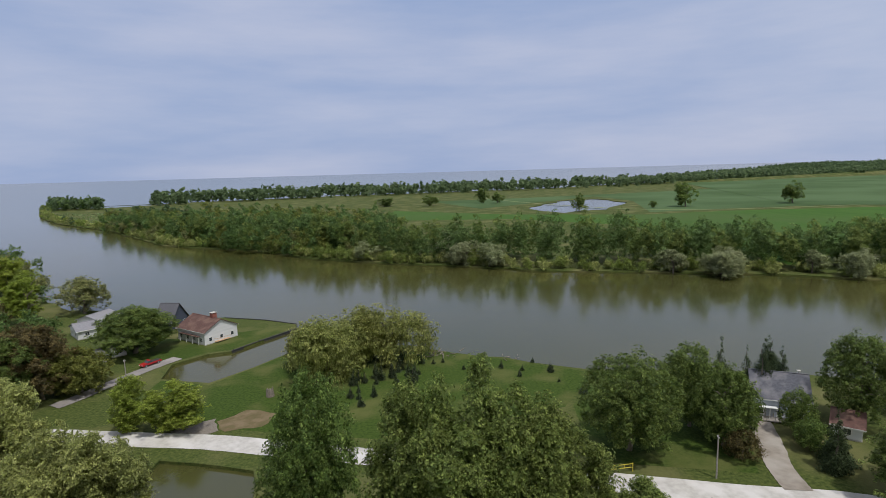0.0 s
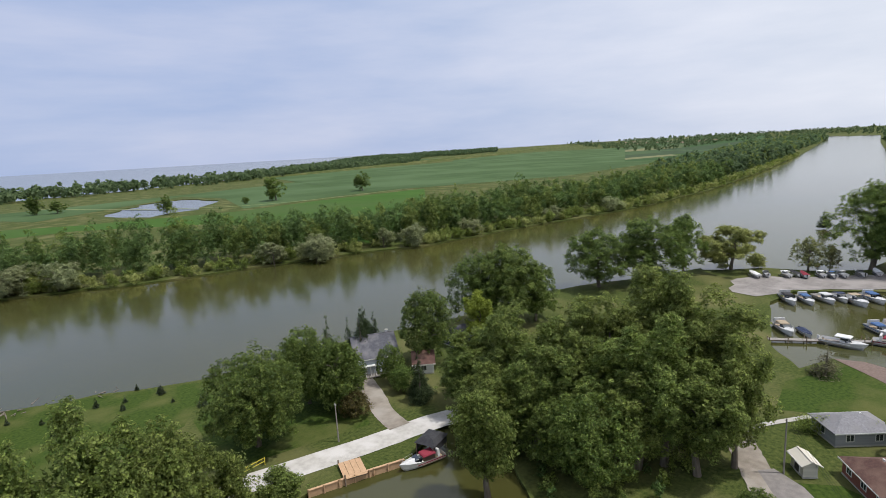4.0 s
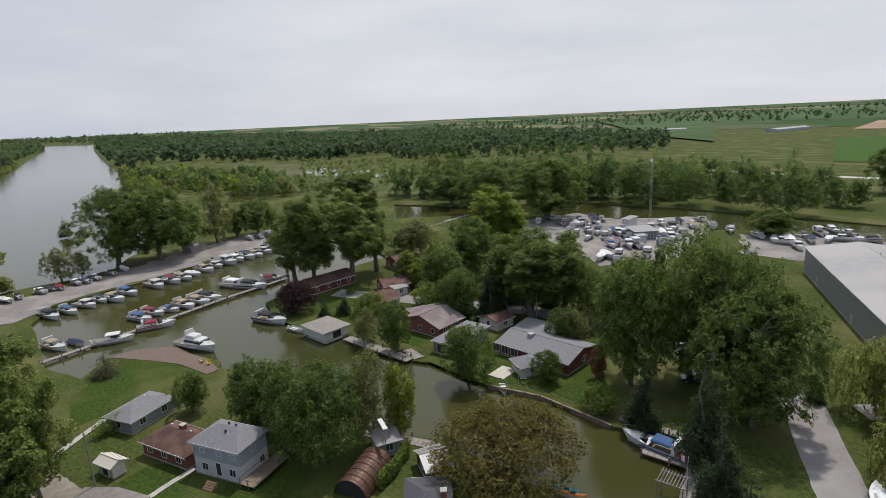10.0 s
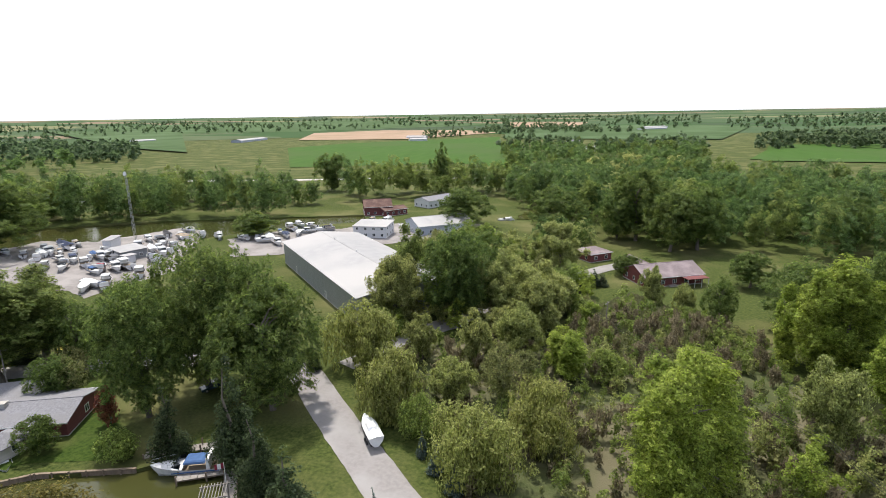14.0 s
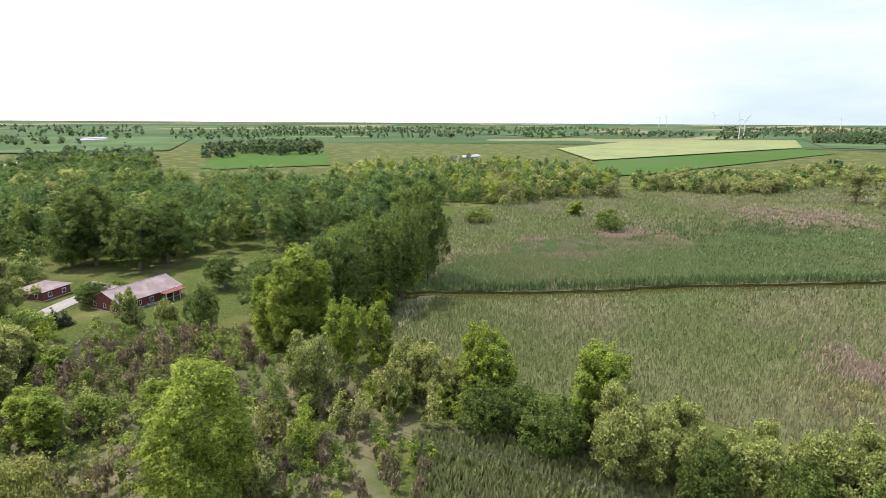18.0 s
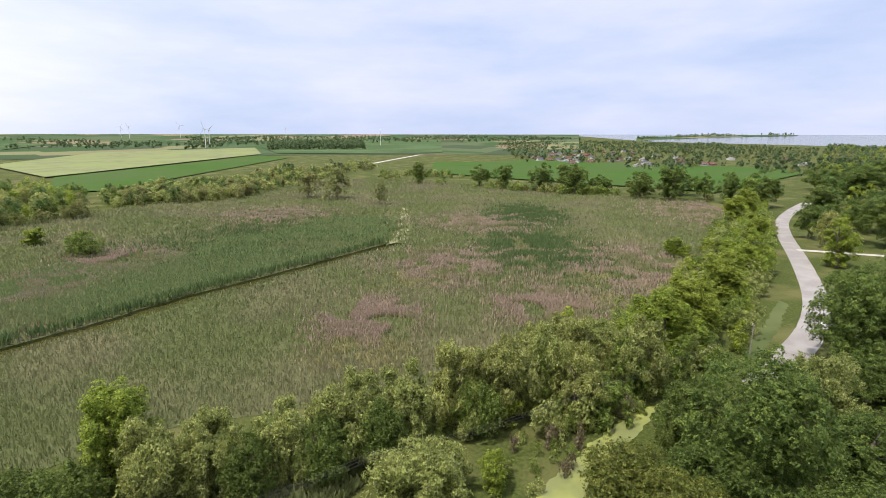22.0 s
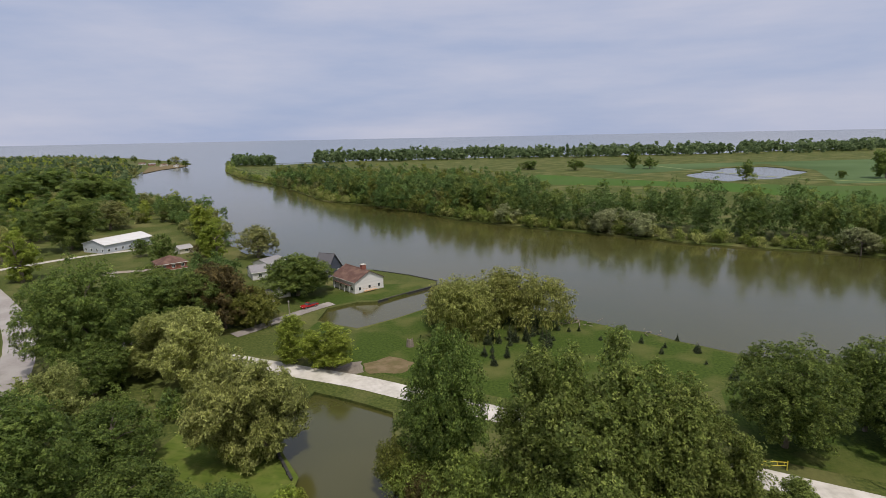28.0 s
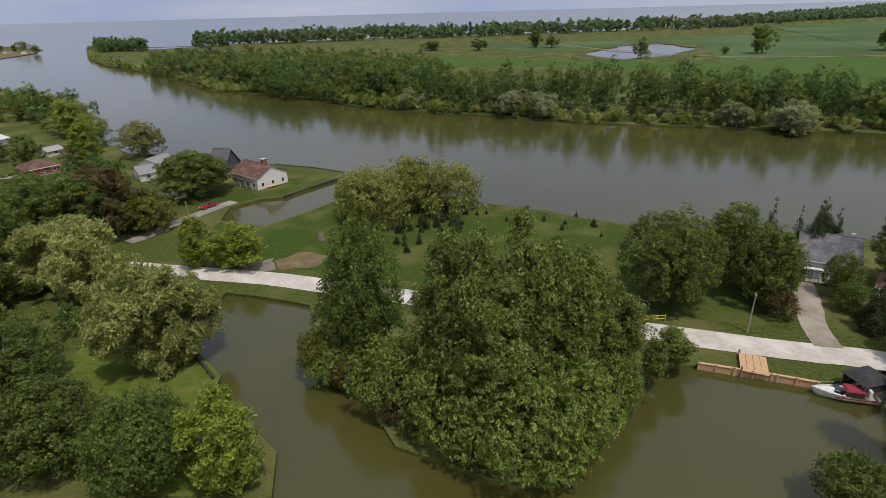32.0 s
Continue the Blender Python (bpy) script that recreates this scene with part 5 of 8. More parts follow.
woods("east_wood", "wood behind the farm", "ddd", 14, 13, 20, [(61, -380), (35, -404), (-9, -515), (-48, -526), (-92, -538), (-134, -802), (-73, -839), (20, -784), (138, -941), (119, -689)], 22)
woods("east_wood", "dark shelter wood", "ddd", 14, 14, 20, [(-179, -752), (-272, -794), (-363, -785), (-493, -1066), (-358, -1042), (-243, -996)], 23)
woods("marsh_wood", "wood edging the marsh", "ddgsy", 10, 8, 16, [(-208, -452), (-220, -354), (-208, -256), (-237, -237), (-270, -238), (-318, -220), (-382, -259), (-448, -347), (-453, -452), (-391, -519), (-277, -515)], 24)
woods("marsh_wood", "scrub row at the marsh end", "gsd", 10, 7, 14, [(-364, -242), (-384, -197), (-417, -160), (-599, -183), (-709, -178), (-729, -224), (-527, -215), (-439, -285)], 25)
woods("marsh_wood", "far scrub along the marsh road", "gsd", 11, 7, 13, [(-363, -234), (-443, -163), (-590, -149), (-815, -110), (-884, -138), (-596, -212), (-481, -278)], 26)
woods("hedge", "overgrown hedge between marsh and field", "bgsd", 7, 4, 9, [(-593, -61), (-512, 24), (-456, 93), (-451, 150), (-421, 197), (-402, 189), (-429, 207), (-458, 150), (-500, 91), (-520, 19), (-608, -78), (-666, -91), (-619, 28), (-708, -59)], 27)
woods("far_wood", "dark square woodlot", "ddd", 16, 16, 22, [(-1622, -544), (-1723, -277), (-2212, -355), (-2408, -578), (-2162, -723)], 28)
woods("town_trees", "tree belt of the shore town", "ddg", 22, 7, 12, [(-2066, 164), (-924, 130), (-932, 231), (-755, 273), (-733, 351), (-641, 413), (-1700, 1131), (-2400, 1145), (-2818, 699), (-2739, 274)], 29)
woods("town_trees", "trees along the village shore", "ddgy", 15, 11, 18, [(-384, 259), (-394, 303), (-367, 324), (-464, 455), (-771, 768), (-1154, 1138), (-1586, 1378), (-1930, 1309), (-701, 460)], 30)
woods("far_wood", "scattered woods on the plain", "ddd", 45, 12, 18, [(-1651, -806), (-2304, -789), (-2655, -153), (-3044, 755), (-3971, 562), (-3762, -899), (-3380, -1639)], 31)
woods("far_wood", "scattered woods on the plain", "ddd", 50, 12, 18, [(-303, -1538), (-645, -1476), (-1128, -1375), (-1641, -1071), (-2213, -892), (-2682, -2171), (-1591, -2917), (-583, -2920)], 32)
woods("far_wood", "scattered woods on the plain", "ddd", 70, 12, 18, [(1524, -603), (1271, -719), (1242, -1212), (755, -1807), (251, -2225), (-263, -1613), (-524, -3272), (424, -3720), (2403, -2859), (3099, -1239)], 33)
woods("far_wood", "woods at the river head", "ddd", 45, 14, 20, [(1815, 940), (2468, 1036), (3229, 766), (3051, 529), (2800, 88), (4382, 137), (4439, 1544), (3808, 2755)], 34)
woods("north_farm_trees", "trees round the farms", "dd", 30, 12, 17, [(354, -1017), (292, -1156), (201, -1286), (94, -1361), (-58, -1172), (-112, -1444), (228, -2024), (435, -1425)], 35)
woods("thicket", "tangled thicket of dry brush and young willows", "kgbsgkb", 2.9, 2, 5.5, [(42, -99), (36, -105), (25, -113), (4, -116), (-10, -132), (-37, -118), (-33, -115), (-44, -94), (-58, -74), (-61, -66), (-22, -68), (-12, -62), (-5, -59), (15, -60), (22, -76), (31, -82)], 36)
woods("thicket", "brushy thicket beneath the power line", "kbbg", 3.2, 2, 5, [(7, -129), (-10, -145), (-31, -134), (-36, -115), (-29, -108), (-8, -105), (4, -116)], 37)
woods("thicket", "undergrowth along the algae ditch", "kbbs", 3, 2, 4.5, [(-68, 4), (-84, 13), (-97, 24), (-107, 40), (-100, 45), (-88, 33), (-76, 21), (-66, 13)], 38)
woods("thicket", "undergrowth of the willow row", "bbbs", 3.5, 2, 5, [(-53, -82), (-58, -56), (-64, -32), (-71, -17), (-80, -0), (-90, 18), (-98, 31), (-104, 33), (-93, 9), (-77, -18), (-66, -43), (-57, -88)], 39)
woods("thicket", "undergrowth under the lane trees", "bbbd", 3.5, 2, 5, [(-89, 56), (-83, 63), (-88, 77), (-76, 82), (-69, 79), (-68, 69), (-75, 58), (-76, 46), (-78, 36), (-88, 36), (-93, 47)], 40)
woods("east_scrub", "willow and shrub scrub around the lane", "ssgyb", 5.5, 4, 9, [(48, -105), (37, -110), (21, -114), (5, -126), (-4, -145), (9, -158), (7, -183), (20, -210), (47, -219), (65, -190), (57, -136)], 41)
woods("east_scrub", "trees of the red house garden", "dds", 9, 8, 15, [(21, -185), (5, -199), (-1, -229), (-41, -212), (-48, -260), (-17, -264), (23, -229)], 42)
woods("near_scrub", "dense bright poplars and willows by the marsh", "yysbg", 5, 4, 9, [(-13, -82), (-22, -86), (-33, -81), (-49, -81), (-60, -76), (-60, -65), (-67, -51), (-55, -56), (-42, -69), (-28, -68), (-21, -63), (-10, -65)], 43)
woods("near_scrub", "trees along the marsh edge", "dyd", 6.5, 9, 16, [(-38, -113), (-50, -107), (-70, -115), (-88, -127), (-127, -173), (-129, -196), (-92, -178), (-52, -143)], 44)
# all crowns here wear the haze-tinted leaf colour
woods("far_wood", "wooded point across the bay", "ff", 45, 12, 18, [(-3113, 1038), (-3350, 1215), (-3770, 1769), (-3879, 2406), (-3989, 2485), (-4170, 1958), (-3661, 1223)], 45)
woods("poplar_row", "dense young poplars along the roadside ditch", "yyysb", 5.5, 6, 12, [(-524, 283), (-514, 290), (-287, 170), (-193, 116), (-148, 85), (-123, 64), (-109, 43), (-122, 43), (-152, 69), (-207, 106), (-301, 160)], 46)
woods("poplar_row", "willows and brush by the ditch", "ssyb", 5, 4, 9, [(-132, 23), (-137, 40), (-138, 52), (-122, 52), (-111, 39), (-99, 23), (-96, 15)], 47)
woods("mouth_trees", "dark trees crowding the village shore", "dddn", 9, 9, 14, [(-529, 494), (-539, 534), (-393, 398), (-335, 335), (-329, 303)], 60)
woods("mouth_trees", "trees at the river mouth", "dg", 16, 9, 14, [(-1224, 1036), (-802, 830), (-621, 614), (-643, 601), (-865, 688), (-1132, 866)], 48)
woods("thicket", "dry brush and saplings beneath the power line", "kkybgkb", 2.8, 2, 5, [(-12, -77), (-25, -70), (-42, -67), (-46, -61), (-38, -52), (-30, -48), (-11, -55), (-7, -64)], 49)
woods("wetland_shrubs", "low shrubs and sedge along the wetland pools", "bgsg", 14, 2.5, 5, [(559, 28), (681, -72), (399, -312), (266, -221), (347, -108)], 72)
woods("wetland_shrubs", "scattered low shrubs and reeds in the wetland", "bgsb", 13, 2.5, 5, [(539, -73), (823, -116), (640, -240), (495, -308), (354, -283), (286, -209), (376, -149)], 71)
woods("thicket", "undergrowth on the wooded bank", "bbba", 2.4, 2, 5, [(-26, 67), (-18, 62), (-11, 53), (-7, 51), (0, 48), (6, 47), (12, 53), (18, 59), (22, 66), (20, 71), (10, 69), (-4, 69), (-21, 76)], 51)


# ---- reeds of the marsh ----
REED = mat("reed", (0.182, 0.218, 0.086), (0.240, 0.264, 0.118), leaf=True, rough=0.9, c=(0.276, 0.255, 0.159), cscale=0.022, spec=0.1, sheer=0.35, cmin=0.46)
REED_GREEN = mat("green_reed", (0.170, 0.232, 0.096), (0.250, 0.312, 0.136), leaf=True, rough=0.9, c=(0.248, 0.276, 0.131), cscale=0.02, spec=0.1, sheer=0.35, cmin=0.52)
REED_PINK = mat("faded_pink_reed", (0.340, 0.260, 0.205), (0.460, 0.365, 0.290), leaf=True, rough=0.9, c=(0.260, 0.260, 0.130), cscale=0.05, spec=0.1, sheer=0.3, cmin=0.5)
# true colour of the deep green stands; painted shade on the canal edge
REED_DEEP_AND_SHADE = mat("deep_green_and_shaded_reed", (0.085, 0.140, 0.052), (0.150, 0.210, 0.085), leaf=True, rough=0.9, spec=0.1, sheer=0.35)
REED_STRAW = mat("straw_reed", (0.330, 0.310, 0.150), (0.430, 0.400, 0.210), leaf=True, rough=0.9, spec=0.1, sheer=0.3)


def reeds(name, label, poly, count, h, seed, width=0.55, material=None, skip=(), soft=False):
    rng = np.random.default_rng(seed)
    p = np.array(poly)
    lo, hi = p.min(axis=0), p.max(axis=0)
    x, y = rng.uniform(lo[0], hi[0], count * 5), rng.uniform(lo[1], hi[1], count * 5)
    ok = inside(poly, x, y)
    if soft:
        # drifts that thin out round the middle of the patch
        mid, half = (lo + hi) / 2, (hi - lo) / 2
        x, y = mid[0] + half[0] * 0.62 * rng.normal(size=count * 6), mid[1] + half[1] * 0.62 * rng.normal(size=count * 6)
        ok = inside(MARSH, x, y) & np.array([noise.noise((a / 9, b / 9, seed)) > -0.12 for a, b in zip(x, y)], bool)
    for pond in (*PONDS, *skip):
        ok &= ~inside(pond, x, y)
    # stands near the village are drawn stem by stem, farther ones in broader tufts
    dist = np.hypot(x, y)
    ok &= rng.random(len(x)) < np.minimum(1, (110 / dist) ** 1.6)
    x, y, dist = x[ok][:count], y[ok][:count], dist[ok][:count]
    m = len(x)
    a = rng.uniform(0, math.tau, m)
    w = width * rng.uniform(0.5, 1.4, m) * (dist / 110) ** 0.9
    hh = h * rng.uniform(0.6, 1.2, m)
    lean = rng.normal(0, 0.16, (m, 2)) * hh[:, None]
    base = np.c_[x, y, np.zeros(m)]
    side = np.c_[np.cos(a), np.sin(a), np.zeros(m)] * w[:, None]
    tip = base + np.c_[lean, hh]
    mid = base + np.c_[lean * 0.4, hh * 0.6]
    q = np.stack([base - side * 0.4, mid - side * 0.8, tip, mid + side * 0.8], axis=1)
    ob = new(name, cloud_mesh(name, q, material or REED))
    return tagged(ob, label, "reeds", kind="stuff")


sheet("marsh", MARSH, MARSH_BED, 0.06, "reed marsh floor in green, tan and dull pink", "marsh", holes=[PONDS[-1]], skirt=0.0)
PINKS = [wiggle(p, 6, 2.0, 3) for p in ([(-150, -33), (-154, -12), (-127, -14), (-126, -26)], [(-187, -20), (-224, -9), (-230, 15), (-204, 16), (-178, -11)], [(-180, 42), (-220, 71), (-238, 106), (-168, 75), (-158, 55)], [(-328, -3), (-329, 42), (-280, 36), (-288, 0)], [(-385, 160), (-402, 204), (-300, 152), (-309, 131)], [(-216, -145), (-222, -122), (-193, -113), (-193, -128)], [(-349, -137), (-358, -98), (-304, -87), (-304, -116)], [(-173, -152), (-184, -139), (-158, -123), (-152, -134)], [(-155, 17), (-167, 40), (-145, 30), (-138, 16)])]
DARKS = [[(-196, 15), (-249, 24), (-272, 58), (-205, 47)], [(-329, 28), (-374, 63), (-330, 66), (-301, 39)], [(-260, -139), (-326, -83), (-296, -37), (-223, -72), (-193, -101)]]
TANS = [[(-145, 33), (-167, 51), (-158, 54), (-138, 32)], [(-182, 43), (-192, 55), (-183, 54)], [(-113, -30), (-127, -15), (-122, -11), (-108, -24)], [(-179, -18), (-195, -10), (-185, -7)]]
EDGE = [(-83.2, -135.0), (-94.1, -128.8), (-112.3, -114.2), (-134.2, -99.7), (-163.3, -85.6), (-186.9, -69.3), (-223.2, -47.0), (-250.2, -30.7), (-238.7, -28.3), (-241.5, -29.5), (-249.0, -27.9), (-221.6, -44.5), (-185.3, -66.9), (-161.8, -83.1), (-132.8, -97.2), (-110.6, -111.8), (-92.6, -126.2), (-82.4, -131.8)]
GREENS = wiggle([(-95.8, -126.0), (-113.2, -113.6), (-136.7, -98.4), (-166.7, -83.7), (-192.9, -67.7), (-229.6, -43.7), (-256.3, -27.5), (-327.3, -39.4), (-307.9, -74.2), (-262.0, -102.0), (-204.4, -117.0), (-189.5, -152.9), (-155.8, -155.9), (-117.2, -145.6)], 9, 6.0, 4)
reeds("reed_bed", "broad muted green reed bed with tan patches", MARSH, 180000, 1.5, 3, 0.17)
reeds("reed_bed", "fresh green reed bed beyond the canal", GREENS, 80000, 1.9, 4, 0.19, REED_GREEN)
# darker reed colour here paints the shaded face of the reed wall
reeds("canal_reeds", "tall reed edge along the marsh canal, coloured dark for its shaded side", EDGE, 20000, 3.3, 5, 0.2, REED_DEEP_AND_SHADE)
for i, p in enumerate(PINKS):
    reeds("reed_bed", "faded pinkish patch of low dead reeds", p, 8000, 1.7, 20 + i, 0.17, REED_PINK, soft=True)
for i, p in enumerate(DARKS):
    reeds("reed_bed", "deep green stand of tall reeds", p, 7000, 2.1, 40 + i, 0.17, REED_DEEP_AND_SHADE, soft=True)
for i, p in enumerate(TANS):
    reeds("reed_bed", "straw-coloured trampled reeds", p, 2600, 1.2, 50 + i, 0.2, REED_STRAW, soft=True)


reeds("reed_bed", "pale green reeds on the low tip of the point", [(-617, 849), (-519, 829), (-344, 546), (-417, 610), (-513, 712)], 9000, 2.2, 50, 0.3, REED_GREEN)


# ---- buildings ----
def roof_parts(ob, L, W, eave, ridge, style, roofm, over=0.45, thick=0.14):
    """Roof slopes with thickness on a house that is L long (x) and W wide (y)."""
    bm = bmesh.new()
    l, w = L / 2 + over, W / 2 + over
    drop = (ridge - eave) * over / (W / 2)
    e = eave - drop * 0.5
    if style == "gable":
        pts = [(-l, -w, e), (l, -w, e), (l, w, e), (-l, w, e), (-l, 0, ridge), (l, 0, ridge)]
        faces = [(0, 1, 5, 4), (2, 3, 4, 5)]
    elif style == "hip":
        k = max(0.3, l - w)
        pts = [(-l, -w, e), (l, -w, e), (l, w, e), (-l, w, e), (-k, 0, ridge), (k, 0, ridge)]
        faces = [(0, 1, 5, 4), (2, 3, 4, 5), (1, 2, 5), (3, 0, 4)]
    else:
        pts = [(-l, -w, eave), (l, -w, eave), (l, w, ridge), (-l, w, ridge)]
        faces = [(0, 1, 2, 3)]
    up = [bm.verts.new((x, y, z + thick)) for x, y, z in pts]
    lo = [bm.verts.new(p) for p in pts]
    edges = {}
    for f in faces:
        bm.faces.new([up[i] for i in f])
        bm.faces.new([lo[i] for i in reversed(f)])
        for i in range(len(f)):
            a, b = f[i], f[(i + 1) % len(f)]
            if (b, a) in edges:
                del edges[b, a]
            else:
                edges[a, b] = 1
    for a, b in edges:
        bm.faces.new((up[a], lo[a], lo[b], up[b]))
    roof = part("roof", bm, roofm, ob)
    if style == "gable":
        part("ridge_cap", box(-l, l, -0.14, 0.14, ridge + thick - 0.03, ridge + thick + 0.05), roofm, roof)
    for y in (-w, w):
        if style != "mono":
            part("gutter", box(-l, l, y - 0.04 if y < 0 else y, y if y < 0 else y + 0.04, e - 0.06, e + thick + 0.01), TRIM, ob)
    return roof


def opening(ob, side, u, z, w, h, L, W, glass=GLASS, frame_m=TRIM, name="window"):
    """A window or door on a side: 0 front (-y), 1 right (+x), 2 back, 3 left."""
    turn = pose(0, 0, 0, 0, 0, side * 90)
    d = (W if side in (0, 2) else L) / 2
    fr = bmesh.new()
    t = 0.09
    for x0, x1, z0, z1 in ((-w / 2 - t, -w / 2, -t, h + t), (w / 2, w / 2 + t, -t, h + t), (-w / 2, w / 2, -t, 0), (-w / 2, w / 2, h, h + t)):
        add_box(fr, x0, x1, -0.07, 0.05, z0, z1)
    if name == "window" and w > 0.9:
        add_box(fr, -0.03, 0.03, -0.05, 0.05, 0, h)
    fr.transform(turn @ Matrix.Translation((u, -d, z)))
    win = part(name, fr, frame_m, ob)
    pb = box(-w / 2, w / 2, -0.02, 0.03, 0, h)
    pb.transform(turn @ Matrix.Translation((u, -d, z)))
    part("pane" if name == "window" else "leaf", pb, glass, win)


def house(x, y, yaw, L, W, eave, ridge, style, wall, roofm, label, category="house", name="house", wins=None, chimney=None, extras=(), trim_m=TRIM, base=0.0, upper=None):
    ob = thing(name, pose(x, y, base + rise(math.hypot(x, y)), 0, 0, yaw), label, category)
    bm = bmesh.new()
    add_box(bm, -L / 2, L / 2, -W / 2, W / 2, -0.4, eave if upper is None else upper[0])
    if style == "gable":
        for s in (-1, 1):
            vs = [bm.verts.new(p) for p in ((s * L / 2, -W / 2, eave), (s * L / 2, W / 2, eave), (s * L / 2, 0, ridge))]
            ws = [bm.verts.new((p.co.x - s * 0.15, p.co.y, p.co.z)) for p in vs]
            bm.faces.new(vs)
            bm.faces.new(ws[::-1])
            bm.faces.new((vs[0], vs[2], ws[2], ws[0]))
            bm.faces.new((vs[2], vs[1], ws[1], ws[2]))
    elif style == "mono":
        add_box(bm, -L / 2, L / 2, W / 2 - 0.2, W / 2, eave, ridge)
        for s in (-1, 1):
            vs = [bm.verts.new(p) for p in ((s * L / 2, -W / 2, eave), (s * L / 2, W / 2, eave), (s * L / 2, W / 2, ridge))]
            bm.faces.new(vs)
    part("wall", bm, wall, ob)
    if upper:
        part("upper_wall", box(-L / 2 - 0.03, L / 2 + 0.03, -W / 2 - 0.03, W / 2 + 0.03, upper[0], eave), upper[1], ob)
    part("foundation", box(-L / 2 - 0.05, L / 2 + 0.05, -W / 2 - 0.05, W / 2 + 0.05, -0.4, 0.25), CONCRETE, ob)
    roof = roof_parts(ob, L, W, eave, ridge, style, roofm)
    if wins is None:
        wins = []
        for s, span in ((0, L), (2, L), (1, W), (3, W)):
            k = max(1, int(span / 3.2))
            wins += [(s, span * ((i + 0.5) / k - 0.5), 0.95, 1.1 if s in (0, 2) else 0.9, 1.1) for i in range(k)]
            if eave > 4.5:
                wins += [(s, span * ((i + 0.5) / k - 0.5), 3.6, 1.0, 1.0) for i in range(k)]
    for w in wins:
        if len(w) == 6:
            opening(ob, *w[:5], L, W, glass=w[5], name="door")
        else:
            opening(ob, *w, L, W)
    if chimney:
        cx, cy, cw, ch, cm = chimney
        c = part("chimney", box(cx - cw / 2, cx + cw / 2, cy - cw / 2, cy + cw / 2, eave * 0.6, ridge + ch, 0.97), cm, ob)
        part("chimney_cap", box(cx - cw / 2 - 0.08, cx + cw / 2 + 0.08, cy - cw / 2 - 0.08, cy + cw / 2 + 0.08, ridge + ch, ridge + ch + 0.12), CONCRETE, c)
    for kind, *v in extras:
        if kind == "vent":
            part("roof_vent", tube((v[0], v[1], v[2] - 0.3), (v[0], v[1], v[2] + 0.45), 0.16, 0.16, 8), BLACK if len(v) < 4 else v[3], roof)
        elif kind == "deck":
            x0, x1, y0, y1, h, m = v
            dk = part("deck", box(x0, x1, y0, y1, h - 0.12, h), m, ob)
            rb = bmesh.new()
            for px in np.arange(x0 + 0.05, x1, 1.4):
                for py in (y0 + 0.05, y1 - 0.05):
                    add_box(rb, px - 0.05, px + 0.05, py - 0.05, py + 0.05, -0.3, h + 0.9)
            add_box(rb, x0, x1, y0, y0 + 0.06, h + 0.85, h + 0.93)
            add_box(rb, x0, x0 + 0.06, y0, y1, h + 0.85, h + 0.93)
            add_box(rb, x1 - 0.06, x1, y0, y1, h + 0.85, h + 0.93)
            part("railing", rb, m, dk)
        elif kind == "porch":
            x0, x1, y0, y1, h, m = v
            pr = part("porch_roof", box(x0, x1, y0, y1, h, h + 0.15), m, ob)
            pb = bmesh.new()
            for px in np.linspace(x0 + 0.15, x1 - 0.15, 4):
                add_box(pb, px - 0.07, px + 0.07, y0 + 0.1, y0 + 0.24, -0.3, h)
            part("porch_posts", pb, TRIM, pr)
        elif kind == "steps":
            x0, x1, y0, n, m = v
            sb = bmesh.new()
            for i in range(n):
                add_box(sb, x0, x1, y0 - 0.3 * (n - i), y0, 0.18 * i - 0.05, 0.18 * (i + 1))
            part("steps", sb, m, ob)
    return ob


def quonset(x, y, yaw, L, R, label):
    ob = thing("quonset_hut", pose(x, y, 0, 0, 0, yaw), label, "shed")
    bm, n, k = bmesh.new(), 14, 24
    rows_ = []
    for i in range(k + 1):
        rr = R * (1 + 0.012 * (i % 2))
        rows_.append([bm.verts.new((-L / 2 + L * i / k, rr * math.cos(math.pi * j / n), rr * 1.05 * math.sin(math.pi * j / n))) for j in range(n + 1)])
    for i in range(k):
        for j in range(n):
            bm.faces.new((rows_[i][j], rows_[i][j + 1], rows_[i + 1][j + 1], rows_[i + 1][j]))
    part("corrugated_shell", bm, RUST_METAL, ob)
    for s in (-1, 1):
        eb = bmesh.new()
        eb.faces.new([eb.verts.new((s * (L / 2 - 0.25), R * 0.99 * math.cos(math.pi * j / n), R * 1.04 * math.sin(math.pi * j / n))) for j in range(n + 1)])
        # black face at -x stands in for the shaded inside of the hut
        part("end_wall", eb, BLACK if s < 0 else RUST_METAL, ob, "hut end face, the open end blackened as shade")
    for j in range(1, 6):
        rb = bmesh.new()
        px = -L / 2 + L * j / 6
        for i in range(n):
            a, b = math.pi * i / n, math.pi * (i + 1) / n
            add_tube(rb, (px, R * 1.02 * math.cos(a), R * 1.07 * math.sin(a)), (px, R * 1.02 * math.cos(b), R * 1.07 * math.sin(b)), 0.06, 0.06, 4)
        part("rib", rb, RUST_METAL, ob)
    return ob


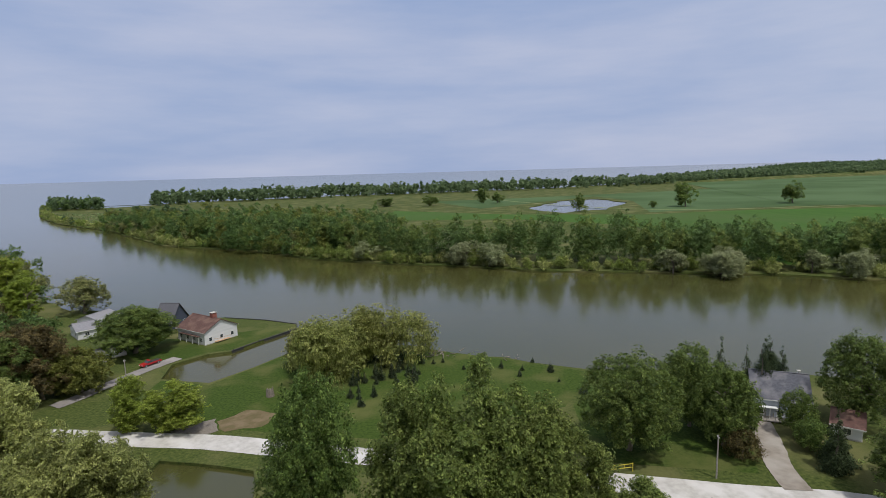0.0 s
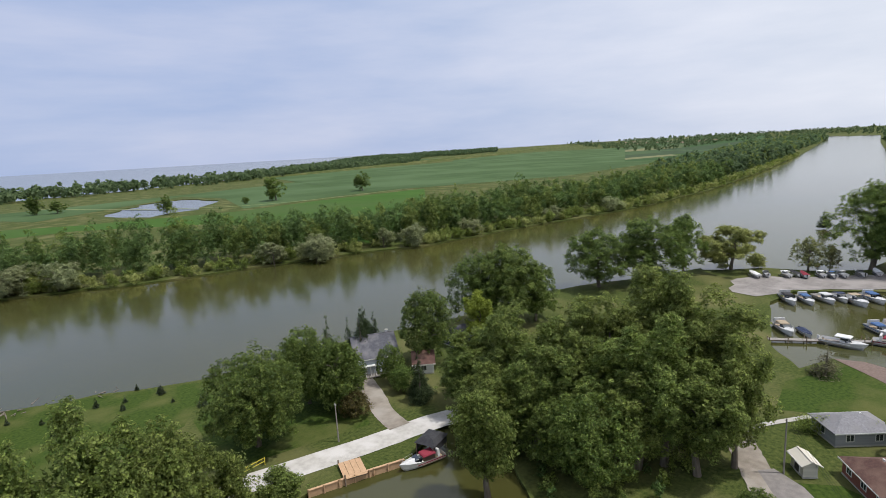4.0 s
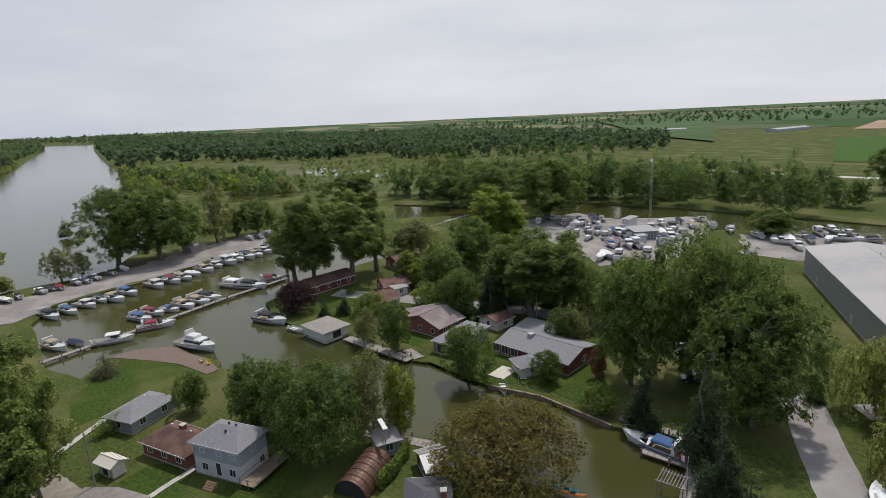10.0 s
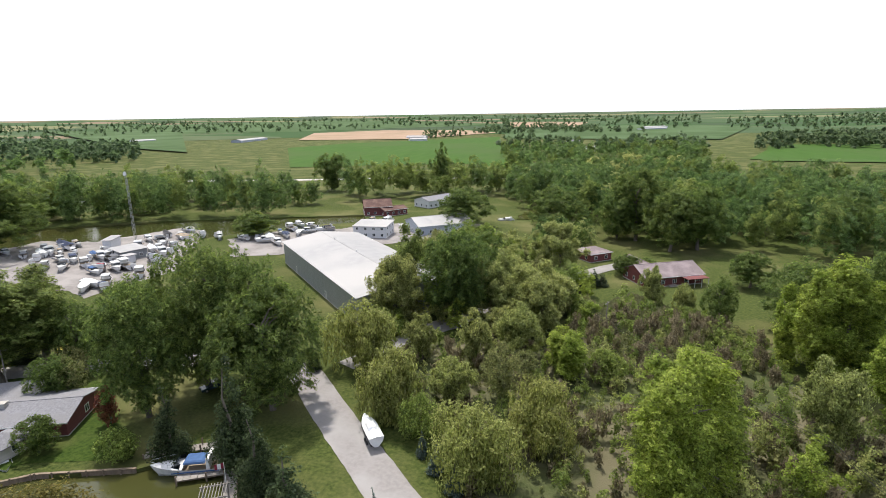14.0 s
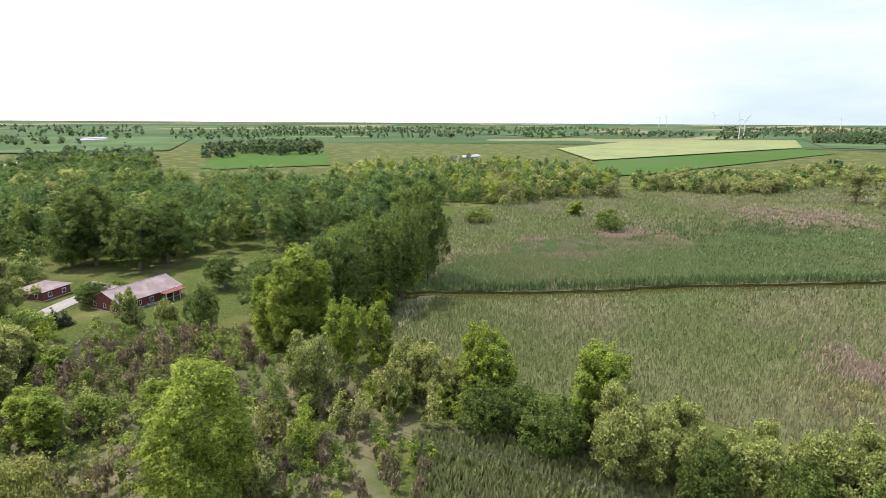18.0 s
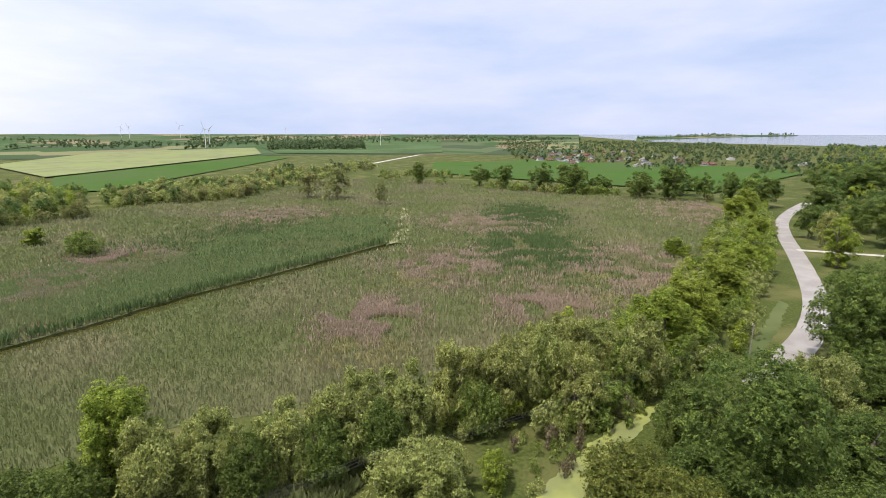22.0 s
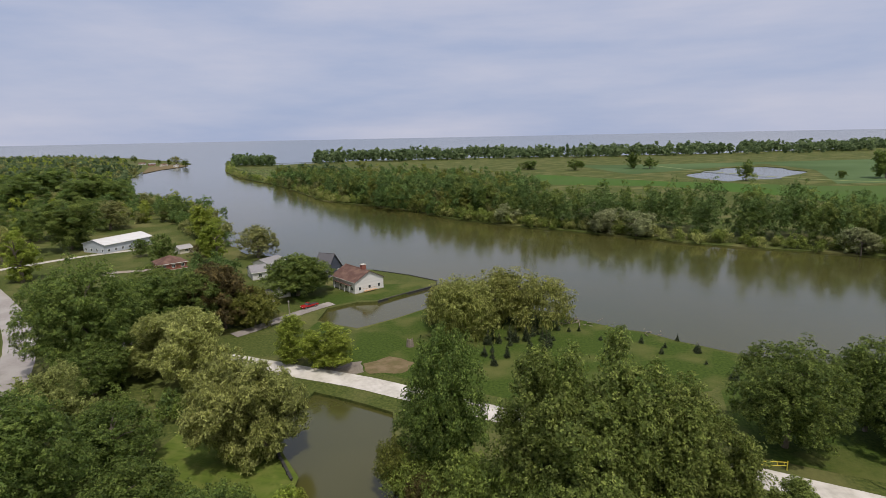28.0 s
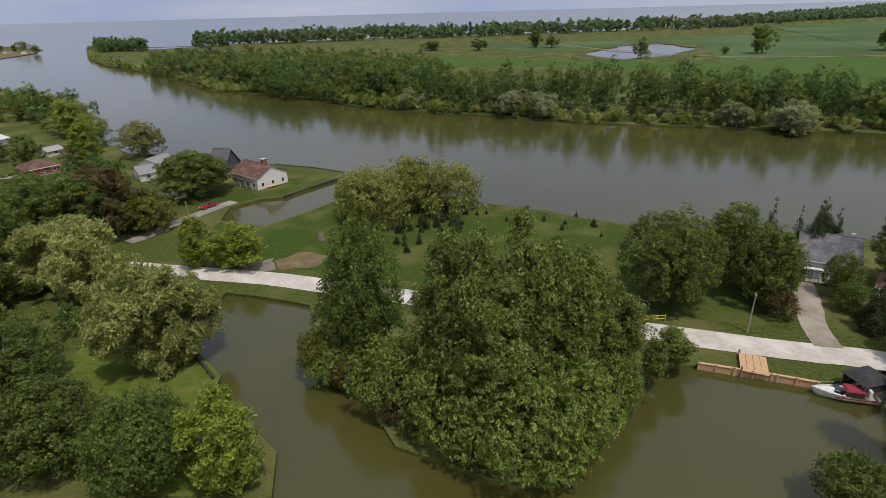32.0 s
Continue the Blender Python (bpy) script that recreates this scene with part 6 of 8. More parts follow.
# ---- boats ----
def hull_mesh(L, B, F, chine=0.55):
    """A planing hull: pointed bow at +x, flat transom, flared sides, bow raised."""
    bm = bmesh.new()
    st = []
    for i in range(10):
        u = i / 9
        bw = B / 2 * (1 - max(0, (u - 0.45) / 0.55) ** 2.2)
        top = F * (1 + 0.28 * u * u)
        low = -0.35 + 0.55 * max(0, u - 0.6) ** 2 * 4
        xx = -L / 2 + L * (u if i < 9 else 1.0)
        st.append([bm.verts.new((xx - (0.16 * L if i == 9 else 0) * c, s * bw * w + (0.001 if i == 9 else 0) * s, z)) for s, w, z, c in
                   ((-1, 1, top, 0), (-1, chine * 1.45, top * 0.35, 0.35), (-1, 0.25, low, 0.9), (1, 0.25, low, 0.9), (1, chine * 1.45, top * 0.35, 0.35), (1, 1, top, 0))])
    for i in range(9):
        for j in range(5):
            bm.faces.new((st[i][j], st[i + 1][j], st[i + 1][j + 1], st[i][j + 1]))
    bm.faces.new(st[0])
    bmesh.ops.recalc_face_normals(bm, faces=bm.faces)
    return bm


def deck_mesh(L, B, F, u0, u1, crown=0.12):
    bm = bmesh.new()
    prev = None
    for i in range(8):
        u = u0 + (u1 - u0) * i / 7
        bw = B / 2 * (1 - max(0, (u - 0.45) / 0.55) ** 2.2) * 0.96
        top = F * (1 + 0.28 * u * u) + 0.01
        x = -L / 2 + L * u
        now = [bm.verts.new((x, -bw, top)), bm.verts.new((x, 0, top + crown * B * min(1, (u1 - u) * 6, (u - u0) * 8 + 0.2))), bm.verts.new((x, bw, top))]
        if prev:
            for j in range(2):
                bm.faces.new((prev[j], now[j], now[j + 1], prev[j + 1]))
        prev = now
    return bm


BOATS = {}


def boat(x, y, yaw, L, style, canvas="blue", z=-0.55, label="", lift=False):
    """style: runabout, cruiser, cabin, cover, yacht."""
    key = style, canvas
    base_l = {"runabout": 6.0, "cruiser": 8.0, "cabin": 7.5, "cover": 6.5, "yacht": 12.0, "skiff": 4.5}[style]
    words = {"runabout": "open runabout", "cruiser": "cabin cruiser", "cabin": "hardtop fishing boat", "cover": "covered motor boat", "yacht": "motor yacht", "skiff": "small open skiff"}[style]
    label = label or f"white {words} with {canvas} canvas" + (" on a trailer ashore" if lift else " moored at a dock")
    m = pose(x, y, z + rise(math.hypot(x, y)), 0, 0, yaw) @ Matrix.Scale(L / base_l, 4)
    if (key, lift) in BOATS:
        ob = copy_thing(BOATS[key, lift], m)
        return tagged(ob, label)
    l, b, f = base_l, base_l * 0.33, base_l * 0.125
    ob = thing("boat", Matrix(), label, "boat", "boats ashore" if lift else "moored boats")
    cv = CANVAS[canvas]
    hull = part("hull", hull_mesh(l, b, f), GEL, ob)
    sb = bmesh.new()
    for s in (-1, 1):
        add_box(sb, -l / 2 + 0.1, l * 0.16, s * b * 0.503 - 0.012, s * b * 0.503 + 0.012, f * 0.72, f * 0.86)
    part("stripe", sb, cv, hull)
    if style != "skiff":
        part("foredeck", deck_mesh(l, b, f, 0.52 if style != "runabout" else 0.6, 0.985), GEL, ob)
    part("cockpit_floor", box(-l * 0.48, l * 0.06, -b * 0.44, b * 0.44, f * 0.35, f * 0.42), CANVAS["tan"] if style != "cover" else GEL, ob)
    if style in ("runabout", "skiff"):
        for i in range(2):
            part("seat", box(-l * 0.3 + i * l * 0.2, -l * 0.2 + i * l * 0.2, -b * 0.36, b * 0.36, f * 0.4, f * 0.85, 0.92), TRIM, ob)
    if style in ("cruiser", "runabout", "cabin"):
        wb = bmesh.new()
        x0, x1, z0, z1 = l * 0.06, l * 0.20, f * 1.05, f * 1.75
        pts = [(x0, -b * 0.42, z0), (x1, -b * 0.28, z0 + 0.1), (x1, b * 0.28, z0 + 0.1), (x0, b * 0.42, z0)]
        top = [(x0 - 0.25, -b * 0.40, z1), (x0 + 0.2, -b * 0.26, z1), (x0 + 0.2, b * 0.26, z1), (x0 - 0.25, b * 0.40, z1)]
        lo, hi = [wb.verts.new(p) for p in pts], [wb.verts.new(p) for p in top]
        for i in range(3):
            wb.faces.new((lo[i], lo[i + 1], hi[i + 1], hi[i]))
        bmesh.ops.solidify(wb, geom=wb.faces[:], thickness=0.04)
        part("windscreen", wb, GLASS, ob)
    if style == "cruiser":
        part("canvas_top", box(-l * 0.30, l * 0.02, -b * 0.40, b * 0.40, f * 1.50, f * 1.86, 0.80, 0.12), cv, ob, f"{canvas} canvas cockpit top")
        part("arch", box(-l * 0.36, -l * 0.31, -b * 0.46, b * 0.46, f * 0.95, f * 2.15, 0.9), GEL, ob)
    if style == "cabin":
        part("cabin", box(-l * 0.06, l * 0.16, -b * 0.36, b * 0.36, f * 0.9, f * 2.0, 0.9, 0.08), GEL, ob)
        part("hardtop", box(-l * 0.18, l * 0.16, -b * 0.40, b * 0.40, f * 2.0, f * 2.12, 0.95), GEL, ob)
        part("window_band", box(-l * 0.05, l * 0.163, -b * 0.365, b * 0.365, f * 1.45, f * 1.85, 0.96), GLASS, ob)
    if style == "runabout":
        part("bimini", box(-l * 0.22, l * 0.05, -b * 0.4, b * 0.4, f * 1.9, f * 2.0, 0.9, 0.05), cv, ob)
        fb = bmesh.new()
        for s in (-1, 1):
            add_tube(fb, (-l * 0.1, s * b * 0.44, f), (-l * 0.2, s * b * 0.36, f * 1.9), 0.03, 0.03, 4)
            add_tube(fb, (-l * 0.1, s * b * 0.44, f), (l * 0.02, s * b * 0.36, f * 1.9), 0.03, 0.03, 4)
        part("bimini_frame", fb, STEEL, ob)
    if style == "cover":
        cb = deck_mesh(l, b * 1.03, f * 1.04, 0.02, 0.98, 0.22)
        part("cover", cb, cv, ob, f"fitted {canvas} cover")
        part("cover_peak", box(-l * 0.15, l * 0.12, -b * 0.3, b * 0.3, f * 1.2, f * 1.75, 0.5, 0.1), cv, ob)
    if style == "yacht":
        c1 = part("cabin", box(-l * 0.26, l * 0.22, -b * 0.40, b * 0.40, f * 0.9, f * 1.8, 0.82, 0.15), GEL, ob)
        part("window_band", box(-l * 0.20, l * 0.215, -b * 0.385, b * 0.385, f * 1.25, f * 1.55, 0.93), GLASS, c1)
        part("flybridge", box(-l * 0.2, l * 0.05, -b * 0.3, b * 0.3, f * 1.8, f * 2.25, 0.88, 0.1), GEL, ob)
        part("radar_arch", box(-l * 0.2, -l * 0.16, -b * 0.34, b * 0.34, f * 2.2, f * 2.9, 0.8), GEL, ob)
    if style != "skiff":
        rb = bmesh.new()
        for s in (-1, 1):
            for i in range(4):
                u0, u1 = 0.62 + 0.09 * i, 0.62 + 0.09 * (i + 1)
                w0, w1 = [b / 2 * (1 - max(0, (u - 0.45) / 0.55) ** 2.2) * 0.9 for u in (u0, u1)]
                z0, z1 = f * 1.7 + 0.02 * i, f * 1.72 + 0.02 * i
                add_tube(rb, (-l / 2 + l * u0, s * w0, z0), (-l / 2 + l * u1, s * w1, z1), 0.02, 0.02, 4)
                add_tube(rb, (-l / 2 + l * u0, s * w0, f * 1.1), (-l / 2 + l * u0, s * w0, z0), 0.015, 0.015, 4)
        part("bow_rail", rb, STEEL, ob)
    if style in ("runabout", "cabin", "cover", "skiff"):
        ob_m = box(-l * 0.57, -l * 0.50, -0.18, 0.18, f * 0.5, f * 1.35, 0.8, 0.04)
        mo = part("outboard_motor", ob_m, BLACK if canvas != "white" else GEL, ob)
        part("leg", box(-l * 0.555, -l * 0.515, -0.06, 0.06, -0.3, f * 0.5), BLACK, mo)
    if lift:
        tb = bmesh.new()
        for s in (-1, 1):
            add_box(tb, -l * 0.4, l * 0.45, s * b * 0.25 - 0.06, s * b * 0.25 + 0.06, -0.62, -0.45)
        add_box(tb, l * 0.43, l * 0.66, -0.06, 0.06, -0.62, -0.5)
        for px in (-l * 0.2, l * 0.05, l * 0.3):
            add_box(tb, px - 0.05, px + 0.05, -b * 0.3, b * 0.3, -0.6, -0.2)
        tr = part("trailer", tb, STEEL, ob)
        for s in (-1, 1):
            wb = tube((-l * 0.12, s * b * 0.36, -0.72), (-l * 0.12, s * (b * 0.36 + 0.2), -0.72), 0.32, 0.32, 12)
            part("wheel", wb, BLACK, tr)
    BOATS[key, lift] = ob
    ob.matrix_basis = m
    return ob


def wrapped_boat(x, y, yaw, L):
    """A boat shrink-wrapped in white on a trailer."""
    ob = thing("covered_boat", pose(x, y, 1.05, 0, 0, yaw), "boat shrink-wrapped in white plastic on a road trailer", "boat")
    b, f = L * 0.34, L * 0.17
    part("hull", hull_mesh(L, b, f), CANVAS["white"], ob)
    cb = deck_mesh(L, b * 1.02, f, 0.0, 1.0, 0.20)
    part("wrap", cb, CANVAS["white"], ob)
    part("wrap_hump", box(-L * 0.28, L * 0.1, -b * 0.34, b * 0.34, f * 1.1, f * 1.75, 0.62, 0.2), CANVAS["white"], ob)
    tb = bmesh.new()
    for s in (-1, 1):
        add_box(tb, -L * 0.42, L * 0.4, s * b * 0.28 - 0.07, s * b * 0.28 + 0.07, -0.5, -0.32)
    add_box(tb, L * 0.38, L * 0.6, -0.07, 0.07, -0.5, -0.36)
    tr = part("trailer", tb, BLACK, ob)
    for s in (-1, 1):
        for px in (-L * 0.2, -L * 0.06):
            part("wheel", tube((px, s * b * 0.38, -0.72), (px, s * (b * 0.38 + 0.2), -0.72), 0.34, 0.34, 12), BLACK, tr)
    return ob


def car(x, y, yaw, paint, label, style="sedan", L=4.6, z=0.0):
    W, ob = 1.8, thing("pickup_truck" if style == "pickup" else "car", pose(x, y, z, 0, 0, yaw), label, "car")
    bm = bmesh.new()
    prof = {"pickup": [(-0.5, 0.45), (-0.5, 0.95), (-0.02, 0.95), (0.02, 0.98), (0.26, 1.0), (0.46, 0.92), (0.5, 0.7), (0.5, 0.4)],
            "sedan": [(-0.5, 0.4), (-0.5, 0.85), (-0.3, 0.92), (0.2, 0.95), (0.46, 0.82), (0.5, 0.65), (0.5, 0.35)]}[style]
    a = [bm.verts.new((u * L, -W / 2, zz)) for u, zz in prof]
    b = [bm.verts.new((u * L, W / 2, zz)) for u, zz in prof]
    n = len(prof)
    for i in range(n):
        bm.faces.new((a[i], a[(i + 1) % n], b[(i + 1) % n], b[i]))
    bm.faces.new(a[::-1])
    bm.faces.new(b)
    bmesh.ops.bevel(bm, geom=bm.edges[:], offset=0.06, segments=2, affect="EDGES")
    body = part("body", bm, paint, ob)
    c0, c1 = (-0.02, 0.24) if style == "pickup" else (-0.32, 0.2)
    cb = bmesh.new()
    pts = [(c0 * L, 0.92), (c0 * L + 0.25, 1.55), (c1 * L - 0.5, 1.55), (c1 * L, 0.95)]
    a = [cb.verts.new((px, -W / 2 + 0.08 + (0.14 if zz > 1 else 0), zz)) for px, zz in pts]
    b = [cb.verts.new((px, W / 2 - 0.08 - (0.14 if zz > 1 else 0), zz)) for px, zz in pts]
    for i in range(4):
        cb.faces.new((a[i], a[(i + 1) % 4], b[(i + 1) % 4], b[i]))
    cb.faces.new(a[::-1])
    cb.faces.new(b)
    part("cabin_glass", cb, GLASS, ob)
    part("roof_panel", box(c0 * L + 0.22, c1 * L - 0.47, -W / 2 + 0.2, W / 2 - 0.2, 1.53, 1.59, 0.96), paint, ob)
    if style == "pickup":
        part("cargo_bed", box(-0.48 * L, -0.03 * L, -W / 2 + 0.12, W / 2 - 0.12, 0.93, 0.965), BLACK, ob)
    for u in (-0.31, 0.31):
        for s in (-1, 1):
            w = part("wheel", tube((u * L, s * W / 2 - s * 0.2, 0.34), (u * L, s * W / 2 + s * 0.02, 0.34), 0.34, 0.34, 14), BLACK, ob)
            part("rim", tube((u * L, s * W / 2, 0.34), (u * L, s * W / 2 + s * 0.035, 0.34), 0.2, 0.2, 10), STEEL, w)
    for s in (-1, 1):
        part("headlight", box(0.488 * L, 0.503 * L, s * 0.62 - 0.16, s * 0.62 + 0.16, 0.64, 0.76), TRIM, body)
        part("tail_light", box(-0.503 * L, -0.488 * L, s * 0.68 - 0.1, s * 0.68 + 0.1, 0.66, 0.86), RED, body)
    return ob


# ---- docks, poles and small things ----
def dock(x0, y0, x1, y1, w, label, z=0.15, m=GREYWOOD, posts=True, name="dock"):
    d = math.hypot(x1 - x0, y1 - y0)
    ob = thing(name, pose(x0, y0, z, 0, 0, math.degrees(math.atan2(y1 - y0, x1 - x0))), label, "dock")
    n = min(60, max(2, int(d / 0.9)))
    me = None
    for i in range(n):
        if me is None:
            b = box(0, d / n - 0.05, -w / 2, w / 2, -0.06, 0)
            first = part("plank", b, m, ob)
            me = first.data
        else:
            p = new("plank", me)
            p.parent = ob
            p.location = (d / n * i, 0, 0.01 * (i % 3))
    sb = bmesh.new()
    for s in (-1, 1):
        add_box(sb, 0, d, s * (w / 2 - 0.12) - 0.06, s * (w / 2 - 0.12) + 0.06, -0.26, -0.07)
    part("stringers", sb, WOOD, ob)
    if posts:
        pm = None
        for i in range(int(d / 4) + 1):
            for s in (-1, 1):
                if pm is None:
                    pm = part("post", tube((0, 0, -1.2), (0, 0, 0.75), 0.13, 0.12, 8), WOOD, ob)
                    pm.location = (0.1, s * w / 2, 0)
                    continue
                p = new("post", pm.data)
                p.parent = ob
                p.location = (min(d, 4 * i + 0.1), s * w / 2, 0.2 * ((i * 7) % 3 - 1))
    return ob


def wall_line(points, label, h=0.55, m=WOOD, name="retaining_wall", step=2.4):
    """A plank retaining wall with posts along the water."""
    ob = thing(name, pose(points[0][0], points[0][1], 0), label, "wall", kind="structure")
    for (ax, ay), (bx, by) in zip(points[:-1], points[1:]):
        d = math.hypot(bx - ax, by - ay)
        t = pose(ax - points[0][0], ay - points[0][1], 0, 0, 0, math.degrees(math.atan2(by - ay, bx - ax)))
        b = box(0, d, -0.12, 0.12, -1.2, h - 0.15)
        b.transform(t)
        part("boards", b, m, ob)
        b = box(0, d, -0.22, 0.22, h - 0.15, h - 0.05)
        b.transform(t)
        part("cap_board", b, m, ob)
        for i in range(int(d / step) + 1):
            b = tube((i * step, -0.2, -1.3), (i * step, -0.2, h + 0.15), 0.13, 0.13, 7)
            b.transform(t)
            part("post", b, m, ob)
    return ob


def utility_pole(x, y, h, label="weathered wooden utility pole with a crossarm", yaw=0, arm=1.2, lamp=False):
    ob = thing("utility_pole", pose(x, y, 0, 0, 0, yaw), label, "pole", "utility poles")
    part("post", tube((0, 0, -0.3), (0, 0, h), 0.15, 0.10, 8), GREYWOOD, ob)
    if arm:
        part("crossarm", box(-arm, arm, -0.06, 0.06, h - 0.5, h - 0.38), GREYWOOD, ob)
        for s in (-0.9, 0, 0.9):
            part("insulator", tube((s * arm, 0, h - 0.38), (s * arm, 0, h - 0.2), 0.06, 0.04, 6), TRIM, ob)
    if lamp:
        part("transformer", tube((0.3, 0, h - 2.2), (0.3, 0, h - 1.4), 0.25, 0.25, 10), STEEL, ob)
    return ob


def wires(points, label, sag=1.2, r=0.02, n=10):
    ob = thing("power_line", Matrix(), label, "cable")
    for dz in (0, 0.5, 1.0):
        for (ax, ay, az), (bx, by, bz) in zip(points[:-1], points[1:]):
            bm = bmesh.new()
            pts = [Vector((ax + (bx - ax) * i / n, ay + (by - ay) * i / n, az + (bz - az) * i / n - dz - sag * 4 * (i / n) * (1 - i / n))) for i in range(n + 1)]
            prev = None
            for q in pts:
                ring = [bm.verts.new(q + Vector((0, 0, r))), bm.verts.new(q + Vector((r, r, -r))), bm.verts.new(q + Vector((-r, -r, -r)))]
                for k in range(3 if prev else 0):
                    bm.faces.new((prev[k], prev[(k + 1) % 3], ring[(k + 1) % 3], ring[k]))
                prev = ring
            part("wire", bm, BLACK, ob)


def turbine(x, y, h, yaw, spin):
    ob = thing("wind_turbine", pose(x, y, rise(math.hypot(x, y)), 0, 0, yaw), "tall white wind turbine on the plain", "wind turbine", "wind turbines")
    part("tower", tube((0, 0, 0), (0, 0, h), h * 0.022, h * 0.013, 10), TRIM, ob)
    part("nacelle", box(-0.05 * h, 0.03 * h, -0.018 * h, 0.018 * h, h * 0.985, h * 1.02, 1, 0.3), TRIM, ob)
    part("hub", tube((-0.07 * h, 0, h * 1.002), (-0.045 * h, 0, h * 1.002), 0.01 * h, 0.02 * h, 8), TRIM, ob)
    for k in range(3):
        b = bmesh.new()
        r = 0.48 * h
        vs = [b.verts.new(p) for p in ((-0.004 * h, -0.008 * h, 0.01 * h), (-0.004 * h, 0.018 * h, 0.08 * h), (0, 0.004 * h, r), (0, -0.003 * h, r), (-0.004 * h, -0.010 * h, 0.08 * h))]
        b.faces.new(vs)
        bmesh.ops.solidify(b, geom=b.faces[:], thickness=0.006 * h)
        b.transform(Matrix.Translation((-0.058 * h, 0, h * 1.002)) @ Matrix.Rotation(radians(spin + 120 * k), 4, "X"))
        part("blade", b, TRIM, ob)


def stump(x, y):
    ob = thing("tree_stump", pose(x, y, 0), "grey broken tree stump standing in the lawn", "stump")
    rng = np.random.default_rng(4)
    bm = bmesh.new()
    n = 14
    lo = [bm.verts.new((1.0 * math.cos(k * math.tau / n), 0.9 * math.sin(k * math.tau / n), 0)) for k in range(n)]
    hi = [bm.verts.new((0.75 * math.cos(k * math.tau / n), 0.7 * math.sin(k * math.tau / n), rng.uniform(1.0, 2.2))) for k in range(n)]
    for k in range(n):
        bm.faces.new((lo[k], lo[(k + 1) % n], hi[(k + 1) % n], hi[k]))
    c = bm.verts.new((0, 0, 0.9))
    for k in range(n):
        bm.faces.new((hi[k], hi[(k + 1) % n], c))
    part("wood", bm, STUMPWOOD, ob)


def driftwood(x, y, label, n=26, spread=5.0, seed=3):
    ob = thing("driftwood_pile", pose(x, y, 0), label, "driftwood", kind="stuff")
    rng = np.random.default_rng(seed)
    bm = bmesh.new()
    for i in range(n):
        a = Vector((rng.normal(0, spread * 0.5), rng.normal(0, spread * 0.22), rng.uniform(0, 0.7)))
        t = rng.uniform(0, math.tau)
        d = rng.uniform(0.8, 2.6)
        add_tube(bm, a, a + Vector((d * math.cos(t), d * math.sin(t), rng.uniform(-0.2, 0.7))), rng.uniform(0.07, 0.2), 0.05, 6)
    part("logs", bm, STUMPWOOD, ob)


def gate(x, y, yaw, w):
    ob = thing("yellow_gate", pose(x, y, 0, 0, 0, yaw), "yellow painted steel bar gate on posts", "gate")
    for s in (-1, 1):
        part("post", tube((s * w / 2, 0, -0.3), (s * w / 2, 0, 1.5), 0.07, 0.07, 8), YELLOW, ob)
    for z in (0.75, 1.35):
        part("bar", tube((-w / 2, 0, z), (w / 2, 0, z), 0.05, 0.05, 6), YELLOW, ob)
    for i in range(5):
        part("upright", tube((-w / 2 + w * (i + 0.5) / 5, 0, 0.75), (-w / 2 + w * (i + 0.5) / 5, 0, 1.35), 0.035, 0.035, 6), YELLOW, ob)


def lattice_mast(x, y, h, w, label, name="radio_mast", antenna=False):
    ob = thing(name, pose(x, y, 0), label, "mast")
    legs = [(w * math.cos(a), w * math.sin(a)) for a in (0.3, 0.3 + math.tau / 3, 0.3 + 2 * math.tau / 3)]
    for lx, ly in legs:
        part("leg", tube((lx, ly, -0.2), (lx * 0.7, ly * 0.7, h), 0.03 + 0.06 * w, None, 5), STEEL, ob)
    bm = bmesh.new()
    n = int(h / (2.2 * w + 0.3))
    for i in range(n):
        z0, z1 = h * i / n, h * (i + 1) / n
        for k in range(3):
            a, b = legs[k], legs[(k + 1) % 3]
            add_tube(bm, (a[0] * (1 - 0.3 * z0 / h), a[1] * (1 - 0.3 * z0 / h), z0), (b[0] * (1 - 0.3 * z1 / h), b[1] * (1 - 0.3 * z1 / h), z1), 0.02 + 0.03 * w, 0.02 + 0.03 * w, 3)
    part("bracing", bm, STEEL, ob)
    if antenna:
        part("antenna_boom", tube((-1.6, 0, h), (1.6, 0, h), 0.05, 0.05, 5), TRIM, ob)
        part("antenna_elements", box(-1.6, 1.6, -0.35, 0.35, h - 0.03, h + 0.03), TRIM, ob)
    else:
        part("dish", tube((0, 0, h), (0, 0.4, h + 0.1), 0.5, 0.9, 10), TRIM, ob)


def pergola(x, y, yaw, L, W, h, label):
    ob = thing("pergola", pose(x, y, 0, 0, 0, yaw), label, "pergola")
    for sx in (-1, 1):
        for sy in (-1, 1):
            part("post", box(sx * L / 2 - 0.08, sx * L / 2 + 0.08, sy * W / 2 - 0.08, sy * W / 2 + 0.08, -0.3, h), GREYWOOD, ob)
    for sy in (-1, 1):
        part("beam", box(-L / 2 - 0.3, L / 2 + 0.3, sy * W / 2 - 0.05, sy * W / 2 + 0.05, h, h + 0.18), GREYWOOD, ob)
    for i in range(9):
        px = -L / 2 + L * i / 8
        part("rafter", box(px - 0.04, px + 0.04, -W / 2 - 0.3, W / 2 + 0.3, h + 0.18, h + 0.32), GREYWOOD, ob)


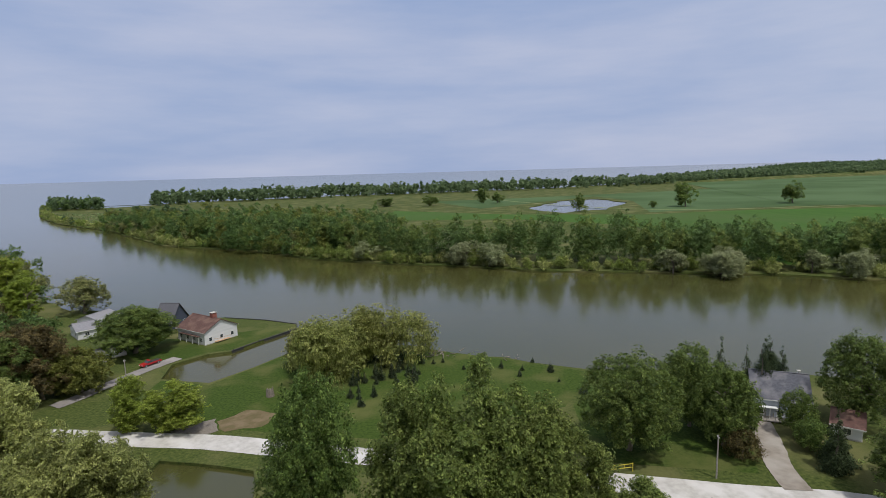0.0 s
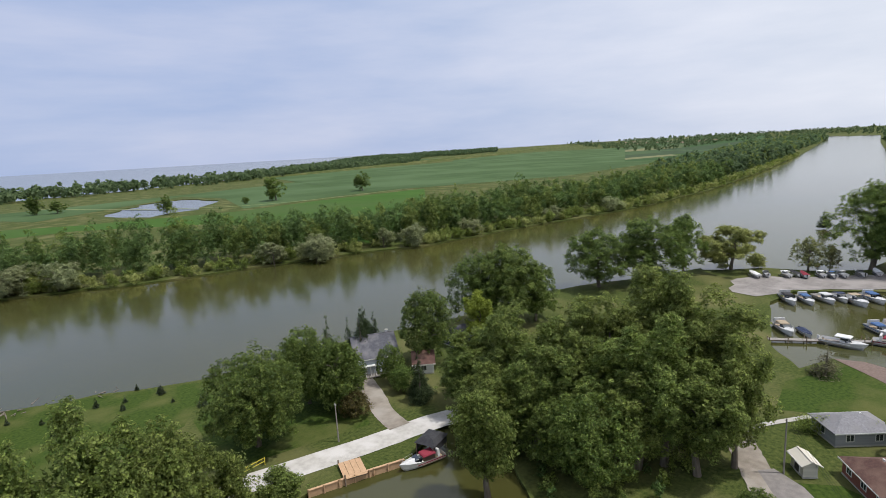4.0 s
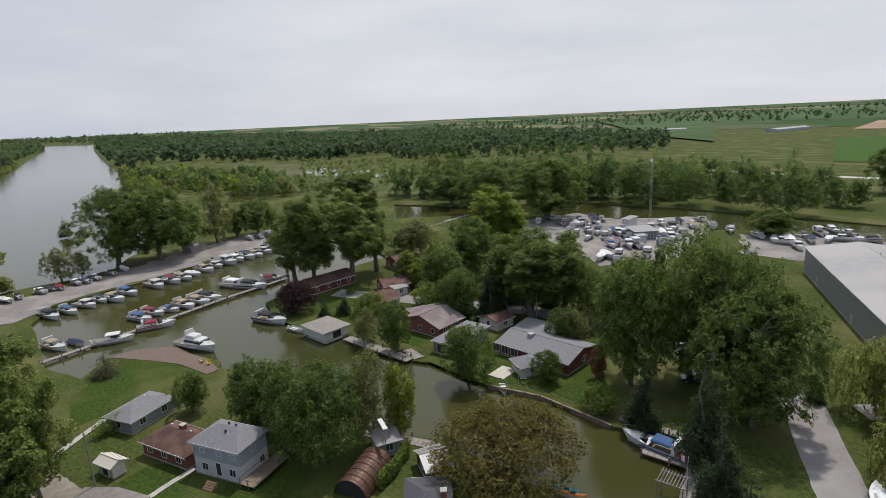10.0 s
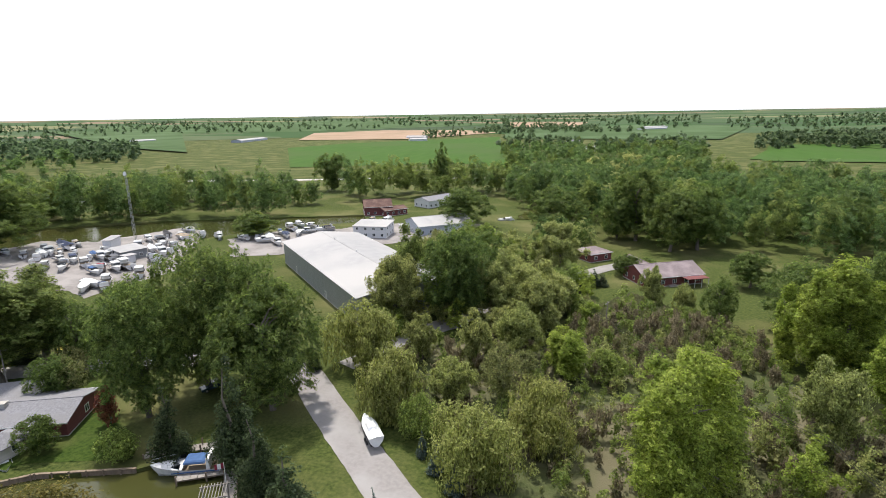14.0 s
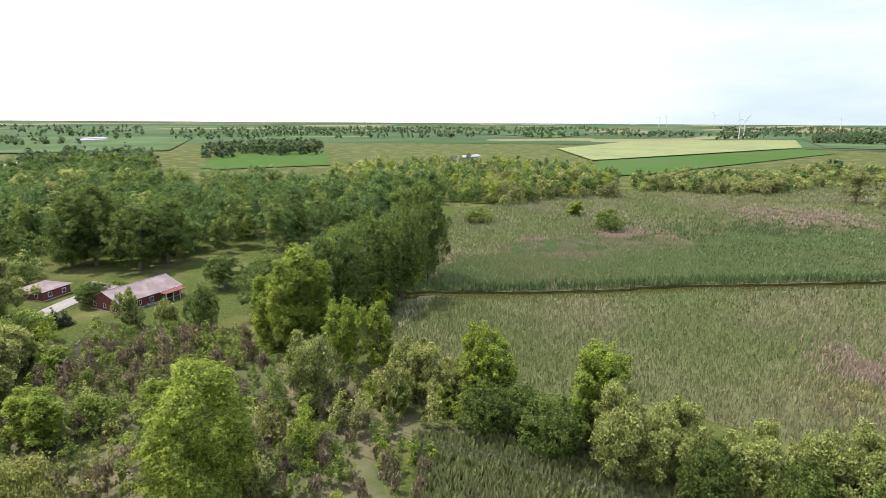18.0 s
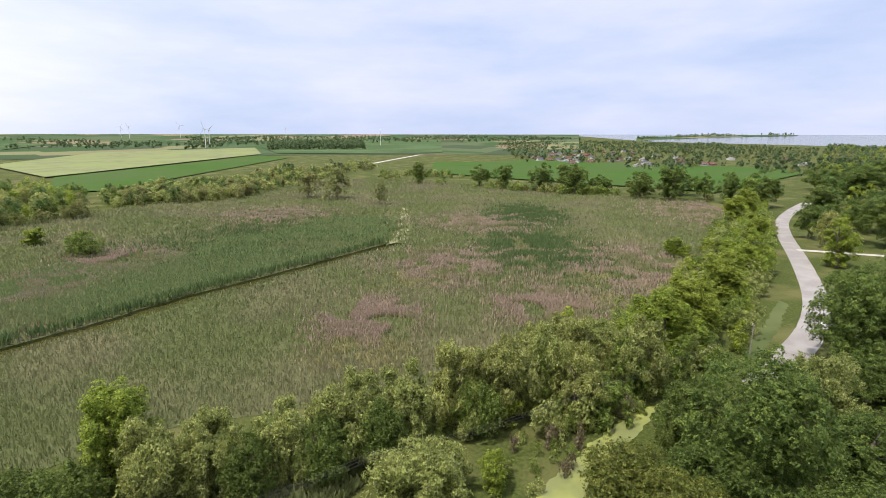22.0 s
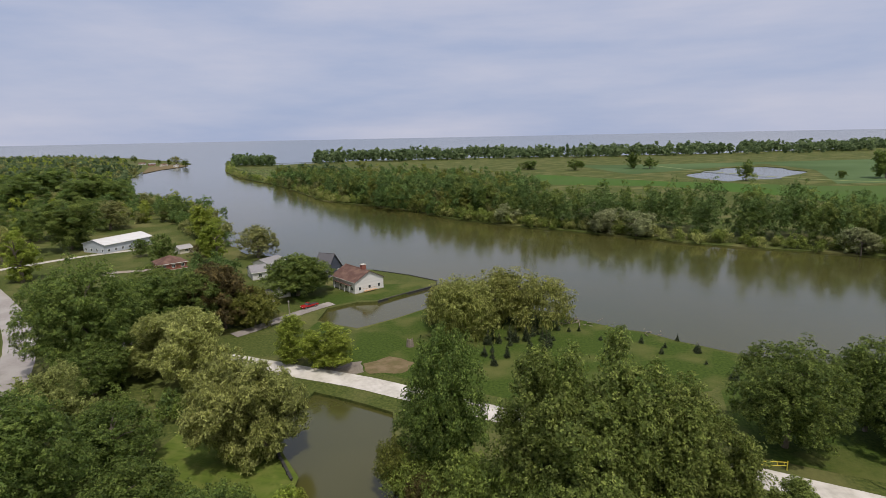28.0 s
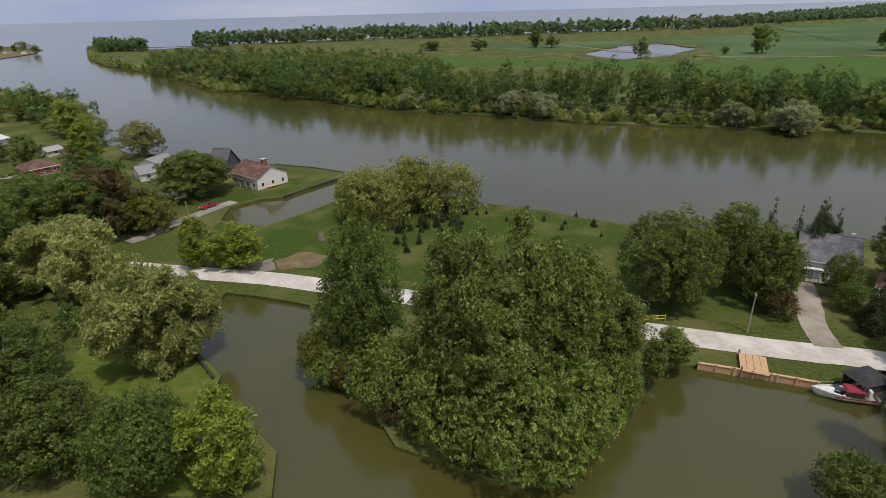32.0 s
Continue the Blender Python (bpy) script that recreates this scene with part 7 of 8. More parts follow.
def hedge(points, w, h, label, seed=2):
    ob = thing("hedge", Matrix(), label, "hedge")
    rng = np.random.default_rng(seed)
    lumps = []
    for (ax, ay), (bx, by) in zip(points[:-1], points[1:]):
        d = math.hypot(bx - ax, by - ay)
        for i in range(int(d / 0.8) + 1):
            u = i * 0.8 / max(d, 0.1)
            lumps += [(ax + (bx - ax) * u + rng.normal(0, 0.1), ay + (by - ay) * u + rng.normal(0, 0.1), zz, w * 0.55) for zz in np.arange(w * 0.4, h - w * 0.3, w * 0.6)]
    q = leaf_cloud(rng, lumps, min(16000, 160 * len(lumps)), 0.17, 0.6)
    new("foliage", cloud_mesh("foliage", q, LEAF["b"])).parent = ob


def canvas_shelter(x, y, yaw):
    """A dark canvas boat cover on a timber frame, with a hipped top."""
    ob = thing("boat_shelter", pose(x, y, 0, 0, 0, yaw), "dark brown canvas boat shelter with a hipped top", "shelter")
    for px in (-2.1, 2.1):
        for py in (-1.7, 1.7):
            part("post", box(px - 0.07, px + 0.07, py - 0.07, py + 0.07, -0.3, 2.1), WOOD, ob)
    for py in (-1.75, 1.75):
        part("side_curtain", box(-2.15, 2.15, py - 0.03, py + 0.03, 0.7, 2.1), CANVAS["black"], ob)
    bm = bmesh.new()
    low = [bm.verts.new(p) for p in ((-2.4, -2.0, 2.05), (2.4, -2.0, 2.05), (2.4, 2.0, 2.05), (-2.4, 2.0, 2.05))]
    mid = [bm.verts.new(p) for p in ((-1.5, -1.2, 2.75), (1.5, -1.2, 2.75), (1.5, 1.2, 2.75), (-1.5, 1.2, 2.75))]
    top = [bm.verts.new(p) for p in ((-0.9, 0, 3.1), (0.9, 0, 3.1))]
    for i in range(4):
        bm.faces.new((low[i], low[(i + 1) % 4], mid[(i + 1) % 4], mid[i]))
    bm.faces.new((mid[0], mid[1], top[1], top[0]))
    bm.faces.new((mid[2], mid[3], top[0], top[1]))
    bm.faces.new((mid[1], mid[2], top[1]))
    bm.faces.new((mid[3], mid[0], top[0]))
    bm.faces.new(low[::-1])
    part("canopy", bm, CANVAS["black"], ob)


def garden_chair(x, y, yaw, m):
    ob = thing("garden_chair", pose(x, y, 0.12, 0, 0, yaw), "yellow slatted garden chair on the brick terrace", "chair", "chairs on the terrace")
    part("seat", box(-0.35, 0.35, -0.35, 0.35, 0.34, 0.40), m, ob)
    for i in range(4):
        part("back_slat", box(-0.34 + 0.175 * i, -0.20 + 0.175 * i, 0.33, 0.38, 0.38, 1.05), m, ob)
    for sx in (-0.38, 0.38):
        part("armrest", box(sx - 0.07, sx + 0.07, -0.4, 0.36, 0.58, 0.63), m, ob)
        for sy in (-0.33, 0.33):
            part("leg", box(sx - 0.04, sx + 0.04, sy - 0.04, sy + 0.04, 0, 0.58), m, ob)


def kayak(x, y, yaw, m, label):
    ob = thing("kayak", pose(x, y, 0.35, 0, 0, yaw), label, "kayak", "kayaks on the dock")
    bm = bmesh.new()
    rings = []
    for i in range(9):
        u = i / 8 * 2 - 1
        w, k = 0.36 * math.sqrt(max(0.004, 1 - u * u)), 0.18 * u * u
        rings.append([bm.verts.new((1.9 * u, w * math.cos(a), 0.15 + k + 0.17 * math.sin(a))) for a in np.linspace(0, math.tau, 9)[:-1]])
    for r0, r1 in zip(rings, rings[1:]):
        for i in range(8):
            bm.faces.new((r0[i], r0[(i + 1) % 8], r1[(i + 1) % 8], r1[i]))
    bm.faces.new(rings[0])
    bm.faces.new(rings[-1][::-1])
    part("hull", bm, m, ob)
    part("cockpit_rim", tube((-0.35, 0, 0.30), (0.35, 0, 0.30), 0.2, 0.2, 8), BLACK, ob)


def flag_pole(x, y):
    ob = thing("flag_pole", pose(x, y, 0.1, 0, 0, 35), "white pole with a red and white flag on the canal dock", "flag pole")
    part("pole", tube((0, 0, 0), (0, 0, 4.6), 0.045, 0.03, 8), TRIM, ob)
    f = part("flag", box(0.05, 0.40, -0.012, 0.012, 3.7, 4.5), CANVAS["red"], ob)
    part("white_band", box(0.40, 0.85, -0.012, 0.012, 3.68, 4.48), CANVAS["white"], f)
    part("red_band", box(0.85, 1.20, -0.012, 0.012, 3.64, 4.45), CANVAS["red"], f)


TURQUOISE = mat("turquoise_plastic", (0.03, 0.36, 0.38), (0.03, 0.30, 0.33), 2, rough=0.35)
ORANGE = mat("orange_plastic", (0.60, 0.20, 0.03), (0.52, 0.17, 0.03), 2, rough=0.35)


house(-75.5, 165.7, 326.8, 14.0, 11.4, 3.9, 6.9, "gable", WHITE, SHINGLE_BROWN, "white-sided house with a brown roof and brick chimney", chimney=(3.2, 0.3, 1.5, 1.5, BRICK), extras=[("porch", -5.0, 5.0, -6.6, -4.4, 2.5, SHINGLE_BROWN), ("deck", 5.2, 8.0, -2.5, 2.5, 0.5, NEWWOOD)])
house(-93.8, 179.4, 352.6, 6.2, 9.3, 2.6, 8.2, "gable", NAVY, SHINGLE_DARK, "dark blue house with a steep dark roof")
house(-118.6, 171.2, 46.3, 5.4, 9.0, 2.8, 4.6, "gable", WHITE, SHINGLE_GREY, "white cottage with grey roof beside the river")
house(-122.7, 185.4, 78.7, 9.4, 8.0, 2.8, 4.2, "gable", WHITE, SHINGLE_GREY, "long white cottage wing with a grey roof")
house(-163.7, 177.9, 56.6, 10.4, 10.0, 2.7, 5.0, "hip", BRICK, SHINGLE_BROWN, "small red brick house with a brown hipped roof")
house(-220.3, 208.4, 82.3, 24.9, 15.0, 4.2, 6.2, "gable", BLUEGREY, METAL_WHITE, "long low house with a pale metal roof")
house(-180.8, 205.4, 66.9, 6.1, 7.0, 2.3, 3.4, "gable", CREAM, METAL_ROOF, "small shed with a pale metal roof", category="shed", name="shed")
house(-95.2, 150.4, 47.4, 3.7, 3.5, 2.1, 3.0, "gable", WHITE, SHINGLE_GREY, "small white garden shed", category="shed", name="shed")
house(-98.4, 144.7, 59.1, 3.5, 6.0, 2.3, 3.3, "gable", CREAM, SHINGLE_GREY, "grey-roofed garage among trees", category="shed", name="garage")
house(66.6, 103.8, -22.3, 9.7, 9.0, 4.2, 8.2, "gable", BLUEGREY, SHINGLE_SLATE, "grey-blue house with a grey shingle roof and dormers", chimney=(3.6, 0.5, 0.5, 0.5, TRIM), extras=[("deck", -4.0, 4.0, -6.4, -4.5, 0.4, GREYWOOD), ("porch", -4.4, -0.6, -5.6, -4.5, 2.6, TRIM)])
house(73.9, 94.2, -37.2, 4.5, 6.5, 2.5, 4.3, "gable", WHITE, SHINGLE_BROWN, "small white cottage with a brown shingle roof")
house(90.0, 99.5, -3.6, 4.4, 7.0, 3, 5, "gable", NAVY, SHINGLE_DARK, "dark blue cottage half hidden by trees")
house(79.7, 3.7, 225.1, 8.8, 5.7, 5.4, 7.0, "hip", WHITE, SHINGLE_GREY, "white and grey two-storey house with a hipped shingle roof", upper=(2.9, BLUEGREY), wins=[(0, -2.6, 3.9, 0.8, 0.7), (0, 0.6, 3.9, 0.8, 0.7), (0, 3.2, 3.9, 0.8, 0.7), (0, -2.4, 1.0, 1.1, 1.1), (0, 2.8, 1.0, 1.1, 1.1), (0, 0.2, 0.6, 0.9, 2.0, GLASS), (1, 0.0, 3.9, 0.8, 0.9), (3, 0.0, 3.9, 0.8, 0.9), (1, 1.5, 1.0, 1.0, 1.0), (3, 1.5, 1.0, 1.0, 1.0)], extras=[("vent", 0.6, -1.0, 6.6), ("vent", -0.4, 0.8, 6.7), ("vent", 1.2, 0.5, 6.8), ("steps", -0.6, 1.2, -4.4, 4, NEWWOOD), ("deck", 4.6, 7.2, -3.6, 4.4, 0.75, WOOD)])
house(87.7, 11.2, 220.0, 10.2, 5.9, 2.5, 4.1, "hip", BRICK, SHINGLE_BROWN, "low brick bungalow with a brown hipped roof", chimney=(0.5, 0.6, 0.8, 0.6, BRICK), extras=[("vent", 2.5, 0.4, 3.8, TRIM), ("vent", -2.0, 0.5, 3.9, TRIM)])
house(102.3, 18.3, -43.9, 9.0, 6.0, 2.5, 3.8, "hip", GREYWALL, SHINGLE_GREY, "long grey bungalow with a grey hipped roof", extras=[("vent", 1.5, 0.4, 3.5, TRIM)])
# the open front is a black panel, painted for the shade inside
house(86.6, 20.7, 220.7, 3.5, 2.0, 2.1, 2.7, "gable", CREAM, CREAM, "small cream metal garden shed with an open front", category="shed", name="shed", wins=[(0, 0.0, 0.05, 1.4, 1.8, BLACK)])
quonset(67.9, -13.7, -42.9, 8.3, 2.6, "brown corrugated quonset hut on the lawn")
house(55.7, -19.0, 69.4, 5.5, 10.1, 2.7, 4.6, "hip", BRICK, SHINGLE_DARK, "house with a dark grey shingle roof beside the canal", chimney=(-2.0, 0.6, 0.7, 0.6, BRICK))
house(73.7, -18.7, -89.8, 3.4, 4.0, 2.3, 2.6, "mono", GREYWALL, METAL_ROOF, "grey shed beside the dock", category="shed", name="shed")
house(65.3, -23.4, -91.7, 3.4, 5.0, 2.1, 3.2, "gable", DARKRED, METAL_ROOF, "dark red shed with a ribbed metal roof", category="shed", name="shed")
# black panels fill the doorways in place of interior shade
house(126.6, -19.4, 204.4, 9.0, 7.1, 2.3, 2.9, "hip", CREAM, GREYWOOD, "white boathouse with an open doorway over the canal, filled black for shade", wins=[(3, 0.0, 0.1, 2.4, 1.9, BLACK), (1, 0.0, 0.1, 2.4, 1.9, BLACK)], category="boathouse", name="boathouse")
house(90.9, -59.4, 204.1, 17.2, 11.0, 2.6, 4.0, "gable", DARKRED, SHINGLE_GREY, "long low house with a grey roof and a brick end", chimney=(-3.0, -1.0, 1.1, 0.5, CONCRETE), wins=[(0, -9.0, 0.6, 1.6, 1.7), (0, -6.6, 0.6, 1.6, 1.7), (0, -4.2, 0.6, 1.6, 1.7), (0, 0.5, 0.9, 1.2, 1.2), (0, 4.5, 0.9, 1.2, 1.2), (1, 1.0, 0.9, 1.2, 1.2)])
house(97.9, -61.8, 209.6, 9.3, 8.0, 3.0, 3.3, "mono", GREYWALL, SHINGLE_GREY, "flat grey roofed rear wing")
house(86.2, -52.0, 175.9, 4.6, 4.6, 2.2, 3.4, "hip", CREAM, SHINGLE_GREY, "small glazed garden pavilion with a grey hipped roof", category="pavilion", name="garden_pavilion")
house(117.4, -44.1, -64.3, 8.9, 12.0, 2.6, 4.6, "gable", BRICK, SHINGLE_MAUVE, "red brick house with a mauve-grey roof")
# the open side is a black panel that imitates the dim interior
house(104.5, -46.0, -149.5, 6.1, 13.0, 2.8, 4.2, "hip", GREYWOOD, SHINGLE_GREY, "open-sided boathouse with a broad grey roof", category="boathouse", name="boathouse", wins=[(0, 0.0, 0.1, 4.0, 2.2, BLACK)])
house(140.7, -37.8, -79.2, 6.6, 9.0, 2.5, 4.0, "gable", CREAM, SHINGLE_BROWN, "cream cottage with a brown roof")
house(152.0, -44.8, -89.3, 7.9, 8.0, 2.6, 4.0, "gable", BRICK, SHINGLE_BROWN, "brick cottage with a brown roof among trees")
house(176.9, -57.3, -79.1, 11.1, 9.0, 2.7, 4.4, "gable", BRICK, SHINGLE_BROWN, "red brick house with a tan-brown roof")
house(166.4, -27.1, -65.9, 15.9, 8.0, 2.6, 4.2, "gable", DARKRED, SHINGLE_BROWN, "long dark cottage behind a purple tree")
house(147.3, -44.8, -78.5, 4.1, 4.0, 2.4, 2.8, "mono", WHITE, METAL_ROOF, "small white shed with a pale roof", category="shed", name="shed")
house(121.9, -45.5, -89.6, 9.7, 9.0, 2.6, 4.2, "hip", BRICK, SHINGLE_MAUVE, "brick house with a mauve-grey roof by the lane")
house(111.0, -58.3, -70.1, 5.6, 6.0, 2.3, 3.2, "gable", CREAM, SHINGLE_BROWN, "small garage by the lane", category="shed", name="garage")
house(248.5, 13.3, -44.8, 8.6, 5.0, 2.6, 3.0, "mono", GREYWOOD, GREYWOOD, "open shelter on the grassy spit", category="shelter", name="shelter")
house(69.7, -145.7, 136.0, 70.1, 27.0, 7.6, 9.6, "gable", METAL_GREY, METAL_ROOF, "very large boat storage warehouse with a pale metal roof", category="warehouse", name="warehouse", wins=[(0, -20.0, 0.2, 1.0, 2.1, GREYWALL), (0, 10.0, 0.2, 1.0, 2.1, GREYWALL)], extras=[("vent", -20.0, 0.0, 9.9, TRIM), ("vent", 0.0, 0.0, 9.9, TRIM), ("vent", 18.0, 0.0, 9.9, TRIM)])
house(166.1, -154.1, -109.5, 9.2, 9.0, 3.4, 3.9, "mono", METAL_GREY, METAL_ROOF, "low metal workshop in the boat yard", category="workshop", name="workshop")
house(185.4, -164.9, -64.5, 9.3, 3.0, 4.0, 4.1, "mono", WHITE, METAL_ROOF, "white box trailer in the boat yard", category="trailer", name="box_trailer", wins=[])
house(160.1, -148.1, -104.0, 3.5, 2.6, 2.8, 2.9, "mono", WHITE, METAL_ROOF, "white utility trailer in the boat yard", category="trailer", name="utility_trailer", wins=[])
house(91.1, -208.7, -174.6, 14.2, 12.0, 5, 5.6, "mono", WHITE, METAL_ROOF, "white workshop behind the warehouse", category="workshop", name="workshop")
house(67.3, -225.6, -141.8, 24.8, 18.0, 4, 6.5, "gable", BLUEGREY, METAL_ROOF, "boat yard hall with a pale roof", category="hall", name="boat_hall")
house(110.4, -258.4, -151.8, 13.9, 14.0, 4.5, 7.5, "gable", DARKRED, SHINGLE_BROWN, "dark red clubhouse by the canal")
house(101.9, -257.6, -129.2, 13.1, 9.0, 3, 4.2, "gable", DARKRED, SHINGLE_BROWN, "low dark red wing by the canal")
house(87.8, -288.9, -120.8, 20.7, 12.0, 4, 5.6, "gable", WHITE, SHINGLE_GREY, "white house across the canal")
house(-20.2, -168.9, -151.9, 19.0, 12.0, 2.9, 5.4, "gable", DARKRED, SHINGLE_MAUVE, "large dark red timber house with a mauve-grey gabled roof", extras=[("porch", 2.0, 9.0, -9.4, -6.4, 2.6, DARKRED), ("steps", -2.0, 0.5, -6.1, 3, GREYWOOD)])
house(-13.7, -174.9, -61.9, 11.0, 8.0, 2.7, 4.6, "gable", DARKRED, SHINGLE_MAUVE, "dark red side wing with a mauve-grey roof")
house(0.6, -189.9, -140.0, 8.9, 9.0, 2.9, 4.4, "hip", DARKRED, SHINGLE_MAUVE, "dark red garage house with a brown roof")
house(14.2, -724.1, -124.3, 37.6, 14.0, 4, 7, "gable", WHITE, METAL_ROOF, "white barn on the plain", category="farm building", name="farm_building", wins=[])
house(340.0, -1010.1, -145.4, 33.2, 16.0, 4, 6, "gable", WHITE, METAL_ROOF, "white farm building on the plain", category="farm building", name="farm_building", wins=[])
house(962.3, -973.0, -105.3, 53.1, 18.0, 4, 6, "gable", WHITE, METAL_ROOF, "long white farm shed on the plain", category="farm building", name="farm_building", wins=[])
house(716.0, -1010.2, -80.1, 125.6, 22.0, 4, 6, "gable", BLUEGREY, METAL_ROOF, "blue-grey farm shed on the plain", category="farm building", name="farm_building", wins=[])
house(-143.8, -1667.2, -134.2, 85.5, 25.0, 5, 7, "gable", WHITE, METAL_ROOF, "long white barn on the plain", category="farm building", name="farm_building", wins=[])
house(-131.1, -1575.2, -137.3, 90.6, 20.0, 4, 6, "gable", WHITE, METAL_ROOF, "long white barn on the plain", category="farm building", name="farm_building", wins=[])
house(-479.6, -570.1, -164.3, 49.9, 15.0, 5, 7, "gable", GREYWALL, METAL_ROOF, "grey farm building among trees on the plain", category="farm building", name="farm_building", wins=[])
house(42.7, -923.0, -132.2, 21.3, 10.0, 4, 6, "gable", WHITE, SHINGLE_GREY, "white farmhouse on the plain", category="farm building", name="farm_building", wins=[])
house(38.1, -430.3, -110.4, 17.3, 9.0, 4, 6, "gable", WHITE, METAL_ROOF, "small white house among trees on the plain", category="farm building", name="farm_building", wins=[])
house(377.8, -1118.4, 176.6, 44.0, 15.0, 4, 6, "gable", WHITE, METAL_ROOF, "white farm buildings on the plain", category="farm building", name="farm_building", wins=[])
boat(179.8, 49.8, -145, 10.2, "cruiser", "black")
boat(182.2, 45.8, -142, 9.0, "cruiser", "blue")
boat(186.3, 42.2, -134, 9.2, "cabin", "tan")
boat(190.1, 39.2, -144, 8.5, "runabout", "navy")
boat(188.7, 35.2, -136, 10.6, "runabout", "tan")
boat(194.1, 31.9, -139, 8.9, "cruiser", "blue")
boat(198.4, 24.3, -146, 10.5, "cabin", "blue")
boat(201.6, 19.7, -139, 10.3, "runabout", "red")
boat(203.7, 16.0, -141, 9.5, "cruiser", "tan")
boat(207.8, 12.8, -144, 8.5, "cover", "white")
boat(211.9, 9.0, -145, 9.0, "cruiser", "tan")
boat(216.4, 5.5, -141, 8.5, "cabin", "black")
boat(219.0, 1.8, -138, 9.3, "cabin", "blue")
boat(222.6, -2.4, -150, 10.4, "cruiser", "white")
boat(224.4, -6.0, -146, 8.4, "runabout", "navy")
boat(226.2, -9.7, -148, 8.4, "cruiser", "tan")
boat(230.5, -13.4, -141, 9.4, "cabin", "red")
boat(237.3, -17.5, -147, 9.1, "cruiser", "black")
boat(163.5, 25.0, -138, 8.3, "cruiser", "blue")
boat(167.2, 22.4, -131, 9.0, "cruiser", "red")
boat(168.1, 18.3, -127, 7.6, "runabout", "blue")
boat(169.8, 14.2, -143, 8.3, "cruiser", "tan")
boat(171.5, 10.4, -138, 8.7, "cruiser", "tan")
boat(173.9, 7.7, -132, 8.2, "cruiser", "black")
boat(183.4, -0.8, -134, 9.4, "cruiser", "white")
boat(179.5, -5.3, -128, 9.2, "cruiser", "black")
boat(154.9, 20.4, -86, 8.5, "cruiser", "red")
boat(184.5, -12.2, -81, 9.0, "cruiser", "red")
boat(148.6, 29.4, -91, 9.5, "cabin", "white")
boat(151.5, 42.5, -141, 8.0, "cruiser", "tan")
boat(151.9, 38.0, -141, 6.5, "cover", "navy")
boat(134.1, 9.9, -139, 12.5, "yacht", "white", label="large white motor yacht moored by the brick terrace")
boat(143.5, -7.9, -140, 9.0, "cruiser", "black", label="white and maroon cabin cruiser moored at the lawn")
boat(133.4, -13.1, -150, 6.0, "skiff", "white")
boat(203.0, 67.3, 47, 6.4, "cover", "white", z=0.75, lift=True)
boat(206.0, 64.6, 31, 5.8, "runabout", "black", z=0.75, lift=True)
boat(208.9, 59.4, 45, 6.1, "runabout", "white", z=0.75, lift=True)
boat(211.4, 57.2, 48, 5.7, "cover", "black", z=0.75, lift=True)
boat(211.3, 54.5, 33, 6.0, "cover", "red", z=0.75, lift=True)
boat(215.0, 50.6, 35, 6.0, "runabout", "white", z=0.75, lift=True)
boat(215.7, 47.8, 39, 6.2, "runabout", "blue", z=0.75, lift=True)
boat(218.6, 45.5, 38, 6.2, "runabout", "white", z=0.75, lift=True)
boat(222.7, 41.2, 40, 6.1, "runabout", "black", z=0.75, lift=True)
boat(227.2, 37.4, 26, 6.5, "cover", "white", z=0.75, lift=True)
boat(259.4, -9.0, 29, 6.7, "cruiser", "white", z=0.75, lift=True)
boat(260.5, -13.2, 29, 6.8, "cruiser", "tan", z=0.75, lift=True)
boat(263.1, -17.6, 29, 6.2, "cruiser", "blue", z=0.75, lift=True)
boat(266.4, -20.7, 29, 6.7, "cruiser", "white", z=0.75, lift=True)
boat(216.3, -137.7, -36, 8.7, "cruiser", "navy", z=0.75, lift=True)
boat(216.9, -145.8, 166, 8.0, "cabin", "white", z=0.75, lift=True)
boat(205.8, -144.8, -40, 8.3, "cabin", "blue", z=0.75, lift=True)
boat(201.5, -148.0, -27, 9.8, "cover", "white", z=0.75, lift=True)
boat(208.1, -154.6, 142, 7.6, "cabin", "white", z=0.75, lift=True)
boat(196.0, -151.3, 143, 8.2, "cruiser", "tan", z=0.75, lift=True)
boat(203.3, -158.7, -47, 9.5, "cruiser", "white", z=0.75, lift=True)
boat(192.2, -154.0, 156, 7.8, "cruiser", "white", z=0.75, lift=True)
boat(185.4, -142.5, 165, 7.3, "cabin", "black", z=0.75, lift=True)
boat(180.4, -143.6, 143, 8.3, "cruiser", "navy", z=0.75, lift=True)
boat(177.6, -147.5, -40, 7.6, "cruiser", "white", z=0.75, lift=True)
boat(173.7, -149.0, 150, 9.7, "cabin", "tan", z=0.75, lift=True)
boat(171.4, -149.5, -23, 9.0, "cabin", "white", z=0.75, lift=True)
boat(160.5, -136.9, -52, 9.4, "cruiser", "red", z=0.75, lift=True)
boat(155.6, -138.3, 149, 9.2, "cabin", "white", z=0.75, lift=True)
boat(147.8, -122.0, 164, 9.1, "cover", "white", z=0.75, lift=True)
boat(142.4, -121.0, -33, 7.4, "cruiser", "navy", z=0.75, lift=True)
boat(193.3, -138.2, -35, 7.1, "cruiser", "white", z=0.75, lift=True)
boat(179.1, -177.2, 146, 9.7, "cruiser", "white", z=0.75, lift=True)
boat(172.5, -176.3, 131, 8.3, "cabin", "white", z=0.75, lift=True)
boat(179.3, -187.1, -34, 9.8, "cover", "black", z=0.75, lift=True)
boat(162.7, -165.0, -55, 8.0, "cabin", "white", z=0.75, lift=True)
boat(162.0, -171.3, -31, 9.6, "cruiser", "white", z=0.75, lift=True)
boat(168.8, -184.4, -38, 8.6, "cover", "white", z=0.75, lift=True)
boat(175.1, -196.1, 176, 7.2, "cabin", "navy", z=0.75, lift=True)
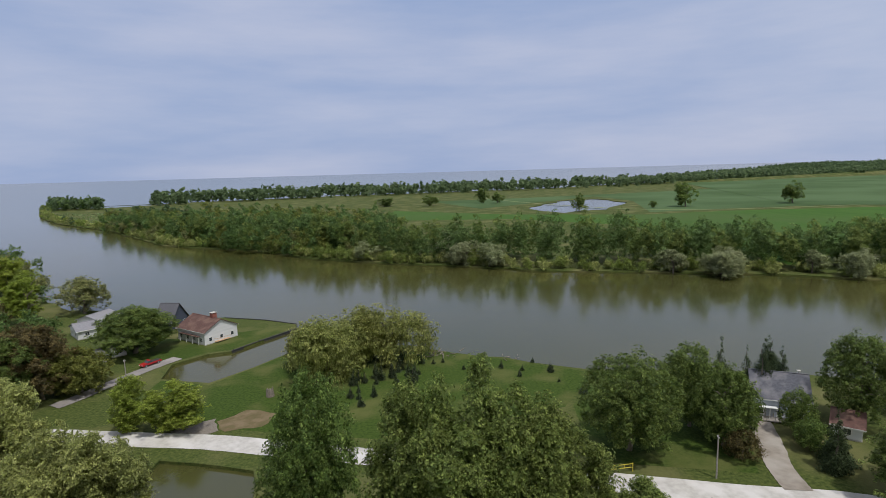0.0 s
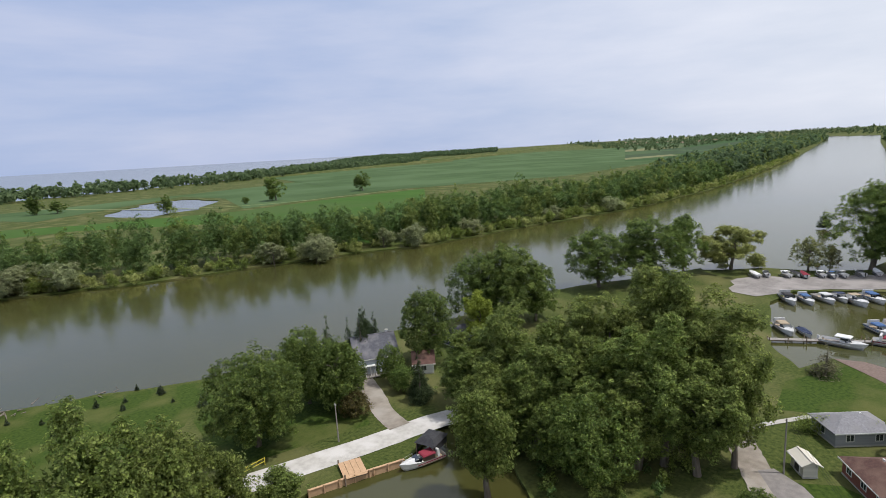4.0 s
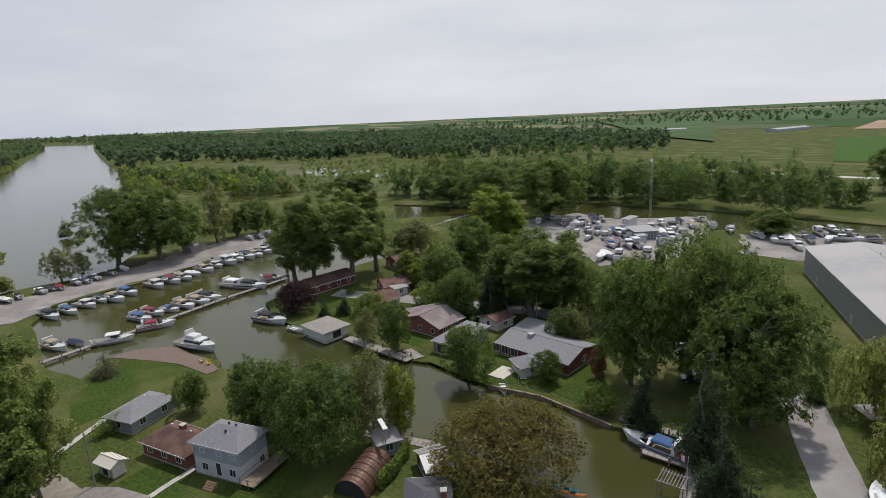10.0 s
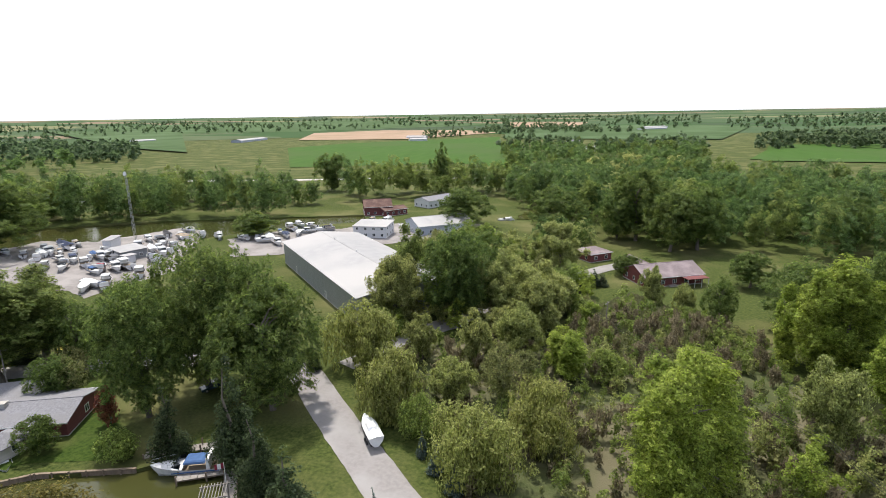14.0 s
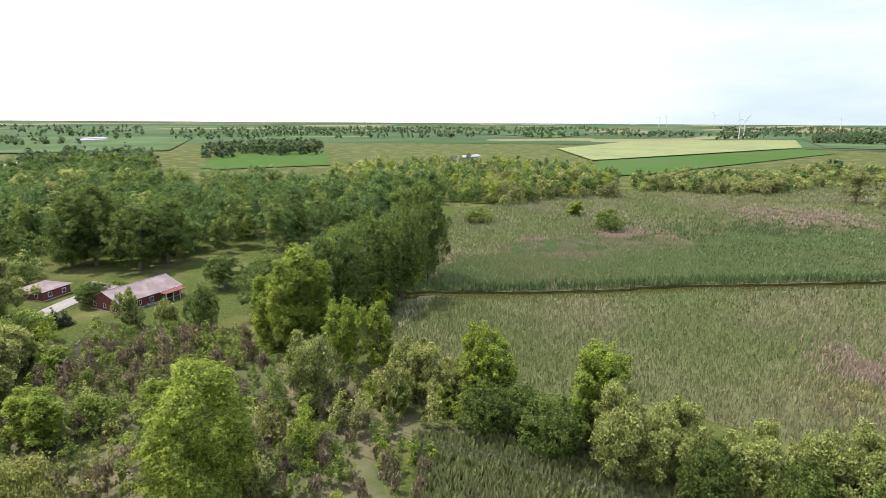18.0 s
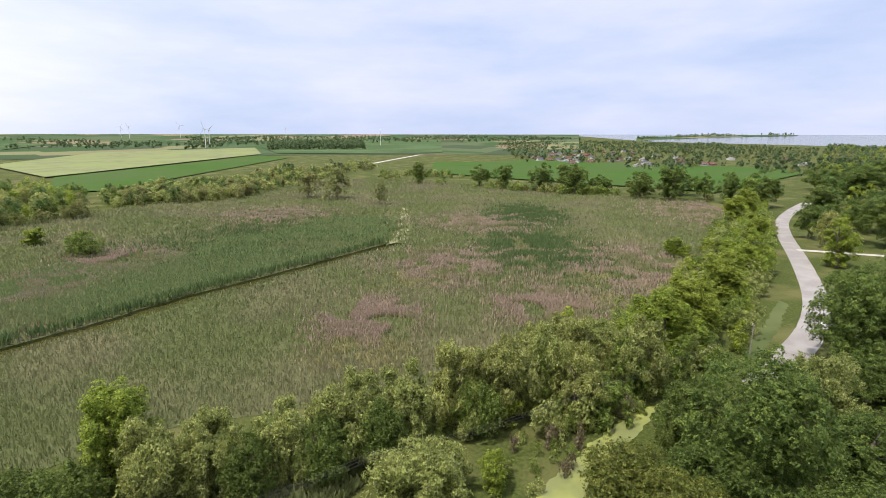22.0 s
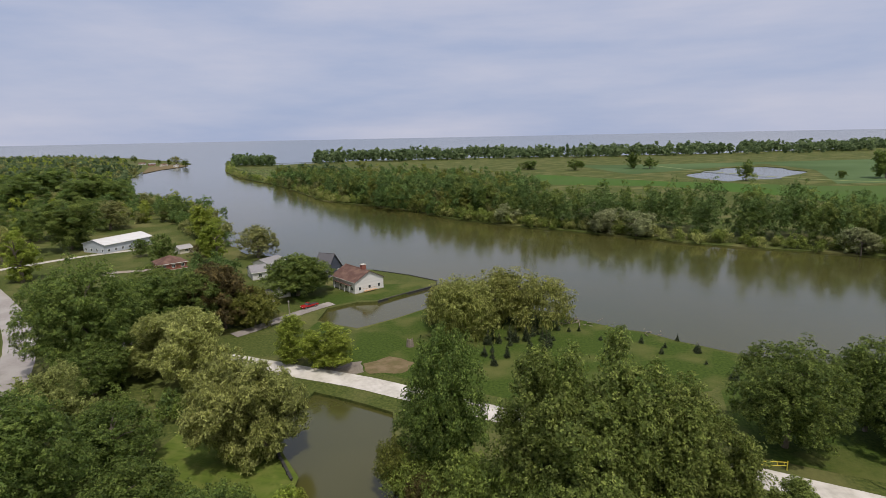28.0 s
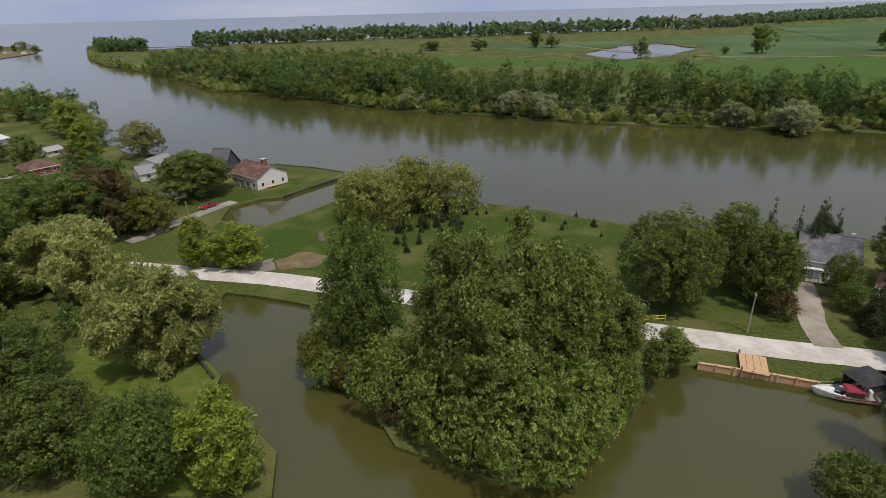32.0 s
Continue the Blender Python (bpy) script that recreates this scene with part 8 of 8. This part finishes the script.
boat(152.0, -151.3, -23, 8.4, "cruiser", "navy", z=0.75, lift=True)
boat(156.3, -162.1, -18, 8.7, "cruiser", "white", z=0.75, lift=True)
boat(142.6, -135.2, -49, 9.2, "cabin", "white", z=0.75, lift=True)
boat(129.6, -186.1, 23, 8.0, "cabin", "white", z=0.75, lift=True)
boat(122.1, -183.4, 140, 8.1, "cabin", "white", z=0.75, lift=True)
boat(126.1, -196.3, 129, 9.0, "cover", "navy", z=0.75, lift=True)
boat(123.3, -201.4, 115, 7.6, "cover", "white", z=0.75, lift=True)
boat(121.7, -206.1, 29, 7.1, "cabin", "white", z=0.75, lift=True)
boat(115.8, -211.3, 49, 8.7, "cruiser", "black", z=0.75, lift=True)
boat(136.6, -191.9, -69, 7.5, "cruiser", "blue", z=0.75, lift=True)
boat(156.2, -191.8, -70, 8.4, "cruiser", "white", z=0.75, lift=True)
boat(170.7, -185.8, 125, 7.9, "cabin", "black", z=0.75, lift=True)
boat(169.7, -175.4, -69, 8.8, "cruiser", "white", z=0.75, lift=True)
boat(197.6, -143.3, -35, 9.9, "cruiser", "white", z=0.75, lift=True)
boat(199.7, -150.1, 145, 9.9, "cabin", "white", z=0.75, lift=True)
boat(203.6, -159.3, -20, 9.0, "cover", "navy", z=0.75, lift=True)
boat(201.6, -163.4, 160, 8.4, "cruiser", "tan", z=0.75, lift=True)
boat(182.6, -134.7, -50, 7.7, "cabin", "white", z=0.75, lift=True)
boat(174.7, -134.7, 130, 8.7, "cruiser", "black", z=0.75, lift=True)
boat(172.1, -140.7, -35, 8.7, "cabin", "white", z=0.75, lift=True)
boat(179.2, -151.1, 145, 7.6, "cover", "blue", z=0.75, lift=True)
boat(183.5, -159.2, -20, 7.6, "cruiser", "white", z=0.75, lift=True)
boat(170.1, -151.3, 160, 10.5, "cabin", "white", z=0.75, lift=True)
boat(171.2, -158.2, -50, 9.5, "cruiser", "navy", z=0.75, lift=True)
boat(172.8, -165.2, 130, 8.2, "cabin", "tan", z=0.75, lift=True)
boat(165.4, -164.0, -35, 8.8, "cover", "white", z=0.75, lift=True)
boat(168.8, -172.9, 145, 10.4, "cruiser", "black", z=0.75, lift=True)
boat(155.6, -141.5, -20, 10.2, "cabin", "white", z=0.75, lift=True)
boat(159.2, -133.1, 160, 10.0, "cruiser", "blue", z=0.75, lift=True)
boat(146.0, -125.6, -50, 8.7, "cabin", "white", z=0.75, lift=True)
boat(146.6, -118.3, 130, 9.0, "cover", "white", z=0.75, lift=True)
boat(153.2, -151.6, -35, 9.5, "cruiser", "navy", z=0.75, lift=True)
boat(155.9, -159.4, 145, 7.7, "cabin", "tan", z=0.75, lift=True)
boat(141.7, -188.0, -20, 9.2, "cruiser", "white", z=0.75, lift=True)
boat(140.4, -197.2, 160, 8.3, "cabin", "black", z=0.75, lift=True)
boat(130.9, -191.3, -50, 10.1, "cover", "white", z=0.75, lift=True)
boat(132.3, -201.7, 130, 7.7, "cruiser", "blue", z=0.75, lift=True)
boat(132.8, -210.3, -35, 9.5, "cabin", "white", z=0.75, lift=True)
boat(131.5, -217.3, 145, 10.1, "cruiser", "white", z=0.75, lift=True)
boat(125.2, -216.0, -20, 8.2, "cabin", "navy", z=0.75, lift=True)
boat(165.9, -183.1, 160, 10.2, "cover", "tan", z=0.75, lift=True)
boat(163.5, -190.5, -50, 10.1, "cruiser", "white", z=0.75, lift=True)
boat(152.6, -187.6, 130, 7.6, "cabin", "black", z=0.75, lift=True)
boat(98.6, -240.0, 73, 7.5, "cruiser", "white")
boat(106.1, -240.1, 90, 6.4, "cruiser", "tan")
boat(81.6, -236.4, 117, 6.2, "cruiser", "white")
boat(84.1, -228.3, 337, 6.7, "cruiser", "white")
boat(73.7, -254.7, 63, 6.0, "cruiser", "navy")
boat(41.8, -252.7, 22, 6.4, "cruiser", "white")
boat(55.9, -55.9, 23, 9.1, "cruiser", "blue", label="white express cruiser with blue canvas at a timber dock")
boat(82.8, -44.6, 160, 5.5, "skiff", "tan")
boat(83.7, -49.7, 150, 4.5, "skiff", "white")
boat(49.1, 64.9, 170, 7.2, "cruiser", "red", label="white cabin cruiser with a maroon canvas top beside the gravel road")
wrapped_boat(32.7, -69.7, -51, 7.2)
car(-80.7, 141.1, -119, RED, "bright red pickup truck parked on the gravel drive", "pickup", 5.5, 0.12)
car(67.2, 4.4, 113, TEAL, "dark teal sedan parked on the grass by the lane", "sedan", 4.8)
car(111.2, -83.4, 40, YELLOW, "small yellow car by a tree", "sedan", 4.5, 0.05)
car(238.7, -116.4, 30, TEAL, "dark car on the canal pier", "sedan", 4.5, 0.05)
car(68.3, -77.1, 60, TEAL, "dark car on the lane", "sedan", 4.5, 0.05)
garden_chair(123.3, 8.8, 200, YELLOW)
garden_chair(121.3, 7.4, 230, YELLOW)
kayak(52.9, -37.9, 40, TURQUOISE, "turquoise kayak lying on the canal dock")
kayak(51.8, -38.1, 46, ORANGE, "orange kayak lying on the canal dock")
flag_pole(46.8, -53.0)
dock(141.4, 43.1, 153.6, 25.4, 1.6, "long grey plank finger dock in the harbour")
dock(153.6, 25.4, 170.8, 2.8, 1.6, "long grey plank finger dock in the harbour")
dock(170.8, 2.8, 183.5, -17.1, 1.6, "long grey plank finger dock in the harbour")
dock(121.3, -23.3, 102.4, -32.9, 2.6, "grey canal-side dock with posts")
dock(64.4, -56.7, 54.2, -62.7, 1.8, "timber dock along the canal end")
dock(55.7, -53.5, 49.8, -56.9, 1.6, "timber finger dock beside the cruiser")
dock(53.9, -63.4, 44.8, -50.9, 1.8, "timber dock at the canal end")
dock(79.6, -16.9, 71.1, -25.7, 2.0, "weathered dock on the canal bank")
dock(107.8, -33.9, 102.2, -34.8, 2.4, "low grey dock on the canal")
dock(89.5, -46.6, 86.3, -48.2, 5, "pale timber deck by the canal", m=CREAM, posts=False)
dock(247.4, -102.6, 256.3, -120.0, 2, "white pier in the outer canal", m=CONCRETE)
dock(238.1, -88.9, 254.0, -117.4, 1.2, "floating pier in the outer canal")
dock(-179.0, 227.9, -175.6, 234.8, 1.5, "small timber jetty in the river")
dock(37.8, 71.3, 41.4, 70.1, 5.0, "new timber boat deck by the gravel road", m=NEWWOOD, z=0.6)
wall_line([(31.6, 70.6), (36.4, 69.4), (41.8, 68.1), (46.9, 66.6)], "timber retaining wall with posts along the canal", 0.7, NEWWOOD)
wall_line([(-51.1, 73.4), (-46.2, 68.2), (-41.4, 63.5)], "dark timber wall at the pond edge", 0.5, BLACK)
wall_line([(-79.1, 189.0), (-63.4, 184.4), (-50.8, 178.2), (-49.3, 172.7), (-57.3, 160.2), (-62.5, 151.2)], "dark steel seawall round the lawn", 0.25, BLACK)
wall_line([(84.3, -42.5), (76.4, -48.9), (63.1, -53.8)], "low timber seawall along the canal", 0.3)
wall_line([(127.8, -14.9), (123.5, -23.5)], "low timber seawall under the boathouse", 0.2)
canvas_shelter(52.6, 66.3, 20)
boat(78.4, 85.5, 30, 7.5, "cover", "white", z=0.75, lift=True, label="white boat under a shrink-wrap cover stored on land")
boat(76.9, 78.5, 40, 7.5, "cover", "white", z=0.75, lift=True, label="white boat under a shrink-wrap cover stored on land")
boat(91.4, 71.6, 60, 7.5, "cover", "white", z=0.75, lift=True, label="white boat under a shrink-wrap cover stored on land")
boat(84.1, 74.0, 20, 7.5, "cover", "white", z=0.75, lift=True, label="white boat under a shrink-wrap cover stored on land")
sheet("gravel_lot", [(192.6, 71.3), (206.1, 68.3), (212.1, 53.8), (227.2, 37.0), (251.4, 17.5), (280.2, -21.9), (264.5, -26.7), (243.4, -18.5), (227.6, 7.0), (211.4, 24.2), (201.7, 39.6), (192.0, 52.2), (177.9, 58.3), (179.1, 65.5)], YARD, 0.12, "sandy gravel spit with rows of boats", "yard", rough=4)
sheet("terrace", [(136.9, 28.7), (138.9, 23.6), (136.6, 15.1), (130.9, 12.2), (124.2, 7.3), (117.5, 5.4), (116.3, 7.8), (124.7, 13.3), (130.3, 19.8)], RUBBLE, 0.12, "brown brick terrace by the harbour", "terrace")
sheet("boat_yard", [(226.4, -135.4), (226.6, -167.5), (201.6, -171.0), (183.7, -208.2), (166.2, -194.0), (135.4, -143.3), (140.3, -112.6), (167.1, -122.2), (190.4, -114.2)], YARD, 0.1, "grey gravel boat yard full of boats", "yard", rough=4)
sheet("boat_yard", [(149.2, -187.8), (137.2, -206.4), (104.2, -222.9), (83.0, -240.2), (51.9, -241.6), (50.9, -217.3), (80.7, -193.6), (113.0, -169.4), (127.3, -163.1)], YARD, 0.14, "pale gravel yard round the warehouse", "yard", rough=4)
sheet("driveway", [(84.3, 24.0), (82.2, 19.5), (77.7, 14.8), (73.2, 18.5), (76.7, 21.2), (82.2, 25.5)], YARD, 0.15, "grey concrete parking pad", "driveway")
sheet("bare_patch", [(-55.8, 101.7), (-48.7, 107.1), (-46.0, 101.6), (-50.6, 97.4)], STUMPWOOD, 0.05, "burnt grey patch in the lawn", "ground", rough=1.5)
sheet("bare_patch", [(-48.0, 105.7), (-43.6, 111.0), (-36.4, 108.9), (-37.8, 102.8), (-44.5, 101.0)], EARTH, 0.05, "bare brown patch in the lawn", "ground", rough=1.5)
sheet("algae_ditch", [(-66.1, 11.1), (-75.9, 18.8), (-84.8, 27.3), (-91.0, 33.8), (-94.6, 39.4), (-88.2, 35.7), (-80.5, 29.1), (-72.0, 22.4), (-64.8, 16.9)], ALGAE, 0.05, "ditch covered in yellow-green algae", "ditch", rough=1.2)
sheet("algae_ditch", [(-118.7, 68.3), (-139.0, 84.1), (-160.8, 101.1), (-157.0, 101.6), (-133.4, 84.5), (-114.4, 69.1)], WETALGAE, 0.05, "green roadside ditch", "ditch", rough=1.2)
sheet("algae_flat", [(576.7, -87.9), (581.5, -177.6), (474.0, -219.3), (397.7, -283.5), (303.3, -327.9), (250.2, -329.8), (260.5, -281.7), (277.0, -215.0), (352.1, -170.6), (385.9, -124.1), (482.7, -85.3)], WETALGAE, 0.14, "shallow wetland with pale green algae", "wetland", rough=8)
sheet("algae_flat", [(903.0, -6.0), (751.1, -103.7), (578.1, -98.4), (612.3, -33.4)], MARSH_BED, 0.16, "wet meadow behind the harbour", "wetland", rough=8)
sheet("pool", [(300.7, -231.0), (314.3, -260.3), (267.9, -222.7), (284.8, -218.7)], WATER, 0.2, "open pool in the wetland", "water", rough=4)
sheet("pool", [(449.7, -10.4), (423.7, -23.9), (391.6, -15.4), (407.9, -8.6)], WATER, 0.2, "open pool in the wetland", "water", rough=4)
sheet("pool", [(685.1, -106.9), (637.1, -122.1), (587.6, -99.7)], WATER, 0.2, "open pool in the wetland", "water", rough=4)
sheet("pool", [(461.0, -9.8), (435.9, -24.0), (403.4, -12.5)], WATER, 0.2, "open pool in the wetland", "water", rough=4)
sheet("pool", [(6.2, -306.6), (0.1, -318.2), (0.0, -284.3), (5.2, -277.7)], WATER, 0.2, "open pool in the wetland", "water", rough=4)
sheet("pool", [(34.3, -286.9), (23.9, -285.9), (22.6, -260.6), (31.0, -261.4)], WATER, 0.2, "open pool in the wetland", "water", rough=4)
sheet("pool", [(583.7, -94.2), (646.1, -134.3), (573.7, -113.2)], WATER, 0.2, "open pool in the wetland", "water", rough=4)
sheet("pool", [(561.5, -86.1), (592.5, -105.5), (565.3, -116.4), (536.8, -108.1)], WATER, 0.22, "open pale pool in the wetland", "water", rough=3)
sheet("pool", [(500.5, -129.0), (523.7, -148.2), (481.3, -171.9), (461.6, -166.7), (485.5, -149.2)], WATER, 0.22, "open pale pool in the wetland", "water", rough=3)
sheet("pool", [(287.0, -214.7), (318.9, -254.9), (307.9, -253.9), (274.2, -222.3)], WATER, 0.22, "open pale pool in the wetland", "water", rough=3)
sheet("pool", [(398.9, -293.9), (399.0, -320.0), (379.5, -313.9), (377.7, -290.1)], WATER, 0.22, "open pale pool in the wetland", "water", rough=3)
sheet("pool", [(584.0, -78.5), (626.9, -94.1), (602.9, -115.0), (573.2, -103.2)], WATER, 0.22, "open pale pool in the wetland", "water", rough=3)
sheet("pool", [(503.7, -152.8), (517.7, -174.9), (496.3, -194.0), (471.9, -175.8)], WATER, 0.22, "open pale pool in the wetland", "water", rough=3)
sheet("pool", [(292.1, -228.3), (318.3, -253.7), (310.1, -262.1), (283.6, -237.6)], WATER, 0.22, "open pale pool in the wetland", "water", rough=3)
sheet("pool", [(403.6, -2.3), (457.7, -7.7), (439.7, -23.6), (399.7, -19.0)], WATER, 0.22, "open pale pool in the wetland", "water", rough=3)
sheet("pool", [(580.0, -119.6), (578.7, -144.0), (556.6, -155.5), (545.5, -135.5)], WATER, 0.22, "open pale pool in the wetland", "water", rough=3)
sheet("pool", [(37.3, -255.2), (36.0, -277.3), (27.0, -276.5), (26.9, -256.3)], WATER, 0.22, "open pale pool in the wetland", "water", rough=3)
sheet("pool", [(9.5, -279.8), (7.2, -301.6), (3.1, -300.1), (3.4, -278.7)], WATER, 0.22, "open pale pool in the wetland", "water", rough=3)
sheet("brush_floor", [(43.4, -98.4), (35.6, -105.1), (24.6, -112.8), (4.0, -115.5), (-9.9, -137.9), (-37.7, -121.1), (-32.8, -114.8), (-44.7, -96.2), (-59.1, -76.2), (-68.4, -52.1), (-68.0, -38.2), (-47.2, -37.9), (-4.3, -56.9), (16.3, -58.4), (22.6, -76.0), (32.4, -81.7)], BRUSH, 0.02, "rough tan and green brush floor", "ground", rough=4)
sheet("near_marsh", [(-42.9, -66.2), (-55.5, -56.3), (-64.8, -40.5), (-72.2, -21.0), (-73.6, -10.2), (-48.8, -30.1), (-32.5, -53.8), (-36.7, -62.8)], GRASS, 0.045, "reedy ground beneath the power line", "marsh", rough=4)
reeds("reed_bed", "dense green reeds beneath the power line", [(-44.1, -64.9), (-54.9, -55.7), (-64.1, -40.1), (-70.9, -20.5), (-68.8, -12.5), (-47.3, -29.1), (-35.3, -50.5)], 9000, 1.9, 8)
reeds("reed_bed", "reeds along the far bank", [(10.3, 288.3), (33.4, 276.0), (76.5, 262.8), (79.7, 273.7), (34.8, 288.0), (10.8, 299.5)], 2500, 1.6, 9)
reeds("reed_bed", "green reeds in the brush by the red house", [(4.6, -129.8), (-10.5, -149.7), (-29.8, -130.4), (-23.9, -119.3), (-6.3, -120.2)], 5000, 1.7, 10)
sheet("mud_flat", [(-244.0, -29.4), (-255.0, -22.6), (-262.6, -20.1), (-313.8, -24.0), (-365.7, -28.9), (-372.6, -34.4), (-315.4, -30.2), (-273.3, -28.2), (-259.9, -31.5)], MUD, 0.1, "tan dried-out end of the marsh canal", "marsh", rough=4)
sheet("mud_flat", [(-77.8, -122.9), (-87.0, -124.5), (-91.0, -122.2), (-82.4, -114.1), (-73.4, -109.2), (-67.9, -106.5)], MUD, 0.12, "bare tan mud at the mouth of the marsh canal", "mud", rough=2)
sheet("beach", [(-717.5, 742.8), (-774.4, 844.4), (-824.1, 981.0), (-937.9, 1082.1), (-894.8, 946.2)], EARTH, 0.1, "tan sandy beach at the river mouth", "beach")
sheet("far_shore", [(-2917, 972), (-3241, 1175), (-3643, 1709), (-3812, 2364), (-3989, 2485), (-4240, 1991), (-3781, 1263)], PLAIN, 0.4, "far wooded point across the bay", "shore")
utility_pole(63.5, 6.3, 6.8, arm=0.4, yaw=64, lamp=True)
utility_pole(84.0, 22.6, 8.9, arm=0.3, yaw=37)
utility_pole(105.8, -66.6, 8.8, arm=1.0, yaw=37)
utility_pole(-90.2, 27.3, 6.9, arm=1.0, yaw=54, lamp=True)
utility_pole(-118.4, 69.4, 7.5, arm=0.4, yaw=6)
utility_pole(42.8, 80.5, 7.4, arm=0.3, yaw=88)
utility_pole(-81.6, 131.2, 5.2, arm=0.2, yaw=43)
utility_pole(130.0, -54.0, 9.0, arm=0.6, yaw=80)
utility_pole(-3.5, -123.2, 7.5, arm=1.0, yaw=67)
utility_pole(-68.9, -10.8, 5.7, arm=0.8, yaw=21)
wires([(1.8, -120.3, 8), (-30.8, -73.8, 8), (-42.8, -45.5, 8.5), (-64.3, -10.6, 8.5), (-85.7, 25.9, 8.5), (-116.5, 67.8, 8)], "thin black power lines over the brush")
wires([(85.3, 22.4, 8), (61.4, 6.0, 8)], "service wires between two poles", 0.6)
turbine(-1862, -825, 59, 54, 73)
turbine(-3401, -1027, 62, 151, 110)
turbine(-2194, -284, 62, 87, 12)
turbine(-1872, -844, 63, 179, 102)
turbine(-3783, 114, 54, 128, 47)
turbine(-3274, -1982, 64, 24, 93)
turbine(-3442, -1708, 72, 37, 38)
turbine(-3178, -1875, 65, 156, 75)
turbine(-4020, 383, 29, 53, 60)
stump(-40.8, 118.0)
driftwood(-2.8, 143.1, "heap of grey driftwood at the water edge")
driftwood(17.8, 139.2, "washed-up logs on the shore", 5, 3, 8)
gate(27.9, 82.8, 9, 4.8)
lattice_mast(184.6, -175.6, 28.4, 0.6, "steel lattice radio mast in the boat yard")
lattice_mast(70.9, -17.7, 6.2, 0.3, "slim lattice mast with a television antenna", "antenna_mast", True)
pergola(46.4, -50.0, 30, 3.2, 2.6, 2.3, "grey timber pergola on the dock")
hedge([(98.8, 24.7), (101.2, 18.8), (104.6, 13.7), (110.3, 10.6)], 2.0, 3.0, "clipped green hedge between two gardens")
hedge([(64.8, -15.1), (67.3, -18.2), (71.4, -21.7)], 0.9, 2.4, "row of slim cedars behind the hut", 5)
ribbon("garden_path", [(77.6, 15.0), (79.6, 12.6), (81.9, 9.2)], 1.0, CONCRETE, 0.1, "narrow concrete garden path", "path")
ribbon("garden_path", [(94.9, 30.7), (98.1, 29.2), (101.5, 27.1), (105.4, 24.8)], 1.2, CONCRETE, 0.1, "pale curved garden path", "path")
SHORE_HOMES = [(-1004, 1045), (-948, 1014), (-889, 984), (-832, 955), (-1082, 1062)]
for i, (hx, hy) in enumerate(SHORE_HOMES):
    house(hx, hy, 20 + 35 * i, 14, 9, 3.2, 5.5, "gable", (WHITE, BRICK, CREAM)[i % 3], (SHINGLE_BROWN, SHINGLE_GREY)[i % 2], "small shore house at the river mouth", name="shore_house")
TOWN = [(-1119, 169), (-1243, 372), (-1005, 210), (-1038, 214), (-1360, 292), (-1669, 339), (-1500, 279), (-1261, 180), (-1701, 374), (-1032, 167), (-1385, 218), (-1549, 506), (-1076, 229), (-1697, 228), (-1107, 357), (-1290, 236), (-1040, 187), (-1593, 520), (-1521, 360), (-1110, 235), (-1496, 413), (-1326, 261), (-1145, 238), (-1359, 397), (-1652, 363), (-1006, 205), (-1217, 282), (-1202, 305), (-1423, 420), (-1038, 201)]
TOWN += [(-993, 230), (-1104, 174), (-1278, 289), (-1538, 480), (-1097, 556), (-900, 412), (-906, 429), (-869, 317), (-900, 577), (-962, 400), (-1071, 443), (-1232, 456), (-1162, 470), (-1071, 647), (-1384, 456), (-1499, 342), (-851, 291), (-925, 204), (-1280, 317), (-1258, 371), (-1070, 374), (-1016, 296), (-977, 247), (-940, 331), (-970, 222), (-1047, 319), (-1200, 365), (-1091, 280), (-1086, 247), (-1297, 315)]
for i, (hx, hy) in enumerate(TOWN):
    walls, roofs = (BRICK, CREAM, WHITE, GREYWALL)[i % 4], (SHINGLE_BROWN, SHINGLE_BROWN, SHINGLE_GREY, SHINGLE_DARK)[(i * 7) % 4]
    house(hx, hy, (i * 53) % 180, 13 + i % 4, 9 + i % 3, 3.0, 6.0 + i % 2, "hip" if i % 3 else "gable", walls, roofs, "town house with a low pitched roof among trees", name="town_house", wins=[(0, -3.5, 1.0, 1.4, 1.2), (0, 3.5, 1.0, 1.4, 1.2)])
